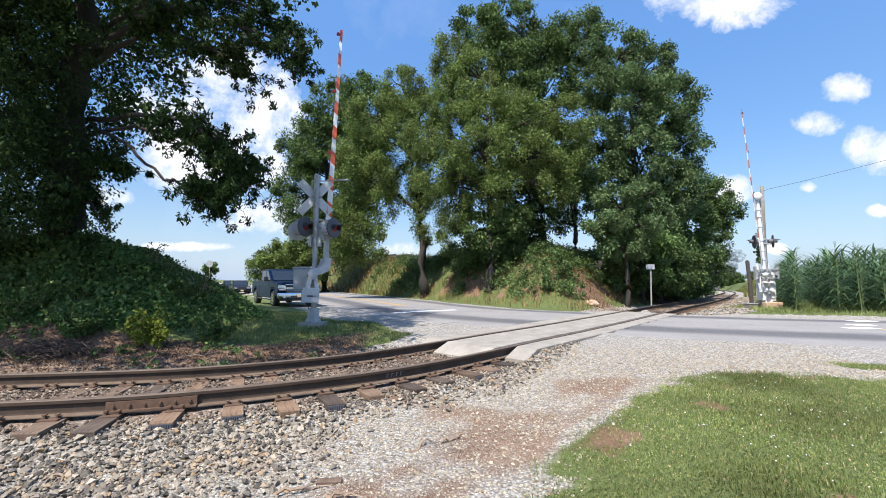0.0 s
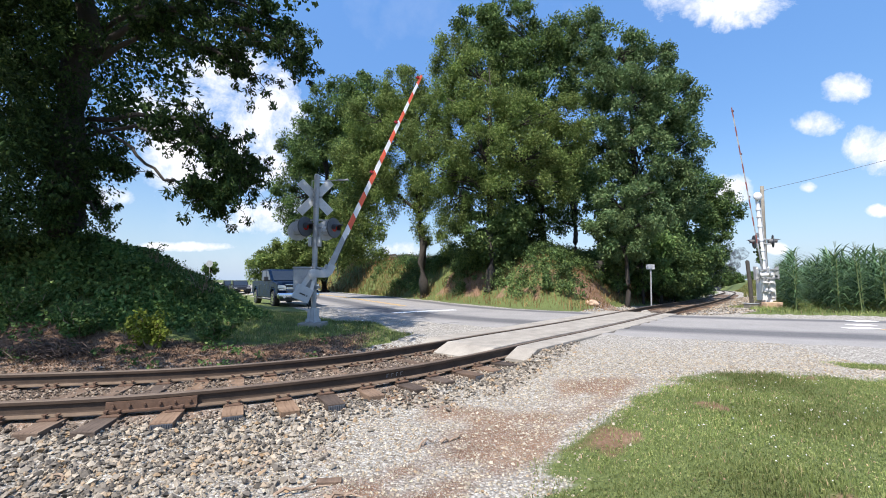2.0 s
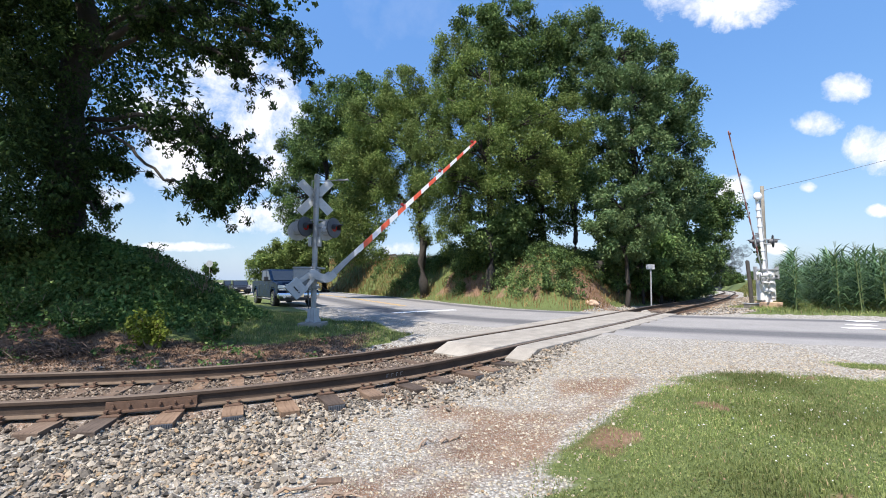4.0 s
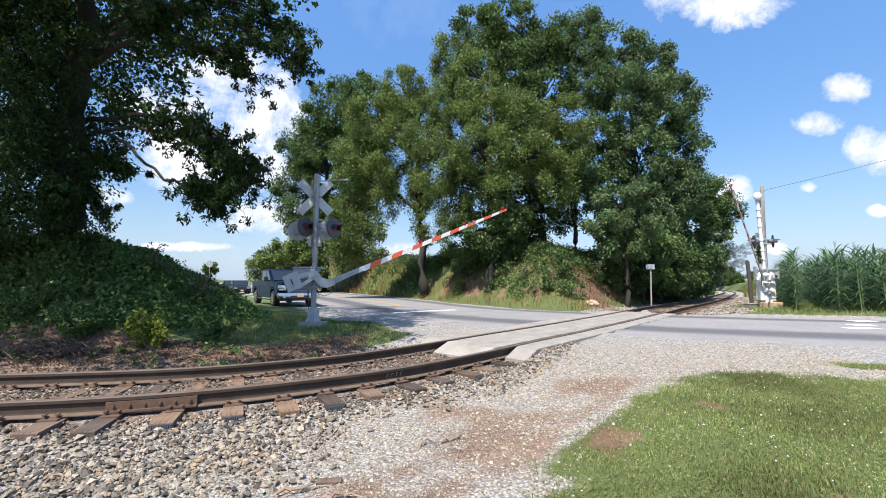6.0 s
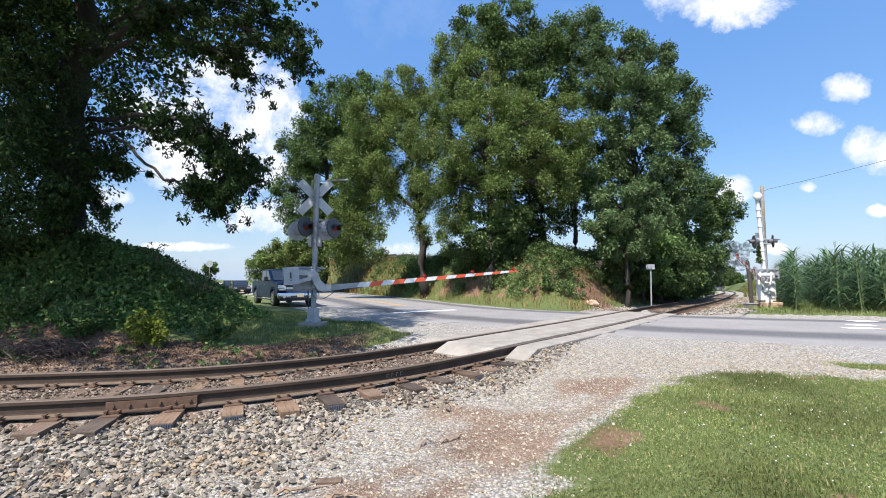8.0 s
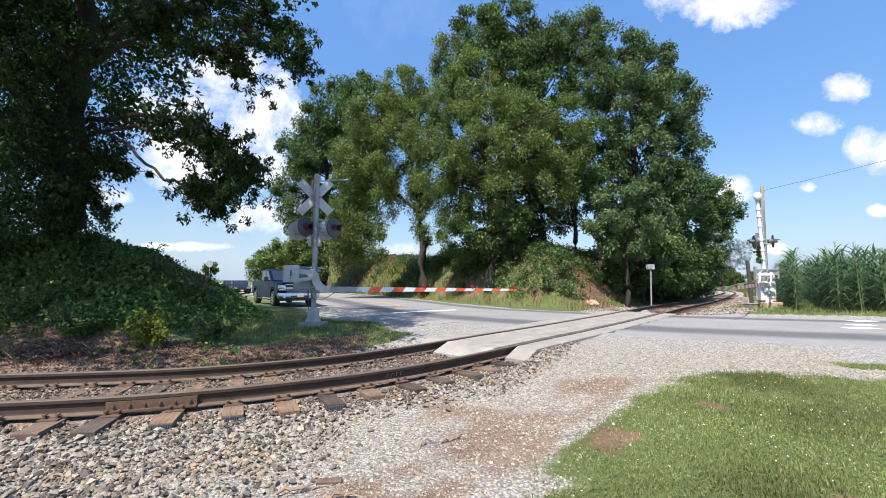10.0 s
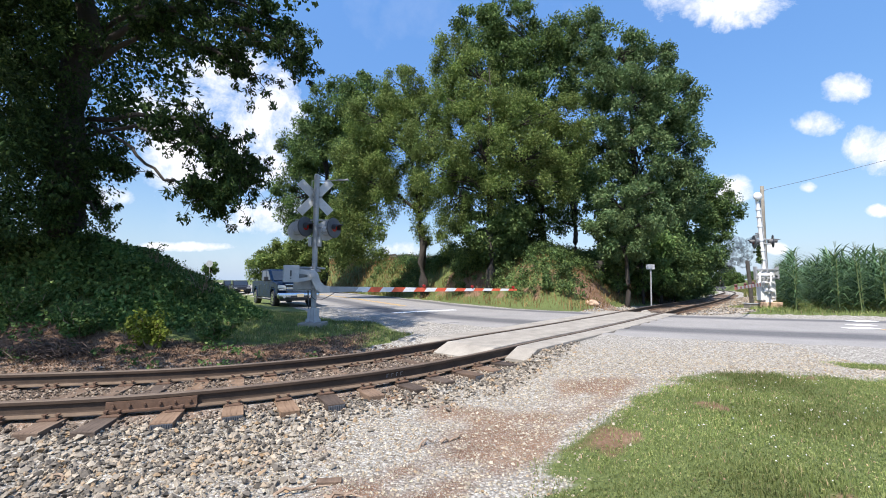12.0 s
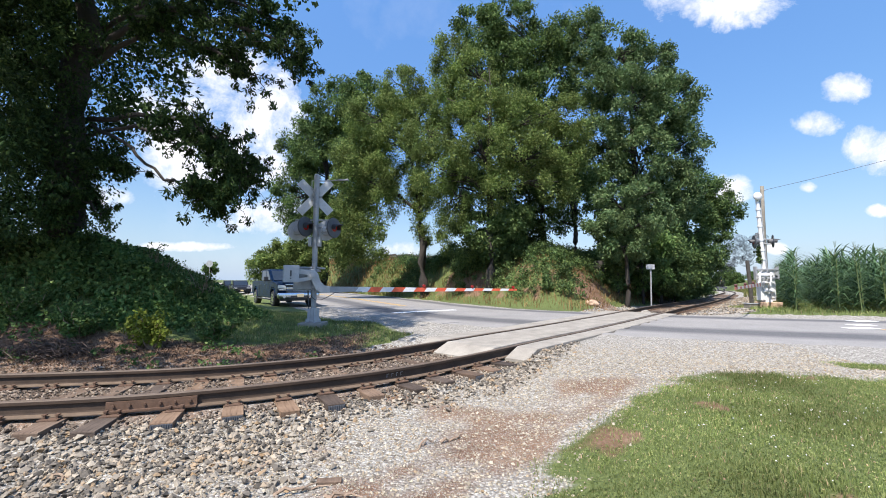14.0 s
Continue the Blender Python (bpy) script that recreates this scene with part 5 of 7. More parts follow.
def make_far_verge():
    def rise(x, y, h):
        return (h[4] > 2.2) * (h[5] > HALF_ROAD + 0.8) * (y < 60)
    # long grass, mostly dry, on the face of the rise
    p = scatter(90000, -22, 22, 17, 48, lambda x, y, h: rise(x, y, h) * ss(3.2 - h[0], 0, 0.5) * (1 - 0.5 * h[3]) * ss(fbm(x, y, 0.35, 3, 23), -0.9, 0.3))
    dry = fbm(p[:, 0], p[:, 1], 0.45, 3, 22) + 0.35 * rng.normal(size=len(p)) > -0.45 - 0.6 * ss(p[:, 0], -1, 2)
    blades(p[~dry], 0.26, 0.020, GRASS_LONG, "rise_grass", "long green grass on the face of the wooded rise", "grass", 0.9)
    blades(p[dry], 0.40, 0.022, LEAF_DRY, "dry_grass", "tall dry tan grass on the face of the wooded rise", "dry grass", 1.0)
    p = scatter(40000, -24, 3, 34, 85, lambda x, y, h: (h[4] > 3.0) * (h[5] > HALF_ROAD + 0.8) * (h[5] < 14))
    dry = fbm(p[:, 0], p[:, 1], 0.2, 3, 27) + 0.3 * rng.normal(size=len(p)) > 0.0
    blades(p[~dry], 0.55, 0.05, GRASS_LONG, "rise_grass", "long green grass on the bank along the road", "grass", 0.8)
    blades(p[dry], 0.65, 0.05, LEAF_DRY, "dry_grass", "tall dry tan grass on the bank along the road", "dry grass", 0.9)
    # creepers and brush
    p = scatter(30000, -16, 30, 18, 44, lambda x, y, h: rise(x, y, h) * ss(fbm(x, y, 0.45, 3, 25) + (1.1 * ss(x, -1, 2) - 0.28 * ss(x, 2.5, 4) * ss(9 - x, 0, 1)) * ss(h[0], 0.15, 0.6), 0.0, 0.6) * 0.5 * (1 - h[3]) * (1 - ss(x, 6.4, 7.4) * ss(-y, -25, -23.5) * ss(0.9 - h[0], 0, 0.5)) * ss(h[0], 0.05, 0.35))
    c = p + np.stack([np.zeros(len(p)), np.zeros(len(p)), rng.uniform(0.1, 0.85, len(p))], 1)
    q, o = clump_points(c, rng.uniform(0.2, 0.46, len(c)), 44, 1.0)
    v, f = small_leaves(q, 0.13, o * 0.5, 0.3)
    tagged(arrays("brush", v, f, LEAF_BROAD), "dark leafy brush and creepers under the trees", "brush", kind="stuff")
    # grass by the far track, the corn and the second signal
    p = scatter(90000, 7, 34, 13, 42, lambda x, y, h: (h[1] > 0.4) * (h[5] > HALF_ROAD + 0.35) * (h[4] < 3) * (np.abs(h[4]) > 2.2))
    blades(p, 0.12, 0.016, GRASS, "trackside_grass", "green grass strip between the track and the corn", "grass", 0.8)


    p = scatter(60000, 30, 90, 40, 112, lambda x, y, h: (h[5] > HALF_ROAD + 1) * (h[4] < -1.9) * (h[4] > -10) * 0.9)
    blades(p, 0.42, 0.05, GRASS_LONG, "cutting_grass", "long green grass on the bank of the far track", "grass", 0.7)


make_far_verge()


def corn_arrays(seed):
    """One maize plant: its stalk, and its arching leaves one by one."""
    r = random.Random(seed)
    H = r.uniform(2.0, 2.4)
    out = []
    n = 19
    for k in range(n):
        z = 0.15 + (H - 0.35) * k / (n - 1)
        a = k * math.pi + r.uniform(-0.7, 0.7) + seed
        L = r.uniform(0.62, 0.95) * (1 - 0.35 * abs(k / n - 0.45))
        rise_a = r.uniform(0.9, 1.25) if k > n - 4 else r.uniform(0.55, 1.0)
        pts = []
        for i in range(6):
            t = i / 5
            hor = L * (t * math.cos(rise_a) + 0.42 * t * t)
            ver = L * (t * math.sin(rise_a) - (0.80 if k < n - 4 else 0.35) * t * t)
            w = 0.062 * (1 - t) ** 0.6 * (0.55 + 1.2 * min(t * 2, 0.5)) / 2
            c, s = math.cos(a), math.sin(a)
            pts.append(((c * hor - s * w, s * hor + c * w, z + ver + w * 0.4), (c * hor + s * w, s * hor - c * w, z + ver + w * 0.4)))
        v = [p for q in pts for p in q]
        out.append((v, [(2 * i, 2 * i + 1, 2 * i + 3, 2 * i + 2) for i in range(5)]))
    return H, out


def make_corn():
    kinds = []
    for sd in range(3):
        H, lv = corn_arrays(sd)
        bm = bmesh.new()
        tube(bm, [(0, 0, -0.1), (0.01, 0, H * 0.4), (0, 0.01, H * 0.8), (0.01, 0, H)], [0.019, 0.016, 0.010, 0.005], 6)
        for k in range(5):
            rod(bm, (0, 0, H - 0.05), (0.05 * math.cos(k * 1.3), 0.05 * math.sin(k * 1.3), H + 0.22), 0.004, 0.003, 4)
        st = bpy.data.meshes.new("stalk")
        bm.to_mesh(st)
        bm.free()
        st.materials.append(CORN_STALK)
        ls = []
        for v, f in lv:
            me = bpy.data.meshes.new("corn_leaf")
            me.from_pydata(v, [], f)
            me.materials.append(CORN_LEAF)
            me.polygons.foreach_set("use_smooth", [True] * len(me.polygons))
            ls.append(me)
        kinds.append((H, st, ls, lv))
    rnd = random.Random(3)
    # rows run away beside the track; the front edge follows the road
    front, back = [], []
    for r in range(46):
        for k in range(85):
            x = 14.2 + 0.76 * r
            y = 16.0 + 0.24 * k - 0.20 * max(0.0, x - 14.5) + (0.9 if r == 0 else 0.0)
            x += 0.76 * 0.24 * k + rnd.uniform(-0.06, 0.06)
            y += rnd.uniform(-0.07, 0.07)
            if x / y > 1.22 and k > 12:
                continue
            (front if k < 3 and r < 12 else back).append((x, y))
    z = ground_z([p[0] for p in front], [p[1] for p in front])
    for (x, y), zz in zip(front, z):
        H, st, ls, _ = rnd.choice(kinds)
        c = holder("corn_plant", pose(x, y, float(zz), rnd.uniform(-3, 3), rnd.uniform(-3, 3), rnd.uniform(0, 360)), "tall green maize plant with arching leaves at the field's edge", "corn", "corn plants along the field's edge")
        c.scale = (1, 1, rnd.uniform(0.92, 1.08))
        s = new("stalk", st)
        s.parent = c
        for me in ls:
            l = new("corn_leaf", me)
            l.parent = c
    V, F, n0 = [], [], 0
    z = ground_z([p[0] for p in back], [p[1] for p in back])
    packs = []
    for H, st, ls, lv in kinds:
        v = np.concatenate([np.array(a) for a, b in lv])
        f, o = [], 0
        for a, b in lv:
            f.append(np.array(b) + o)
            o += len(a)
        packs.append((v, np.concatenate(f)))
    for (x, y), zz in zip(back, z):
        v, f = packs[rnd.randint(0, 2)]
        a, s = rnd.uniform(0, math.tau), rnd.uniform(0.95, 1.12)
        w = np.stack([v[:, 0] * math.cos(a) - v[:, 1] * math.sin(a) + x, v[:, 0] * math.sin(a) + v[:, 1] * math.cos(a) + y, v[:, 2] * s + zz], 1)
        V.append(w)
        F.append(f + n0)
        n0 += len(v)
    ob = arrays("corn_field", np.concatenate(V), np.concatenate(F), CORN_LEAF, smooth=True)
    tagged(ob, "dense field of tall green maize", "corn field", kind="stuff")


make_corn()


# ---------------------------------------------------------------- crossing signals
def gate_arm(name, m, group, weight_mat, label, reach=7.5, lamp_mat=None, sheets=None):
    """A boom that turns about its own origin; it points along x, hung 0.4 m below the pivot."""
    g = holder(name, m, label, "crossing gate", group)
    bm = bmesh.new()
    prism(bm, [(-0.13, 0.10), (0.05, 0.14), (0.16, 0.04), (0.22, -0.16), (0.34, -0.28), (0.50, -0.31), (0.50, -0.49), (0.26, -0.49), (0.12, -0.42), (0.04, -0.26), (-0.02, -0.12), (-0.13, -0.08)], 0.07, pose(0, -0.10, 0), bevel=0.012)
    prism(bm, [(-0.13, 0.10), (0.05, 0.14), (0.16, 0.04), (0.22, -0.16), (0.34, -0.28), (0.50, -0.31), (0.50, -0.49), (0.26, -0.49), (0.12, -0.42), (0.04, -0.26), (-0.02, -0.12), (-0.13, -0.08)], 0.05, pose(0, 0.30, 0), bevel=0.012)
    part("arm_casting", bm, weight_mat, g, "cast arm bracket")
    bm = bmesh.new()
    rod(bm, (0, -0.17, 0), (0, 0.36, 0), 0.085, seg=20)
    rod(bm, (0, -0.19, 0), (0, -0.14, 0), 0.055, seg=16)
    part("pivot_hub", bm, weight_mat, g)
    bm = bmesh.new()
    prism(bm, [(-0.02, 0.12), (-0.36, 0.16), (-0.36, 0.03), (-0.02, -0.02)], 0.05, pose(0, -0.10, 0), bevel=0.008)
    prism(bm, [(-0.02, -0.04), (-0.36, -0.10), (-0.36, -0.20), (-0.02, -0.14)], 0.05, pose(0, -0.10, 0), bevel=0.008)
    part("weight_lever", bm, weight_mat, g)
    bm = bmesh.new()
    box(bm, (0.40, 0.10, 0.46), pose(-0.56, -0.14, 0.02), 0.012)
    w = part("counterweight", bm, weight_mat, g, "flat steel counterweight plate")
    bm = bmesh.new()
    box(bm, (0.035, 0.012, 0.16), pose(-0.58, -0.195, 0.03))
    box(bm, (0.035, 0.012, 0.03), pose(-0.58, -0.195, -0.10))
    part("slot", bm, BLACK_METAL, w)
    # the boom: bare near the root, then slanted red and white sheets
    z0, u0, u1 = -0.40, 0.44, reach
    n_red = 16

    def half(u):
        return 0.085 - 0.050 * (u - u0) / (u1 - u0)

    def slab(a, b, slant_a, slant_b, mat, nm):
        bm = bmesh.new()
        ha, hb = half(a), half(b)
        prism(bm, [(a - slant_a * ha, z0 - ha), (b - slant_b * hb, z0 - hb), (b + slant_b * hb, z0 + hb), (a + slant_a * ha, z0 + ha)], 0.034, pose(0, 0.08, 0))
        part(nm, bm, mat, g)
    slab(u0, 1.35, 0, 0.8, GALV, "boom_root")
    edges = np.linspace(1.35, u1, n_red + 1)
    for k in range(n_red):
        last = k == n_red - 1
        slab(edges[k], edges[k + 1], 0.8, 0 if last else 0.8, (sheets or (WHITE_TAPE, RED_TAPE))[k % 2], "boom_sheet")
    for u in (u1 - 0.16, u1 - 2.0, u1 - 3.9):
        bm = bmesh.new()
        rod(bm, (u, 0.04, z0 + half(u) + 0.06), (u, 0.12, z0 + half(u) + 0.06), 0.042, seg=14)
        box(bm, (0.05, 0.05, 0.05), pose(u, 0.08, z0 + half(u) + 0.015))
        part("boom_lamp", bm, lamp_mat or RED_LENS, g, "small dull boom lamp" if lamp_mat else "small red boom lamp")
    bm = bmesh.new()
    pts = [(0.02, 0.04, -0.42), (0.02, 0.02, -0.58), (0.12, 0.0, -0.68), (0.30, 0.0, -0.69), (0.50, 0.02, -0.60), (0.68, 0.05, -0.49), (0.95, 0.06, -0.475), (1.5, 0.06, -0.465)]
    tube(bm, pts, [0.009] * len(pts), 6)
    part("cable", bm, BLACK_METAL, g, "black cable loop")
    return g


def lamp_unit(parent, x, y, z, face, hood_mat, back_mat, r=0.285):
    """A flashing-light unit: disc, hood, lens and rear housing. face: degrees of the way it looks."""
    m = pose(x, y, z, 0, 0, face)
    bm = bmesh.new()
    rod(bm, m @ Vector((0, 0, 0)), m @ Vector((0.025, 0, 0)), r, r * 0.97, 28)
    u = part("light_disc", bm, hood_mat, parent, "round dark light background")
    bm = bmesh.new()
    rod(bm, m @ Vector((-0.012, 0, 0)), m @ Vector((-0.004, 0, 0)), r * 0.99, r * 0.99, 28)
    rod(bm, m @ Vector((-0.17, 0, 0)), m @ Vector((-0.01, 0, 0)), 0.115, 0.135, 20)
    rod(bm, m @ Vector((-0.20, 0, 0)), m @ Vector((-0.16, 0, 0)), 0.06, 0.11, 16)
    part("rear_housing", bm, back_mat, u, "grey rear housing")
    bm = bmesh.new()
    rod(bm, m @ Vector((0.025, 0, 0)), m @ Vector((0.05, 0, 0)), 0.105, 0.085, 20)
    part("lens", bm, RED_LENS, u, "unlit red lens")
    bm = bmesh.new()
    n = 12
    rings = []
    for rr in (0.125, 0.118):
        a0 = []
        for i in range(n + 1):
            a = math.pi * (-0.12 + 1.24 * i / n)
            reach = 0.30 - 0.16 * abs(math.cos(a))
            a0.append((bm.verts.new(m @ Vector((0.02, rr * math.cos(a), rr * math.sin(a)))), bm.verts.new(m @ Vector((0.02 + reach, rr * 0.92 * math.cos(a), rr * 0.92 * math.sin(a) - 0.03)))))
        rings.append(a0)
    for i in range(n):
        bm.faces.new((rings[0][i][0], rings[0][i + 1][0], rings[0][i + 1][1], rings[0][i][1]))
        bm.faces.new((rings[1][i][0], rings[1][i][1], rings[1][i + 1][1], rings[1][i + 1][0]))
        bm.faces.new((rings[0][i][1], rings[0][i + 1][1], rings[1][i + 1][1], rings[1][i][1]))
    part("hood", bm, BLACK_METAL, u, "black visor")
    return u


def make_signal_one():
    x0, y0 = -3.63, 11.80
    z0 = float(ground_z(x0, y0)[0])
    s = holder("crossing_signal", pose(x0, y0, z0), "grey crossing signal mast with a crossbuck, flashers and gate mechanism", "crossing signal")
    top = 4.28 - z0
    bm = bmesh.new()
    box(bm, (0.66, 0.66, 0.40), pose(0, 0, -0.09), 0.03)
    part("footing", bm, CONCRETE, s, "low concrete footing")
    bm = bmesh.new()
    rod(bm, (0, 0, 0.06), (0, 0, 0.10), 0.24, 0.22, 8)
    rod(bm, (0, 0, 0.10), (0, 0, 0.50), 0.115, 0.10, 16)
    for k in range(4):
        a = math.tau * k / 4 + 0.5
        c, d = math.cos(a), math.sin(a)
        prism(bm, [(0.08, 0.08), (0.235, 0.08), (0.20, 0.14), (0.16, 0.24), (0.155, 0.47), (0.08, 0.50)], 0.045, pose(0, 0, 0, 0, 0, math.degrees(a)), bevel=0.006)
        rod(bm, (0.19 * c, 0.19 * d, 0.09), (0.19 * c, 0.19 * d, 0.19), 0.022, seg=6)
    part("mast_base", bm, ALU_PAINT, s, "cast split base")
    bm = bmesh.new()
    rod(bm, (0, 0, 0.1), (0.02, 0, top), 0.074, 0.074, 20)
    rod(bm, (0.02, 0, top), (0.02, 0, top + 0.05), 0.080, 0.045, 20)
    for z in (2.55, 2.85, 3.40, 3.78):
        rod(bm, (0.015, 0, z - 0.03), (0.015, 0, z + 0.03), 0.088, seg=20)
    part("mast", bm, GALV, s, "galvanised steel tube")
    # crossbuck, seen from behind
    for ang in (46, -46):
        bm = bmesh.new()
        box(bm, (1.26, 0.012, 0.235), pose(-0.05, 0.105, 3.66, 0, ang, 4), 0.002)
        part("crossbuck_blade", bm, CROSSBUCK_BACK, s, "bare metal back of a crossbuck blade")
    bm = bmesh.new()
    rod(bm, (0.02, -0.09, 3.66), (0.02, 0.11, 3.66), 0.02)
    box(bm, (0.26, 0.03, 0.05), pose(0.02, 0.09, 3.66), 0.004)
    part("sign_bracket", bm, GALV, s)
    # top bracket with its small lamp
    bm = bmesh.new()
    rod(bm, (0.02, 0, 4.10), (0.92, -0.05, 4.13), 0.016)
    box(bm, (0.30, 0.09, 0.045), pose(0.78, -0.04, 4.13, 0, -2, -3), 0.008)
    rod(bm, (-0.12, 0.0, 3.88), (-0.12, 0.0, 4.12), 0.014)
    rod(bm, (-0.12, 0.0, 4.12), (0.02, 0.0, 4.12), 0.014)
    rod(bm, (-0.12, 0.0, 3.88), (0.02, 0.0, 3.88), 0.014)
    part("top_bracket", bm, GALV, s, "thin top bracket with a slim lamp")
    bm = bmesh.new()
    rod(bm, (-0.58, 0.03, 2.98), (0.58, 0.03, 2.98), 0.022)
    rod(bm, (-0.55, 0.03, 2.80), (0.55, 0.03, 2.80), 0.030)
    for x in (-0.46, 0.30, -0.22, 0.56):
        rod(bm, (x, 0.03, 2.98), (x, 0.03, 2.74), 0.018)
    part("light_crossarm", bm, GALV, s)
    lamp_unit(s, -0.54, 0.14, 2.69, 100, DARK_GREY, ALU_PAINT)
    lamp_unit(s, 0.26, 0.14, 2.69, 100, DARK_GREY, ALU_PAINT)
    lamp_unit(s, -0.24, -0.12, 2.78, -26, DARK_GREY, DARK_GREY, 0.285)
    lamp_unit(s, 0.56, -0.12, 2.74, -26, DARK_GREY, DARK_GREY, 0.285)
    for x in (-0.13, 0.13):
        bm = bmesh.new()
        box(bm, (0.09, 0.13, 0.27), pose(x, 0, 2.36), 0.015)
        part("junction_box", bm, ALU_PAINT, s, "small pale junction box")
    # gate mechanism, fixed to the mast
    bm = bmesh.new()
    box(bm, (0.52, 0.36, 0.62), pose(-0.30, 0.10, 1.30), 0.02)
    box(bm, (0.50, 0.03, 0.56), pose(-0.30, -0.095, 1.30), 0.008)
    box(bm, (0.56, 0.42, 0.05), pose(-0.30, 0.10, 1.63), 0.012)
    body = part("mechanism_case", bm, GALV, s, "grey gate mechanism case")
    bm = bmesh.new()
    for z in (1.14, 1.30, 1.46):
        rod(bm, (-0.575, 0.02, z), (-0.545, 0.02, z), 0.03, seg=10)
    box(bm, (0.02, 0.02, 0.30), pose(-0.575, 0.14, 1.3), 0.003)
    part("latch", bm, DARK_GREY, body)
    for z in (1.08, 1.55):
        bm = bmesh.new()
        box(bm, (0.30, 0.24, 0.07), pose(0.0, 0.02, z), 0.01)
        part("mast_clamp", bm, GALV, s)
    bm = bmesh.new()
    box(bm, (0.26, 0.05, 0.05), pose(0.18, 0.0, 1.62, 0, 8), 0.01)
    part("stop_bracket", bm, GALV, s)
    rod(bm2 := bmesh.new(), (-0.18, 0.05, 1.0), (-0.14, 0.05, 0.45), 0.018)
    part("conduit", bm2, DARK_GREY, s)
    return s


def make_signal_two():
    x0, y0 = 14.98, 19.45
    z0 = float(ground_z(x0, y0)[0])
    s = holder("crossing_signal", pose(x0, y0, z0), "white-painted crossing signal mast with a bell, flashers and gate mechanism", "crossing signal")
    bm = bmesh.new()
    box(bm, (0.74, 0.74, 0.46), pose(0.06, 0, 0.0), 0.03)
    part("footing", bm, ROCK, s, "tan concrete footing")
    bm = bmesh.new()
    rod(bm, (0, 0, 0.15), (0, 0, 0.21), 0.26, 0.24, 8)
    rod(bm, (0, 0, 0.2), (0, 0, 0.6), 0.13, 0.11, 14)
    for k in range(4):
        prism(bm, [(0.09, 0.18), (0.25, 0.18), (0.18, 0.32), (0.17, 0.58), (0.09, 0.60)], 0.05, pose(0, 0, 0, 0, 0, 45 + 90 * k), bevel=0.006)
    part("mast_base", bm, WHITE_METAL, s, "white cast base")
    top = 5.15 - z0
    bm = bmesh.new()
    rod(bm, (0, 0, 0.2), (-0.20, 0, top), 0.085, 0.075, 18)
    for z in (1.6, 2.2, 2.62, 3.1, 3.75, 4.2, 4.55):
        rod(bm, (-0.04 * z, 0, z - 0.04), (-0.04 * z, 0, z + 0.04), 0.105, seg=18)
    part("mast", bm, WHITE_METAL, s, "white steel mast")
    bm = bmesh.new()
    ball(bm, (-0.24, -0.10, top + 0.06), 0.20, 20, (1, 0.55, 1))
    rod(bm, (-0.24, -0.2, top + 0.06), (-0.24, 0.05, top + 0.06), 0.06)
    part("bell", bm, WHITE_METAL, s, "white crossing bell")
    # ladder-like conduit pair beside the mast
    bm = bmesh.new()
    rod(bm, (0.17, 0.05, 0.5), (-0.03, 0.05, top - 0.1), 0.030)
    for z in np.arange(0.8, 4.6, 0.42):
        rod(bm, (-0.04 * z, 0, z), (0.19 - 0.043 * z, 0.05, z), 0.016)
    part("conduit", bm, GALV, s, "conduit strapped to the mast")
    bm = bmesh.new()
    rod(bm, (-0.42, 0, 3.12), (0.42, 0, 3.12), 0.035)
    rod(bm, (-0.40, 0, 2.92), (0.40, 0, 2.92), 0.03)
    part("light_crossarm", bm, GALV, s)
    lamp_unit(s, -0.44, 0.0, 3.02, 160, DARK_GREY, DARK_GREY, 0.30)
    lamp_unit(s, 0.42, 0.0, 3.04, -30, DARK_GREY, DARK_GREY, 0.30)
    bm = bmesh.new()
    for z in (3.22, 3.30, 3.38):
        rod(bm, (-0.26, 0.05, z), (-0.26, 0.05, z + 0.06), 0.075, 0.055, 14)
    part("beacon", bm, DARK_GREY, s, "small stacked beacon")
    # the mechanism and its tall relay case
    bm = bmesh.new()
    box(bm, (0.28, 0.40, 1.45), pose(0.24, 0.14, 1.0), 0.02)
    box(bm, (0.24, 0.03, 1.20), pose(0.24, -0.08, 1.0), 0.006)
    rc = part("relay_case", bm, WHITE_METAL, s, "tall pale relay case")
    bm = bmesh.new()
    for z in (0.5, 1.4):
        rod(bm, (0.06, -0.12, z), (0.06, -0.12, z + 0.12), 0.02)
    box(bm, (0.03, 0.03, 0.10), pose(0.32, -0.125, 1.0))
    part("hinge", bm, GALV, rc)
    bm = bmesh.new()
    box(bm, (0.22, 0.30, 1.25), pose(-0.22, 0.06, 0.92), 0.02)
    part("side_case", bm, WHITE_METAL, s, "narrow white side case")
    bm = bmesh.new()
    for u in (-0.50, 0.50):
        box(bm, (0.09, 0.16, 0.62), pose(u, -0.05, 1.55), 0.012)
    for z in (1.32, 1.72):
        box(bm, (1.04, 0.07, 0.08), pose(0, -0.12, z), 0.012)
    for u in (-0.36, -0.14, 0.12, 0.36):
        box(bm, (0.08, 0.12, 0.16), pose(u, -0.16, 1.50 + 0.1 * u), 0.012)
    part("gate_frame", bm, GALV, s, "pale steel gate mechanism frame with brackets")
    for z in (0.72, 1.12):
        bm = bmesh.new()
        box(bm, (0.5, 0.10, 0.06), pose(0.02, -0.16, z), 0.01)
        rod(bm, (-0.12, -0.2, z), (-0.12, -0.1, z), 0.05)
        rod(bm, (0.16, -0.2, z), (0.16, -0.1, z), 0.05)
        part("strap", bm, WHITE_METAL, s)
    # creeper on the mast
    c = np.stack([rng.normal(-0.20, 0.05, 60), rng.normal(0.06, 0.05, 60), rng.uniform(2.0, 2.9, 60)], 1)
    p, o = clump_points(c, np.full(60, 0.09), 14)
    v, f = leaves(p, 0.07, o)
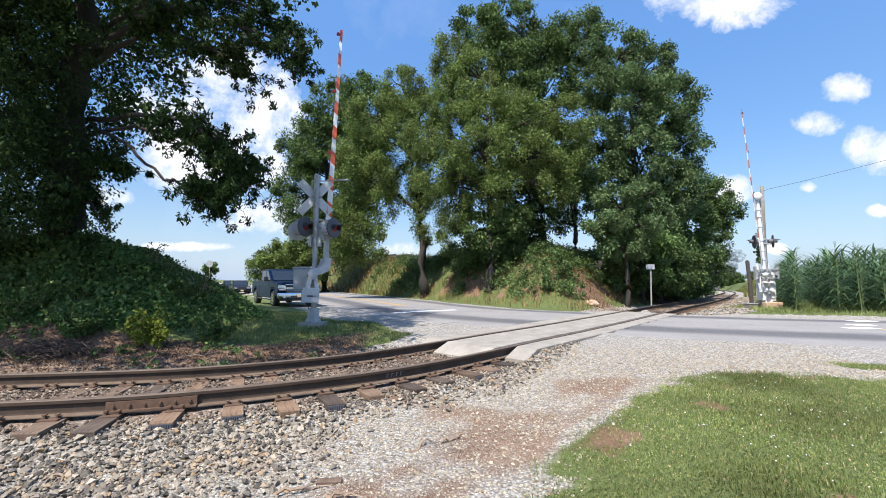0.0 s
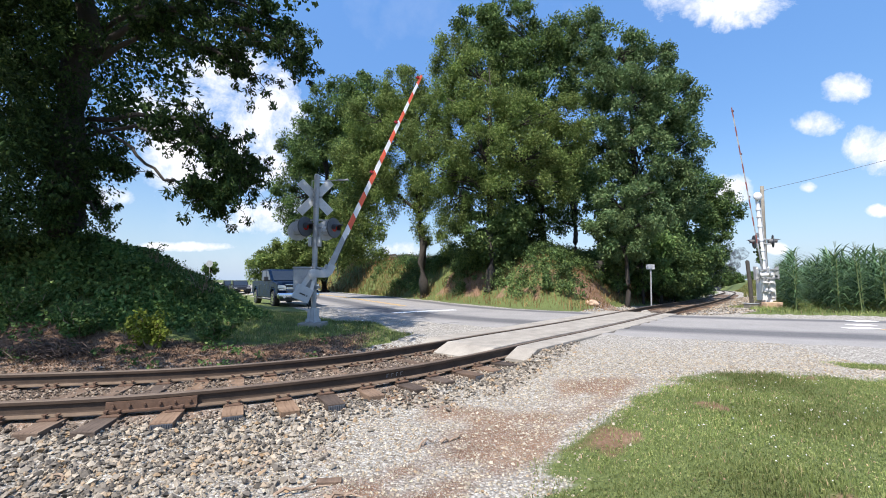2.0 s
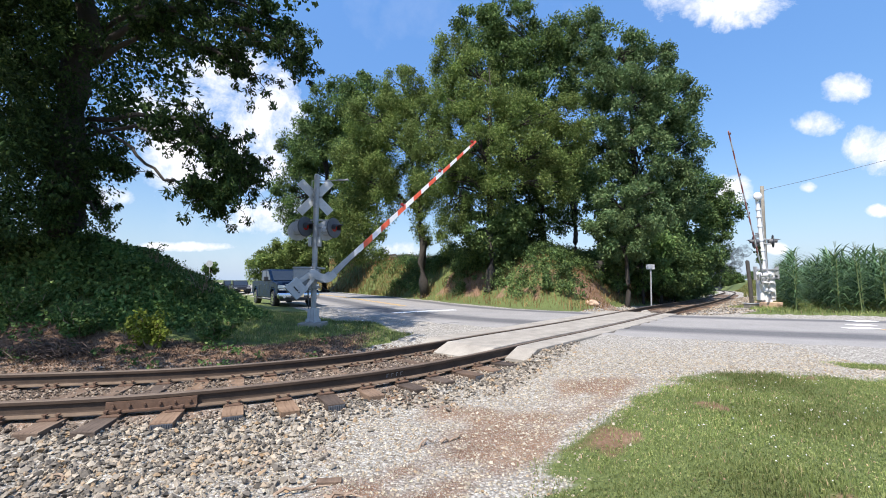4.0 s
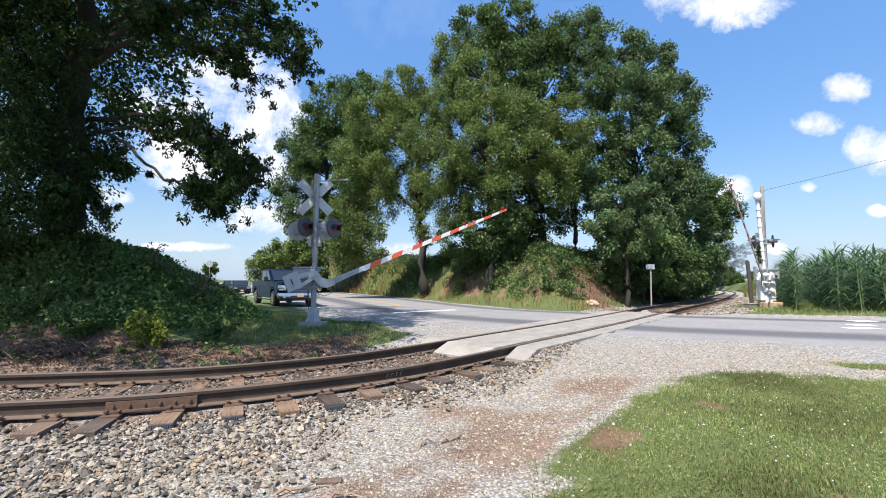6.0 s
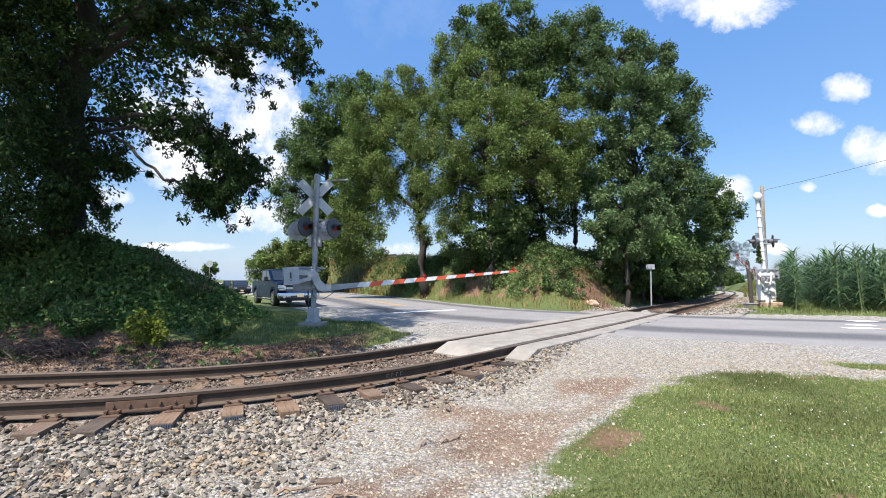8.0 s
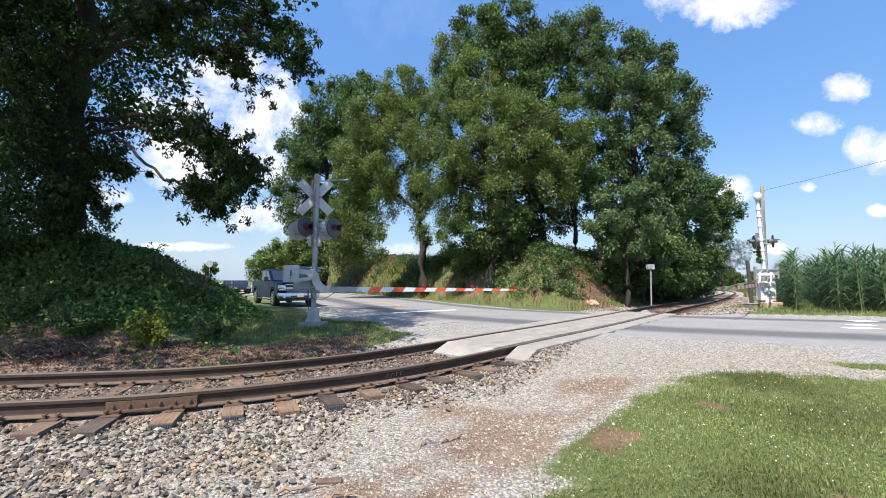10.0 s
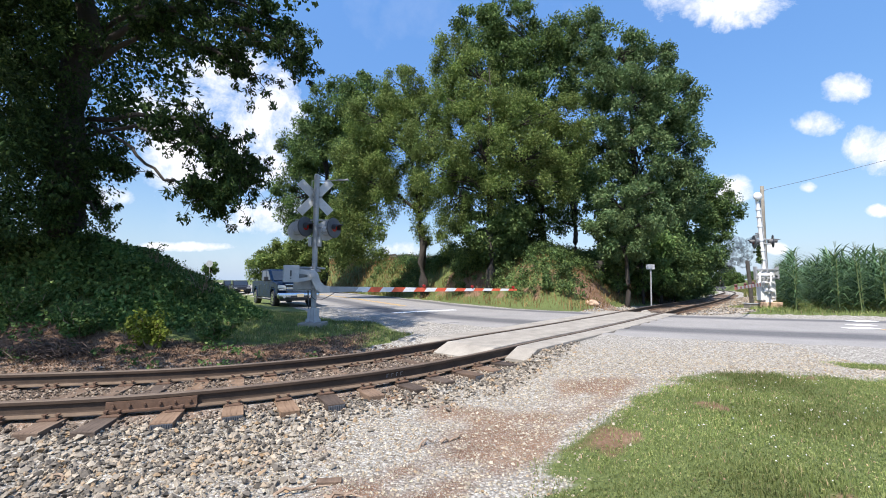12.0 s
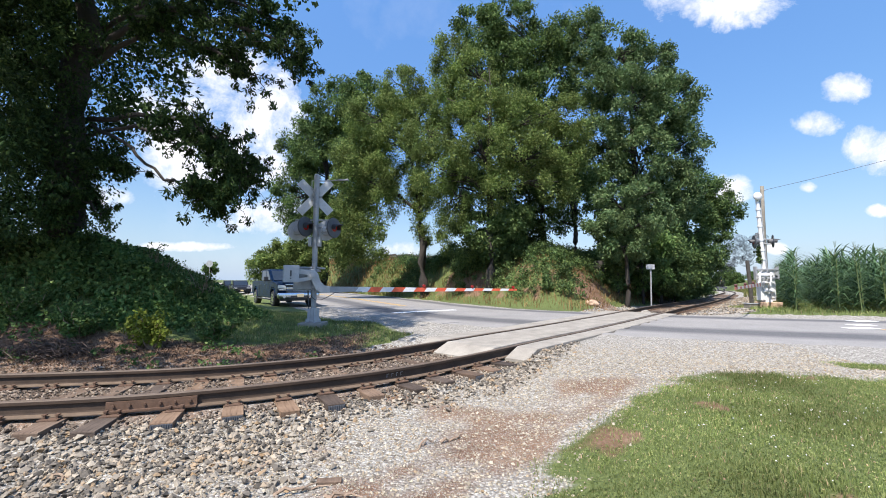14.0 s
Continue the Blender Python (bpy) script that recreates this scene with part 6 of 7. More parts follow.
    arrays("creeper", v, f, LEAF_BROAD, s, "green creeper climbing the mast")
    return s


make_signal_one()
make_signal_two()


def arm_pose(pivot, hinge_az, az, el):
    """A boom's pose: its tip seen from the pivot at az and el; the hinge stays across hinge_az."""
    d = Vector((math.cos(radians(el)) * math.cos(radians(az)), math.cos(radians(el)) * math.sin(radians(az)), math.sin(radians(el))))
    hinge = Vector((-math.sin(radians(hinge_az)), math.cos(radians(hinge_az)), 0))
    hinge = (hinge - d * hinge.dot(d)).normalized()
    d = Matrix.Rotation(radians(-3.06), 3, hinge) @ d
    up = d.cross(hinge)
    m = Matrix((d, hinge, up)).transposed().to_4x4()
    m.translation = pivot
    return m


PIVOT_ONE, PIVOT_TWO = Vector((-3.65, 11.60, 1.44)), Vector((14.51, 19.0, 1.53))
ARM_ONE = [(0.0, 43.4, 83.7), (0.5, 35.8, 81.8), (1.0, 31.8, 74.8), (1.5, 32.1, 68.8), (2.0, 31.1, 62.4), (2.5, 31.3, 56.7), (3.0, 32.0, 51.2), (5.5, 31.3, 24.1),
           (6.0, 31.5, 19.2), (6.5, 31.6, 14.4), (7.0, 31.6, 9.9), (7.5, 31.4, 5.5), (8.0, 31.2, 1.5), (8.4, 31.2, -1.6), (8.8, 31.2, -3.6), (9.3, 31.2, -3.8), (14.0, 31.2, -3.8)]
ARM_TWO = [(0.0, 195.0, 83.5), (0.5, 199.1, 82.5), (1.0, 208.4, 77.0), (1.5, 214.0, 70.5), (2.0, 218.5, 64.5), (2.5, 220.9, 59.4), (3.0, 221.9, 54.0), (5.5, 225.7, 27.8),
           (6.0, 225.9, 22.8), (6.5, 226.4, 17.6), (7.0, 226.9, 12.4), (7.5, 227.0, 8.3), (8.0, 227.2, 3.8), (8.5, 227.0, -0.4), (9.0, 226.7, -3.5), (9.5, 226.6, -3.8), (14.0, 226.6, -3.8)]
gate_one = gate_arm("gate_arm", arm_pose(PIVOT_ONE, 31.5, *ARM_ONE[0][1:]), "crossing gate arms", ALU_PAINT, "red-and-white striped crossing gate arm with a counterweight, coming down")
gate_two = gate_arm("gate_arm", arm_pose(PIVOT_TWO, 226, *ARM_TWO[0][1:]), "crossing gate arms", WHITE_METAL, "faded red-and-white crossing gate arm beside the corn, coming down", 7.65, DARK_RED, (FADED_WHITE, FADED_RED))


# ---------------------------------------------------------------- vehicles
def wheel(parent, x, y, r, w):
    bm = bmesh.new()
    rod(bm, (x, y - w / 2, r), (x, y + w / 2, r), r, seg=24)
    bmesh.ops.bevel(bm, geom=[e for e in bm.edges if e.calc_face_angle(0) > 1.0], offset=0.03, segments=2, affect="EDGES")
    t = part("tyre", bm, RUBBER, parent, "black rubber tyre")
    side = 1 if y > 0 else -1
    bm = bmesh.new()
    rod(bm, (x, y, r), (x, y + side * (w / 2 + 0.012), r), r * 0.66, r * 0.62, 20)
    part("rim", bm, CHROME, t, "bright alloy rim")
    bm = bmesh.new()
    for k in range(6):
        a = k * math.tau / 6
        box(bm, (r * 0.22, 0.015, r * 0.16), Matrix.Translation((x + math.cos(a) * r * 0.4, y + side * (w / 2 + 0.012), r + math.sin(a) * r * 0.4)) @ pose(0, 0, 0, 0, -math.degrees(a), 0))
    part("rim_opening", bm, BLACK_METAL, t)


def make_truck():
    ax, ay = -7.60, 21.3
    z = float(ground_z(ax, ay)[0])
    t = holder("pickup_truck", pose(ax, ay, z, 0, 0, -54), "dark blue crew-cab pickup truck with chrome grille on the gravel shoulder", "pickup truck")
    # x runs forward from the front axle
    W = 1.98
    bm = bmesh.new()
    prism(bm, [(0.90, 0.50), (0.94, 0.98), (0.88, 1.14), (0.70, 1.19), (-0.62, 1.25), (-4.62, 1.27), (-4.66, 0.62), (-4.2, 0.50), (-4.16, 0.60), (-4.06, 0.82), (-3.90, 0.93), (-3.5, 0.93), (-3.34, 0.82), (-3.24, 0.60), (-3.2, 0.42), (-0.52, 0.42),
               (-0.48, 0.60), (-0.38, 0.82), (-0.20, 0.93), (0.20, 0.93), (0.38, 0.82), (0.46, 0.60), (0.50, 0.50)], W, bevel=0.045)
    body = part("body", bm, TRUCK_BLUE, t, "glossy dark blue body")
    bm = bmesh.new()
    box(bm, (1.30, W - 0.52, 0.05), pose(0.10, 0, 1.225, 0, 2.6, 0), 0.02)
    part("hood", bm, TRUCK_BLUE, t, "raised dark blue hood")
    bm = bmesh.new()
    prism(bm, [(-0.56, 1.24), (-1.26, 1.84), (-1.48, 1.90), (-2.62, 1.89), (-2.78, 1.84), (-2.92, 1.25)], W - 0.20, bevel=0.06)
    cab = part("cab", bm, TRUCK_BLUE, t, "glossy dark blue crew cab")
    bm = bmesh.new()
    box(bm, (0.012, W - 0.40, 0.78), Matrix.Translation((-0.905, 0, 1.565)) @ pose(0, 0, 0, 0, -49.4, 0), 0.003)
    part("windscreen", bm, AUTO_GLASS, cab, "dark windscreen")
    for side in (-1, 1):
        for a, b, c, d in ((-0.86, -1.32, -1.66, -1.66), (-1.76, -1.76, -2.50, -2.66)):
            bm = bmesh.new()
            prism(bm, [(a, 1.29), (b, 1.79), (c, 1.81), (d, 1.29)], 0.014, pose(0, side * (W / 2 - 0.098), 0))
            part("side_window", bm, AUTO_GLASS, cab, "dark side window")
        # seams of the two doors and the bed, their handles and a sill step
        for u in (-0.66, -1.70, -2.80, -2.90):
            bm = bmesh.new()
            box(bm, (0.014, 0.006, 0.70 if u < -0.7 else 0.62), pose(u, side * (W / 2 + 0.001), 0.86))
            part("door_seam", bm, BLACK_METAL, body)
        for u in (-1.50, -2.58):
            bm = bmesh.new()
            box(bm, (0.20, 0.03, 0.035), pose(u, side * (W / 2 + 0.014), 1.10), 0.01)
            part("door_handle", bm, CHROME, body, "chrome door handle")
        bm = bmesh.new()
        box(bm, (2.5, 0.10, 0.06), pose(-1.86, side * (W / 2 - 0.02), 0.36), 0.02)
        part("side_step", bm, BLACK_METAL, t, "black side step")
        for u in (0.0, -3.70):
            bm = bmesh.new()
            for k in range(10):
                p0, p1 = math.pi * k / 10, math.pi * (k + 1) / 10
                rod(bm, (u + 0.485 * math.cos(p0), side * (W / 2 - 0.01), 0.44 + 0.485 * math.sin(p0)), (u + 0.485 * math.cos(p1), side * (W / 2 - 0.01), 0.44 + 0.485 * math.sin(p1)), 0.028, seg=8)
            part("wheel_arch", bm, TRUCK_BLUE, body)
        bm = bmesh.new()
        box(bm, (0.11, 0.22, 0.24), pose(-0.84, side * (W / 2 + 0.13), 1.38), 0.04)
        box(bm, (0.05, 0.16, 0.04), pose(-0.86, side * (W / 2 - 0.02), 1.31))
        part("wing_mirror", bm, BLACK_METAL, t, "black wing mirror")
        bm = bmesh.new()
        prism(bm, [(0.0, 0.90), (0.40, 0.93), (0.40, 1.10), (0.06, 1.05)] if side < 0 else [(0.40, 0.93), (0.0, 0.90), (0.06, 1.05), (0.40, 1.10)], 0.06, Matrix.Translation((0.935, side * 0.585, 0)) @ pose(0, 0, 0, 0, 0, 90 * side), bevel=0.01)
        hl = part("headlight", bm, LAMP_GLASS, t, "clear headlight")
        bm = bmesh.new()
        box(bm, (0.03, 0.34, 0.06), pose(0.955, side * (W / 2 - 0.20), 0.86), 0.01)
        part("running_light", bm, CHROME, hl)
        bm = bmesh.new()
        rod(bm, (1.06, side * 0.72, 0.52), (1.085, side * 0.72, 0.52), 0.06, seg=14)
        part("fog_light", bm, LAMP_GLASS, t, "round fog light")
        bm = bmesh.new()
        box(bm, (0.12, 0.05, 0.05), pose(1.06, side * 0.42, 0.40), 0.01)
        part("tow_hook", bm, BLACK_METAL, t)
    bm = bmesh.new()
    box(bm, (0.05, 1.22, 0.42), pose(0.925, 0, 0.90), 0.01)
    gr = part("grille", bm, BLACK_METAL, t, "black grille")
    for zz, h, w in ((1.095, 0.040, 1.30), (0.935, 0.070, 1.24), (0.80, 0.018, 1.14), (0.74, 0.018, 1.14), (0.86, 0.018, 1.14)):
        bm = bmesh.new()
        box(bm, (0.03, w, h), pose(0.958, 0, zz), 0.008)
        part("grille_bar", bm, CHROME, gr, "chrome bar")
    bm = bmesh.new()
    box(bm, (0.20, W + 0.02, 0.26), pose(0.96, 0, 0.575), 0.06)
    bp = part("front_bumper", bm, CHROME, t, "chrome front bumper", True)
    bm = bmesh.new()
    box(bm, (0.02, 0.80, 0.11), pose(1.058, 0, 0.52), 0.004)
    part("air_intake", bm, BLACK_METAL, bp)
    bm = bmesh.new()
    box(bm, (0.02, 0.31, 0.16), pose(1.074, 0.05, 0.58), 0.004)
    part("plate", bm, PLATE, bp, "blank pale yellowish plate")
    bm = bmesh.new()
    box(bm, (0.16, W - 0.2, 0.16), pose(0.90, 0, 0.40), 0.03)
    box(bm, (4.4, 0.9, 0.16), pose(-1.9, 0, 0.42), 0.02)
    for u in (0.0, -3.70):
        box(bm, (1.0, W - 0.24, 0.40), pose(u, 0, 0.70), 0.02)
    part("chassis", bm, BLACK_METAL, t, "black underside and wheel wells")
    bm = bmesh.new()
    box(bm, (1.60, W - 0.18, 0.03), pose(-3.78, 0, 1.275), 0.006)
    part("bed_cover", bm, BLACK_METAL, t, "flat black bed cover")
    for x in (0, -3.70):
        for y in (-0.86, 0.86):
            wheel(t, x, y, 0.40, 0.27)
    return t


def make_car(x, y, heading, label, length=4.5, tall=1.55):
    z = float(ground_z(x, y)[0])
    t = holder("car", pose(x, y, z, 0, 0, heading), label, "car", "cars parked along the shoulder")
    W = 1.82
    bm = bmesh.new()
    prism(bm, [(0.85, 0.30), (0.90, 0.66), (0.70, 0.84), (-0.35, 0.98), (-length + 1.0, 1.0), (-length + 0.9, 0.45), (-length + 1.1, 0.30), (-2.35, 0.28), (-2.40, 0.62), (-2.7, 0.72), (-3.0, 0.62), (-3.05, 0.28), (-0.36, 0.26), (-0.30, 0.56), (0, 0.70), (0.30, 0.56), (0.36, 0.28)], W, bevel=0.05)
    body = part("body", bm, CAR_GREY, t, "dark grey bodywork")
    bm = bmesh.new()
    prism(bm, [(-0.28, 0.96), (-1.05, tall - 0.05), (-1.35, tall), (-2.7, tall - 0.02), (-length + 1.15, 0.98)], W - 0.26, bevel=0.06)
    cab = part("cabin", bm, CAR_GREY, t)
    bm = bmesh.new()
    box(bm, (0.012, W - 0.44, 0.78), Matrix.Translation((-0.67, 0, 1.24)) @ pose(0, 0, 0, 0, -54, 0), 0.003)
    part("windscreen", bm, AUTO_GLASS, cab, "dark windscreen")
    for side in (-1, 1):
        bm = bmesh.new()
        prism(bm, [(-0.62, 1.02), (-1.12, tall - 0.10), (-2.6, tall - 0.10), (-2.95, 1.02)], 0.012, pose(0, side * (W / 2 - 0.126), 0))
        part("side_window", bm, AUTO_GLASS, cab, "dark side window")
        bm = bmesh.new()
        box(bm, (0.06, 0.40, 0.12), pose(0.84, side * (W / 2 - 0.25), 0.70), 0.02)
        part("headlight", bm, LAMP_GLASS, t, "clear headlight")
        bm = bmesh.new()
        box(bm, (0.09, 0.18, 0.13), pose(-0.62, side * (W / 2 + 0.09), 1.05), 0.03)
        part("wing_mirror", bm, CAR_GREY, t)
    bm = bmesh.new()
    box(bm, (0.05, 0.75, 0.18), pose(0.875, 0, 0.55), 0.02)
    part("grille", bm, BLACK_METAL, t, "black grille")
    bm = bmesh.new()
    box(bm, (0.02, 0.31, 0.14), pose(0.915, 0, 0.45), 0.004)
    part("plate", bm, PLATE, t, "blank pale plate")
    for xx in (0, -2.70):
        for yy in (-0.80, 0.80):
            wheel(t, xx, yy, 0.33, 0.22)


make_truck()
make_car(-22.2, 46.2, -58, "dark grey car parked behind the pickup on the shoulder")
make_car(-26.2, 52.0, -58, "dark car at the tail of the parked cars")


# ---------------------------------------------------------------- locomotive and smoke
def make_locomotive():
    """A steam locomotive; x runs forward from its pilot, z from the rail heads."""
    t = holder("steam_locomotive", Matrix(), "black steam locomotive with a lit headlamp, coming slowly towards the crossing", "locomotive")
    bm = bmesh.new()
    rod(bm, (-7.5, 0, 2.35), (-1.0, 0, 2.35), 0.86, 0.82, 28)
    part("boiler", bm, BLACK_METAL, t, "black boiler", True)
    bm = bmesh.new()
    rod(bm, (-1.0, 0, 2.35), (-0.86, 0, 2.35), 0.80, 0.74, 28)
    ball(bm, (-0.88, 0, 2.35), 0.5, 18, (0.25, 1, 1))
    part("smokebox_front", bm, BLACK_METAL, t, "black smokebox door", True)
    bm = bmesh.new()
    rod(bm, (-1.8, 0, 3.1), (-1.8, 0, 3.95), 0.26, 0.34, 18)
    part("chimney", bm, BLACK_METAL, t)
    for x in (-3.6, -5.4):
        bm = bmesh.new()
        ball(bm, (x, 0, 3.2), 0.42, 16, (1, 1, 1.1))
        part("dome", bm, BLACK_METAL, t, "", True)
    bm = bmesh.new()
    rod(bm, (-1.15, 0, 3.32), (-0.80, 0, 3.32), 0.24, seg=18)
    hl = part("headlamp", bm, BLACK_METAL, t)
    bm = bmesh.new()
    rod(bm, (-0.80, 0, 3.32), (-0.76, 0, 3.32), 0.17, seg=18)
    part("lamp_lens", bm, HEADLIGHT, hl, "bright lit lens")
    bm = bmesh.new()
    box(bm, (2.2, 2.9, 2.1), pose(-8.6, 0, 2.75), 0.05)
    box(bm, (2.5, 3.05, 0.12), pose(-8.6, 0, 3.86), 0.04)
    part("cab", bm, BLACK_METAL, t, "black cab")
    bm = bmesh.new()
    box(bm, (0.25, 2.75, 0.42), pose(0.0, 0, 1.0), 0.03)
    part("buffer_beam", bm, DARK_GREY, t)
    bm = bmesh.new()
    for k in range(11):
        y = -1.1 + 0.22 * k
        rod(bm, (0.1, y, 0.85), (0.85 - abs(y) * 0.45, y * 0.9, 0.16), 0.035, seg=6)
    box(bm, (0.2, 2.2, 0.10), pose(0.5, 0, 0.16), 0.02)
    part("pilot", bm, DARK_GREY, t, "slatted pilot")
    for side in (-1, 1):
        bm = bmesh.new()
        rod(bm, (-1.7, side * 1.15, 0.95), (-0.5, side * 1.15, 0.95), 0.36, seg=18)
        part("cylinder", bm, BLACK_METAL, t, "", True)
        bm = bmesh.new()
        box(bm, (6.4, 0.5, 0.08), pose(-4.2, side * 1.15, 1.75), 0.01)
        part("running_board", bm, DARK_GREY, t)
        for x, r in ((-1.1, 0.40), (-3.0, 0.72), (-4.6, 0.72), (-6.2, 0.72), (-7.8, 0.45)):
            bm = bmesh.new()
            rod(bm, (x, side * 0.70, r), (x, side * 0.83, r), r, seg=22)
            part("driving_wheel" if r > 0.5 else "truck_wheel", bm, BLACK_METAL, t)
    bm = bmesh.new()
    box(bm, (5.5, 2.8, 2.2), pose(-13.2, 0, 1.95), 0.06)
    part("tender", bm, BLACK_METAL, t, "black tender")
    return t


LOCO = make_locomotive()
S_LOCO = near_s(89, 134)


def loco_pose(s):
    x, y, z, a = on_track(s)
    return pose(x, y, z, 0, 0, a + 180)


def make_puff(k, r):
    """A billow of smoke: one lumpy, thin-walled ball."""
    bm = bmesh.new()
    bmesh.ops.create_icosphere(bm, subdivisions=3, radius=r)
    for v in bm.verts:
        d = v.co.normalized()
        v.co *= 1 + 0.34 * noise.noise(d * 1.6 + Vector((k, 0, 0))) + 0.16 * noise.noise(d * 4.0 + Vector((0, k, 0)))
    ob = part("smoke_puff", bm, SMOKE, None, "", True)
    return tagged(ob, "drifting billow of thin dark coal smoke", "smoke", "smoke puffs over the locomotive")


PUFFS = []
# places at the start and the end of the shot, and size
for k, (a, b, r) in enumerate((((93.0, 140, 10.0), (100.0, 141, 14.5), 3.4), ((95.5, 140, 8.2), (104.0, 142, 12.0), 3.0), ((94.0, 141, 6.0), (100.5, 142, 9.5), 3.0), ((97.0, 141, 5.0), (103.5, 142, 8.5), 2.8),
                               ((99.0, 142, 9.4), (108.0, 143, 15.5), 2.8), ((92.2, 142, 4.4), (97.5, 141, 7.4), 2.4), ((94.4, 146, 3.6), (92.6, 137, 6.0), 1.9), ((96.0, 149, 3.0), (90.6, 136, 4.4), 1.4), ((97.6, 150, 3.4), (94.8, 138, 5.6), 1.6), ((91.0, 142, 8.2), (97.0, 142, 12.0), 2.6))):
    for j in range(2):
        sh = [(-0.35 + 0.7 * j) * r * q for q in (math.cos(2.4 * k), 0.3, math.sin(2.4 * k))]
        PUFFS.append((make_puff(2 * k + j, r * (0.72 - 0.14 * j)), [p + q for p, q in zip(a, sh)], [p + q for p, q in zip(b, sh)]))


# ---------------------------------------------------------------- posts, poles and small things
def make_post_sign():
    x, y = 10.85, 21.9
    z = float(ground_z(x, y)[0])
    s = holder("trackside_sign", pose(x, y, z), "small pale sign plate on a thin metal post", "sign")
    bm = bmesh.new()
    box(bm, (0.06, 0.05, 2.5), pose(0, 0, 1.10, 0, 1, 0), 0.006)
    part("post", bm, GALV, s, "thin grey post")
    bm = bmesh.new()
    box(bm, (0.42, 0.02, 0.26), pose(-0.02, -0.04, 2.24, 0, 0, -8), 0.004)
    p = part("plate", bm, ALU_PAINT, s, "pale sign plate")
    bm = bmesh.new()
    box(bm, (0.34, 0.008, 0.05), pose(-0.02, -0.055, 2.28, 0, 0, -8))
    box(bm, (0.28, 0.008, 0.04), pose(-0.02, -0.055, 2.19, 0, 0, -8))
    part("lettering_bar", bm, GALV, p)


def make_round_sign():
    x, y = -25.1, 45.0
    z = float(ground_z(x, y)[0])
    s = holder("round_sign", pose(x, y, z), "round warning sign seen from its grey back by the far roadside", "sign")
    bm = bmesh.new()
    rod(bm, (0, 0, -0.2), (0, 0, 3.3 - z), 0.04, seg=10)
    part("post", bm, GALV, s)
    bm = bmesh.new()
    rod(bm, (0, -0.03, 3.05 - z), (0, -0.05, 3.05 - z), 0.36, seg=28)
    part("disc", bm, GALV, s, "grey back of the disc")


make_round_sign()


def make_poles():
    x, y = 18.5, 24.0
    z = float(ground_z(x, y)[0])
    s = holder("utility_pole", pose(x, y, z), "weathered grey wooden utility pole behind the signal", "utility pole")
    bm = bmesh.new()
    tube(bm, [(0, 0, -0.3), (0.0, 0, 2), (0.02, 0, 4.6), (0.06, 0, 6.75 - z)], [0.115, 0.11, 0.10, 0.09], 14)
    part("pole", bm, POLE_WOOD, s, "grey weathered wood", True)
    bm = bmesh.new()
    rod(bm, (0.06, 0, 6.5 - z), (0.22, -0.05, 6.52 - z), 0.03)
    part("wire_bracket", bm, GALV, s)
    w = new("overhead_wire", bpy.data.curves.new("overhead_wire", "CURVE"))
    w.data.dimensions, w.data.bevel_depth = "3D", 0.010
    sp = w.data.splines.new("POLY")
    sp.points.add(23)
    a, b = Vector((18.7, 23.9, 6.52)), Vector((31.0, 16.6, 10.0))
    for i in range(24):
        t = i / 23
        p = a.lerp(b, t) - Vector((0, 0, 1.0 * t * (1 - t)))
        sp.points[i].co = (*p, 1)
    w.data.materials.append(BLACK_METAL)
    tagged(w, "sagging black overhead wire from the pole", "wire")
    x, y = 17.6, 24.0
    z = float(ground_z(x, y)[0])
    s = new("wooden_post", bpy.data.meshes.new("wooden_post"))
    bm = bmesh.new()
    tube(bm, [(0, 0, -0.2), (-0.03, 0, 1.0), (-0.10, 0, 2.0), (-0.13, 0, 2.45), (-0.13, 0, 2.5)], [0.10, 0.10, 0.10, 0.10, 0.06], 12)
    bm.to_mesh(s.data)
    bm.free()
    s.data.materials.append(DARK_WOOD)
    s.matrix_basis = pose(x, y, z)
    tagged(s, "dark leaning wooden post beside the far track", "post")
    x, y = 14.35, 19.6
    z = float(ground_z(x, y)[0])
    b = holder("ground_box", pose(x, y, z, 0, 0, 6), "low grey cable box lying in the grass by the signal", "cable box")
    bm = bmesh.new()
    box(bm, (0.50, 0.34, 0.20), pose(0, 0, 0.08), 0.015)
    part("case", bm, POLE_WOOD, b)
    bm = bmesh.new()
    box(bm, (0.54, 0.38, 0.03), pose(0, 0, 0.19), 0.006)
    part("lid", bm, GALV, b, "grey lid")


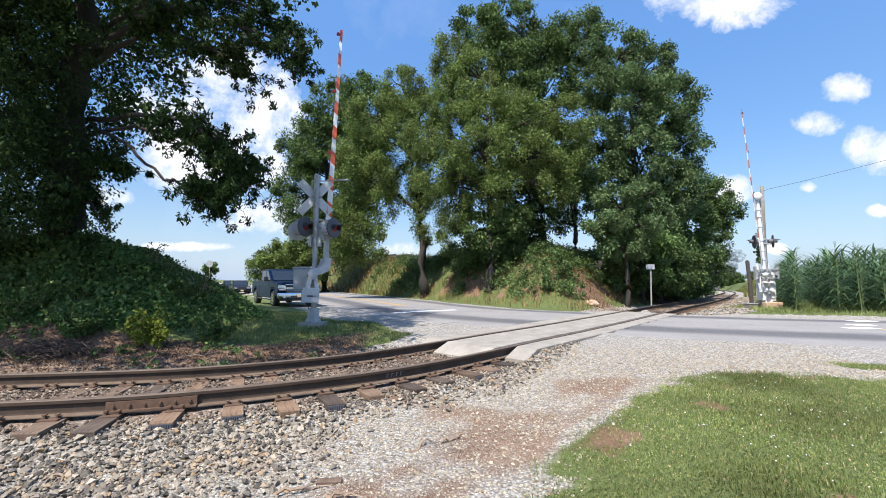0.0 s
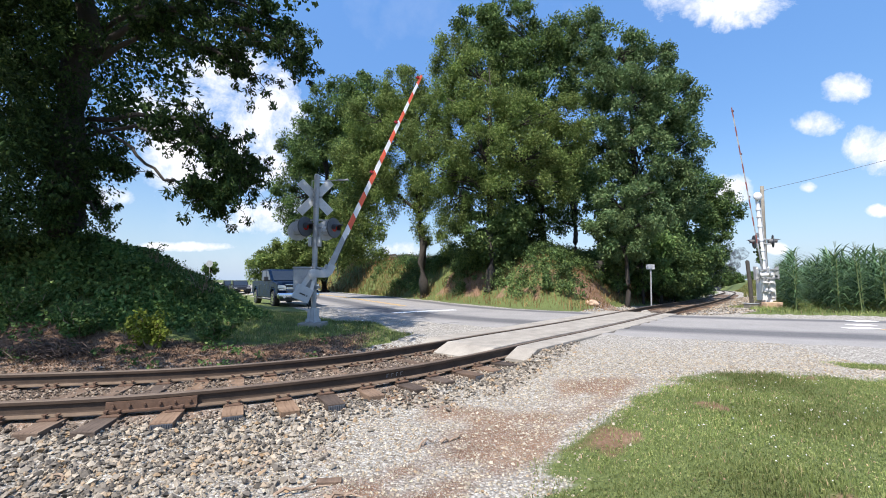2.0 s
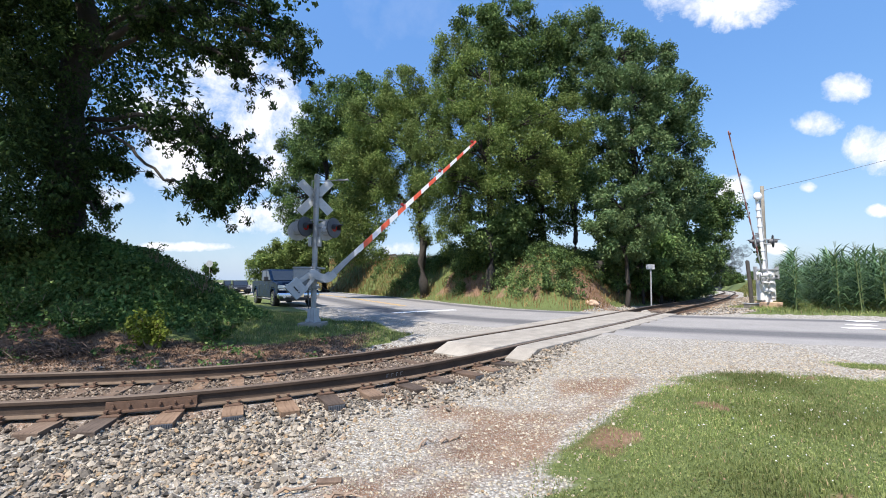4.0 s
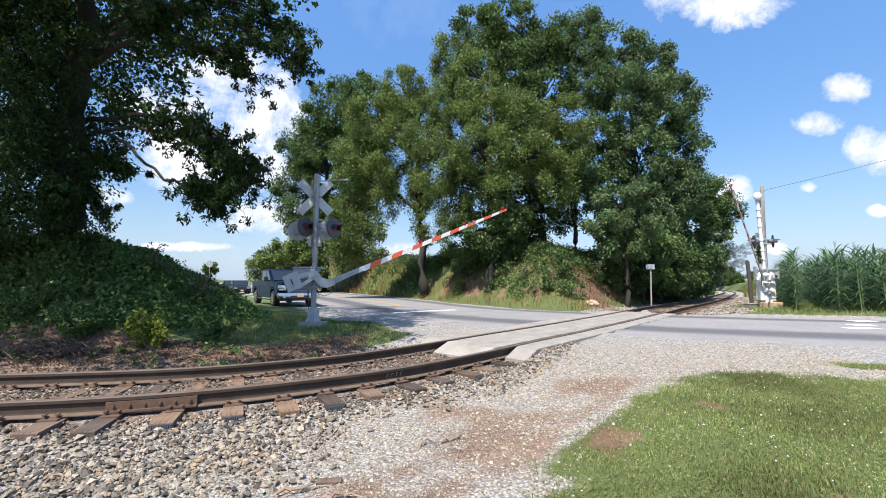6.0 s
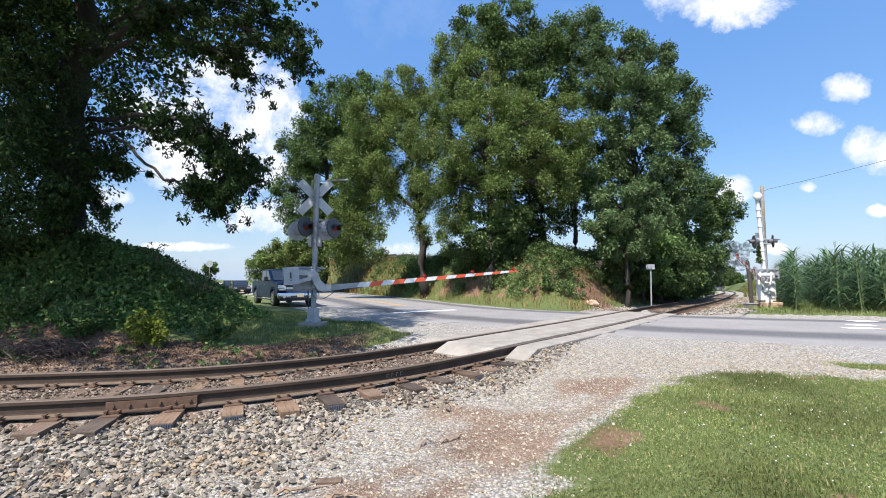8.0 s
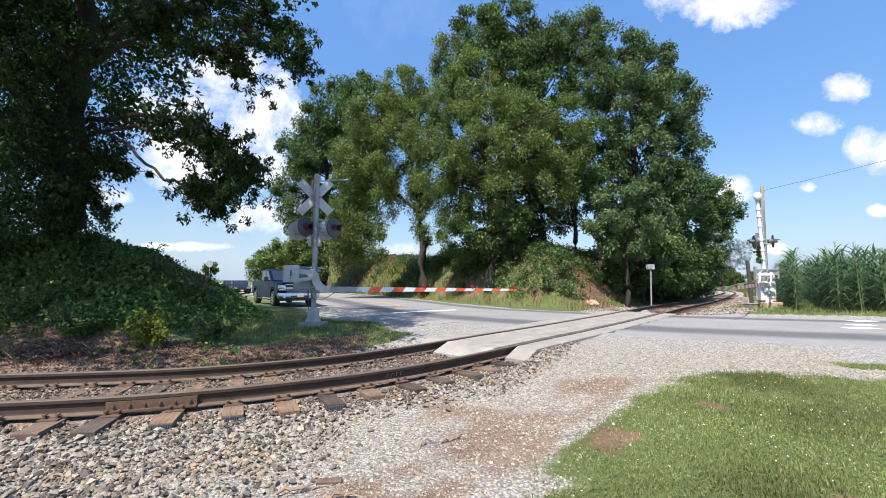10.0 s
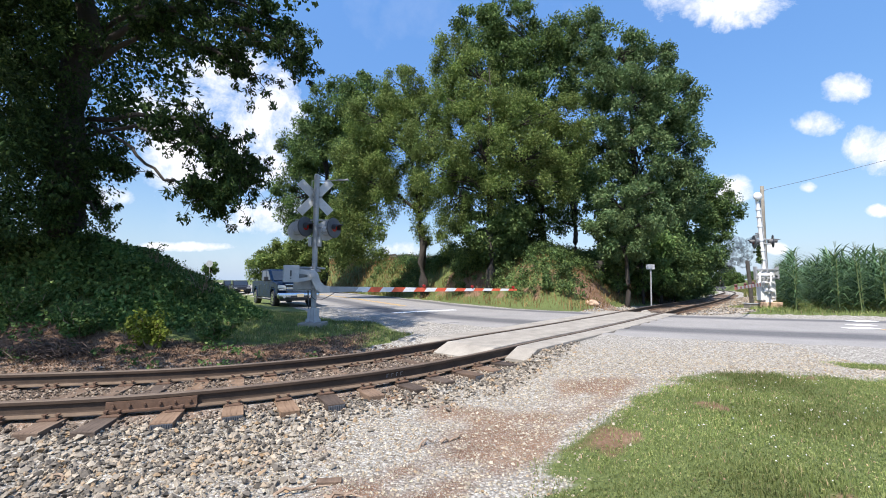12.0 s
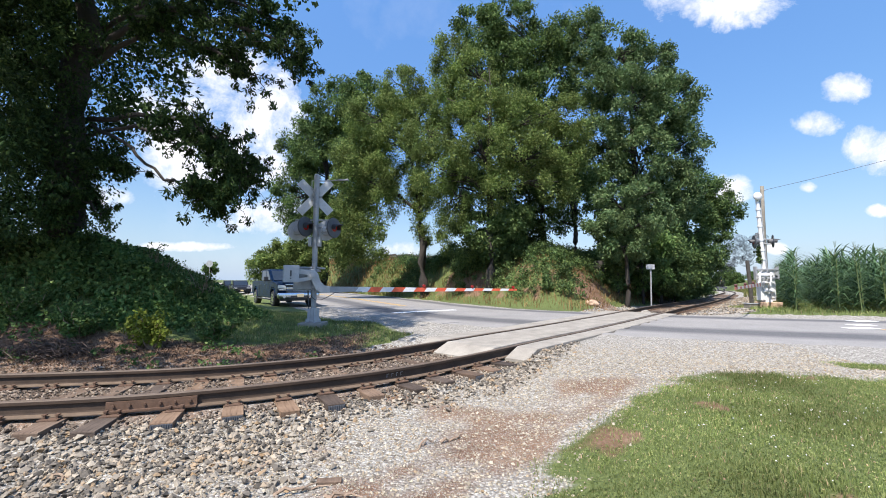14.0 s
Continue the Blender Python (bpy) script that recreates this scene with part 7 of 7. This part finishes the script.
def make_fence():
    f = holder("low_fence", Matrix(), "low dark board fence along the crest of the rise", "fence")
    pts = [(-6.8, 48.4), (-3.4, 43.0), (0.0, 38.0), (2.4, 33.4), (4.9, 29.2), (7.3, 27.2), (9.9, 25.7)]
    r = random.Random(9)
    for (x0, y0), (x1, y1) in zip(pts[:-1], pts[1:]):
        L = math.hypot(x1 - x0, y1 - y0)
        a = math.degrees(math.atan2(y1 - y0, x1 - x0))
        n = 2
        for k in range(n):
            u = (k + 0.5) / n
            x, y = x0 + (x1 - x0) * u, y0 + (y1 - y0) * u
            zt = float(np.interp(x, [-6.8, 0, 4.9, 9.9], [4.30, 3.52, 2.86, 2.46]))
            for j in range(4):
                bm = bmesh.new()
                box(bm, (L / n - 0.03, 0.04, 0.24), pose(x, y, zt - 0.14 - 0.26 * j + r.uniform(-0.01, 0.01), 0, 0.0, a + r.uniform(-0.4, 0.4)), 0.005)
                part("board", bm, DARK_WOOD, f)
            bm = bmesh.new()
            px, py = x - math.cos(radians(a)) * L / n / 2, y - math.sin(radians(a)) * L / n / 2
            zg = float(ground_z(px, py)[0])
            box(bm, (0.12, 0.12, zt + 0.02 - zg + 0.3), pose(px, py, (zt + 0.02 + zg - 0.3) / 2, 0, 0, a), 0.01)
            part("fence_post", bm, DARK_WOOD, f)


def make_rocks():
    for x, y, s, mat, lab in ((7.15, 20.3, 0.34, ROCK, "tan sandstone boulder at the foot of the rise"), (9.35, 19.5, 0.20, CONCRETE, "pale broken stone by the track"), (-0.95, 3.05, 0.07, CONCRETE, "flat pale stone lying in the gravel")):
        z = float(ground_z(x, y)[0])
        bm = bmesh.new()
        bmesh.ops.create_icosphere(bm, subdivisions=3, radius=1)
        for v in bm.verts:
            n = noise.noise_vector(v.co * 1.4 + Vector((x, y, 0)))
            v.co = Vector((v.co.x * 1.15, v.co.y * 0.8, v.co.z * 0.42)) + n * 0.28
            v.co *= s
        r = part("rock", bm, mat, None, "", False)
        r.matrix_basis = pose(x, y, z + s * 0.16, 0, 0, 25)
        tagged(r, lab, "rock")


def make_sticks():
    r = random.Random(14)
    spots = [(-1.1, 3.4, 0.42, 20, "stick"), (-0.75, 3.3, 0.30, -8, "stick"), (-1.6, 3.8, 0.26, 70, "stick"), (-0.2, 4.3, 0.40, 50, "stick"), (0.1, 4.5, 0.32, 38, "stick"), (-3.2, 3.6, 0.35, -30, "stick"),
             (-6.0, 7.35, 0.7, 12, "stick"), (-5.0, 7.3, 0.8, -6, "stick"), (-6.8, 7.4, 0.6, 40, "stick"), (-3.9, 8.1, 0.6, 75, "stick"), (-5.6, 7.5, 0.5, 100, "stick"), (-4.3, 7.8, 0.7, 30, "stick"), (-7.4, 7.5, 0.7, -20, "stick")]
    for x, y, L, a, nm in spots:
        z = float(ground_z(x, y)[0])
        bm = bmesh.new()
        limb_mesh(bm, (-L / 2, 0, 0.012), (L / 2, 0, 0.02 + 0.02 * r.random()), 0.011, 0.004, 0.03, 6, 6, 0.5, r)
        limb_mesh(bm, (0, 0, 0.02), (L * 0.3, L * 0.16, 0.03), 0.006, 0.003, 0.0, 5, 3, 0.3, r)
        s = part("stick", bm, TWIG, None)
        s.matrix_basis = pose(x, y, z, 0, 0, a)
        tagged(s, "dry fallen stick lying on the ground", "stick", "fallen sticks")
    # a heap of cut vines by the far rail
    bm = bmesh.new()
    for k in range(170):
        a, d = r.uniform(0, math.tau), r.uniform(0.0, 0.55)
        px, py = 0.75 * r.gauss(0, 0.42), r.gauss(0, 0.16)
        h = max(0.02, 0.34 * math.exp(-(px / 0.5) ** 2 - (py / 0.26) ** 2)) * r.uniform(0.3, 1.0)
        L = r.uniform(0.15, 0.40)
        limb_mesh(bm, (px - L * math.cos(a), py - 0.5 * L * math.sin(a), h * 0.6), (px + L * math.cos(a), py + 0.5 * L * math.sin(a), h * 0.6 + r.uniform(-0.05, 0.08)), 0.006, 0.003, r.uniform(0.0, 0.3), 4, 6, 0.8, r)
    heap = part("vine_heap", bm, VINE, None)
    heap.matrix_basis = pose(-7.0, 7.55, float(ground_z(-7.0, 7.55)[0]), 0, 0, 4)
    tagged(heap, "tangled heap of dry brown vines on the red earth", "vines", kind="stuff")
    bm = bmesh.new()
    box(bm, (0.20, 0.075, 0.03), None, 0.006)
    c = part("wood_scrap", bm, TIE_WOOD, None)
    c.matrix_basis = pose(-0.93, 3.55, float(ground_z(-0.93, 3.55)[0]) + 0.012, 3, 2, 10)
    tagged(c, "rust-brown scrap of tie wood on the gravel", "wood scrap")


make_post_sign()
make_poles()
make_fence()
make_rocks()
make_sticks()


def motions():
    walk(gate_one, [(t, arm_pose(PIVOT_ONE, 31.5, az, el)) for t, az, el in ARM_ONE])
    walk(gate_two, [(t, arm_pose(PIVOT_TWO, 226, az, el)) for t, az, el in ARM_TWO])
    walk(LOCO, [(0.0, loco_pose(S_LOCO + 24)), (7.0, loco_pose(S_LOCO + 12)), (14.0, loco_pose(S_LOCO))])
    for k, (puff, a, b) in enumerate(PUFFS):
        m = [a[i] * 0.5 + b[i] * 0.5 for i in range(3)]
        walk(puff, [(0.0, pose(*a, 0, 0, 20 * k)), (7.0, pose(*m, 0, 6, 20 * k + 12)), (14.0, pose(*b, 0, 12, 20 * k + 24))])


motions()
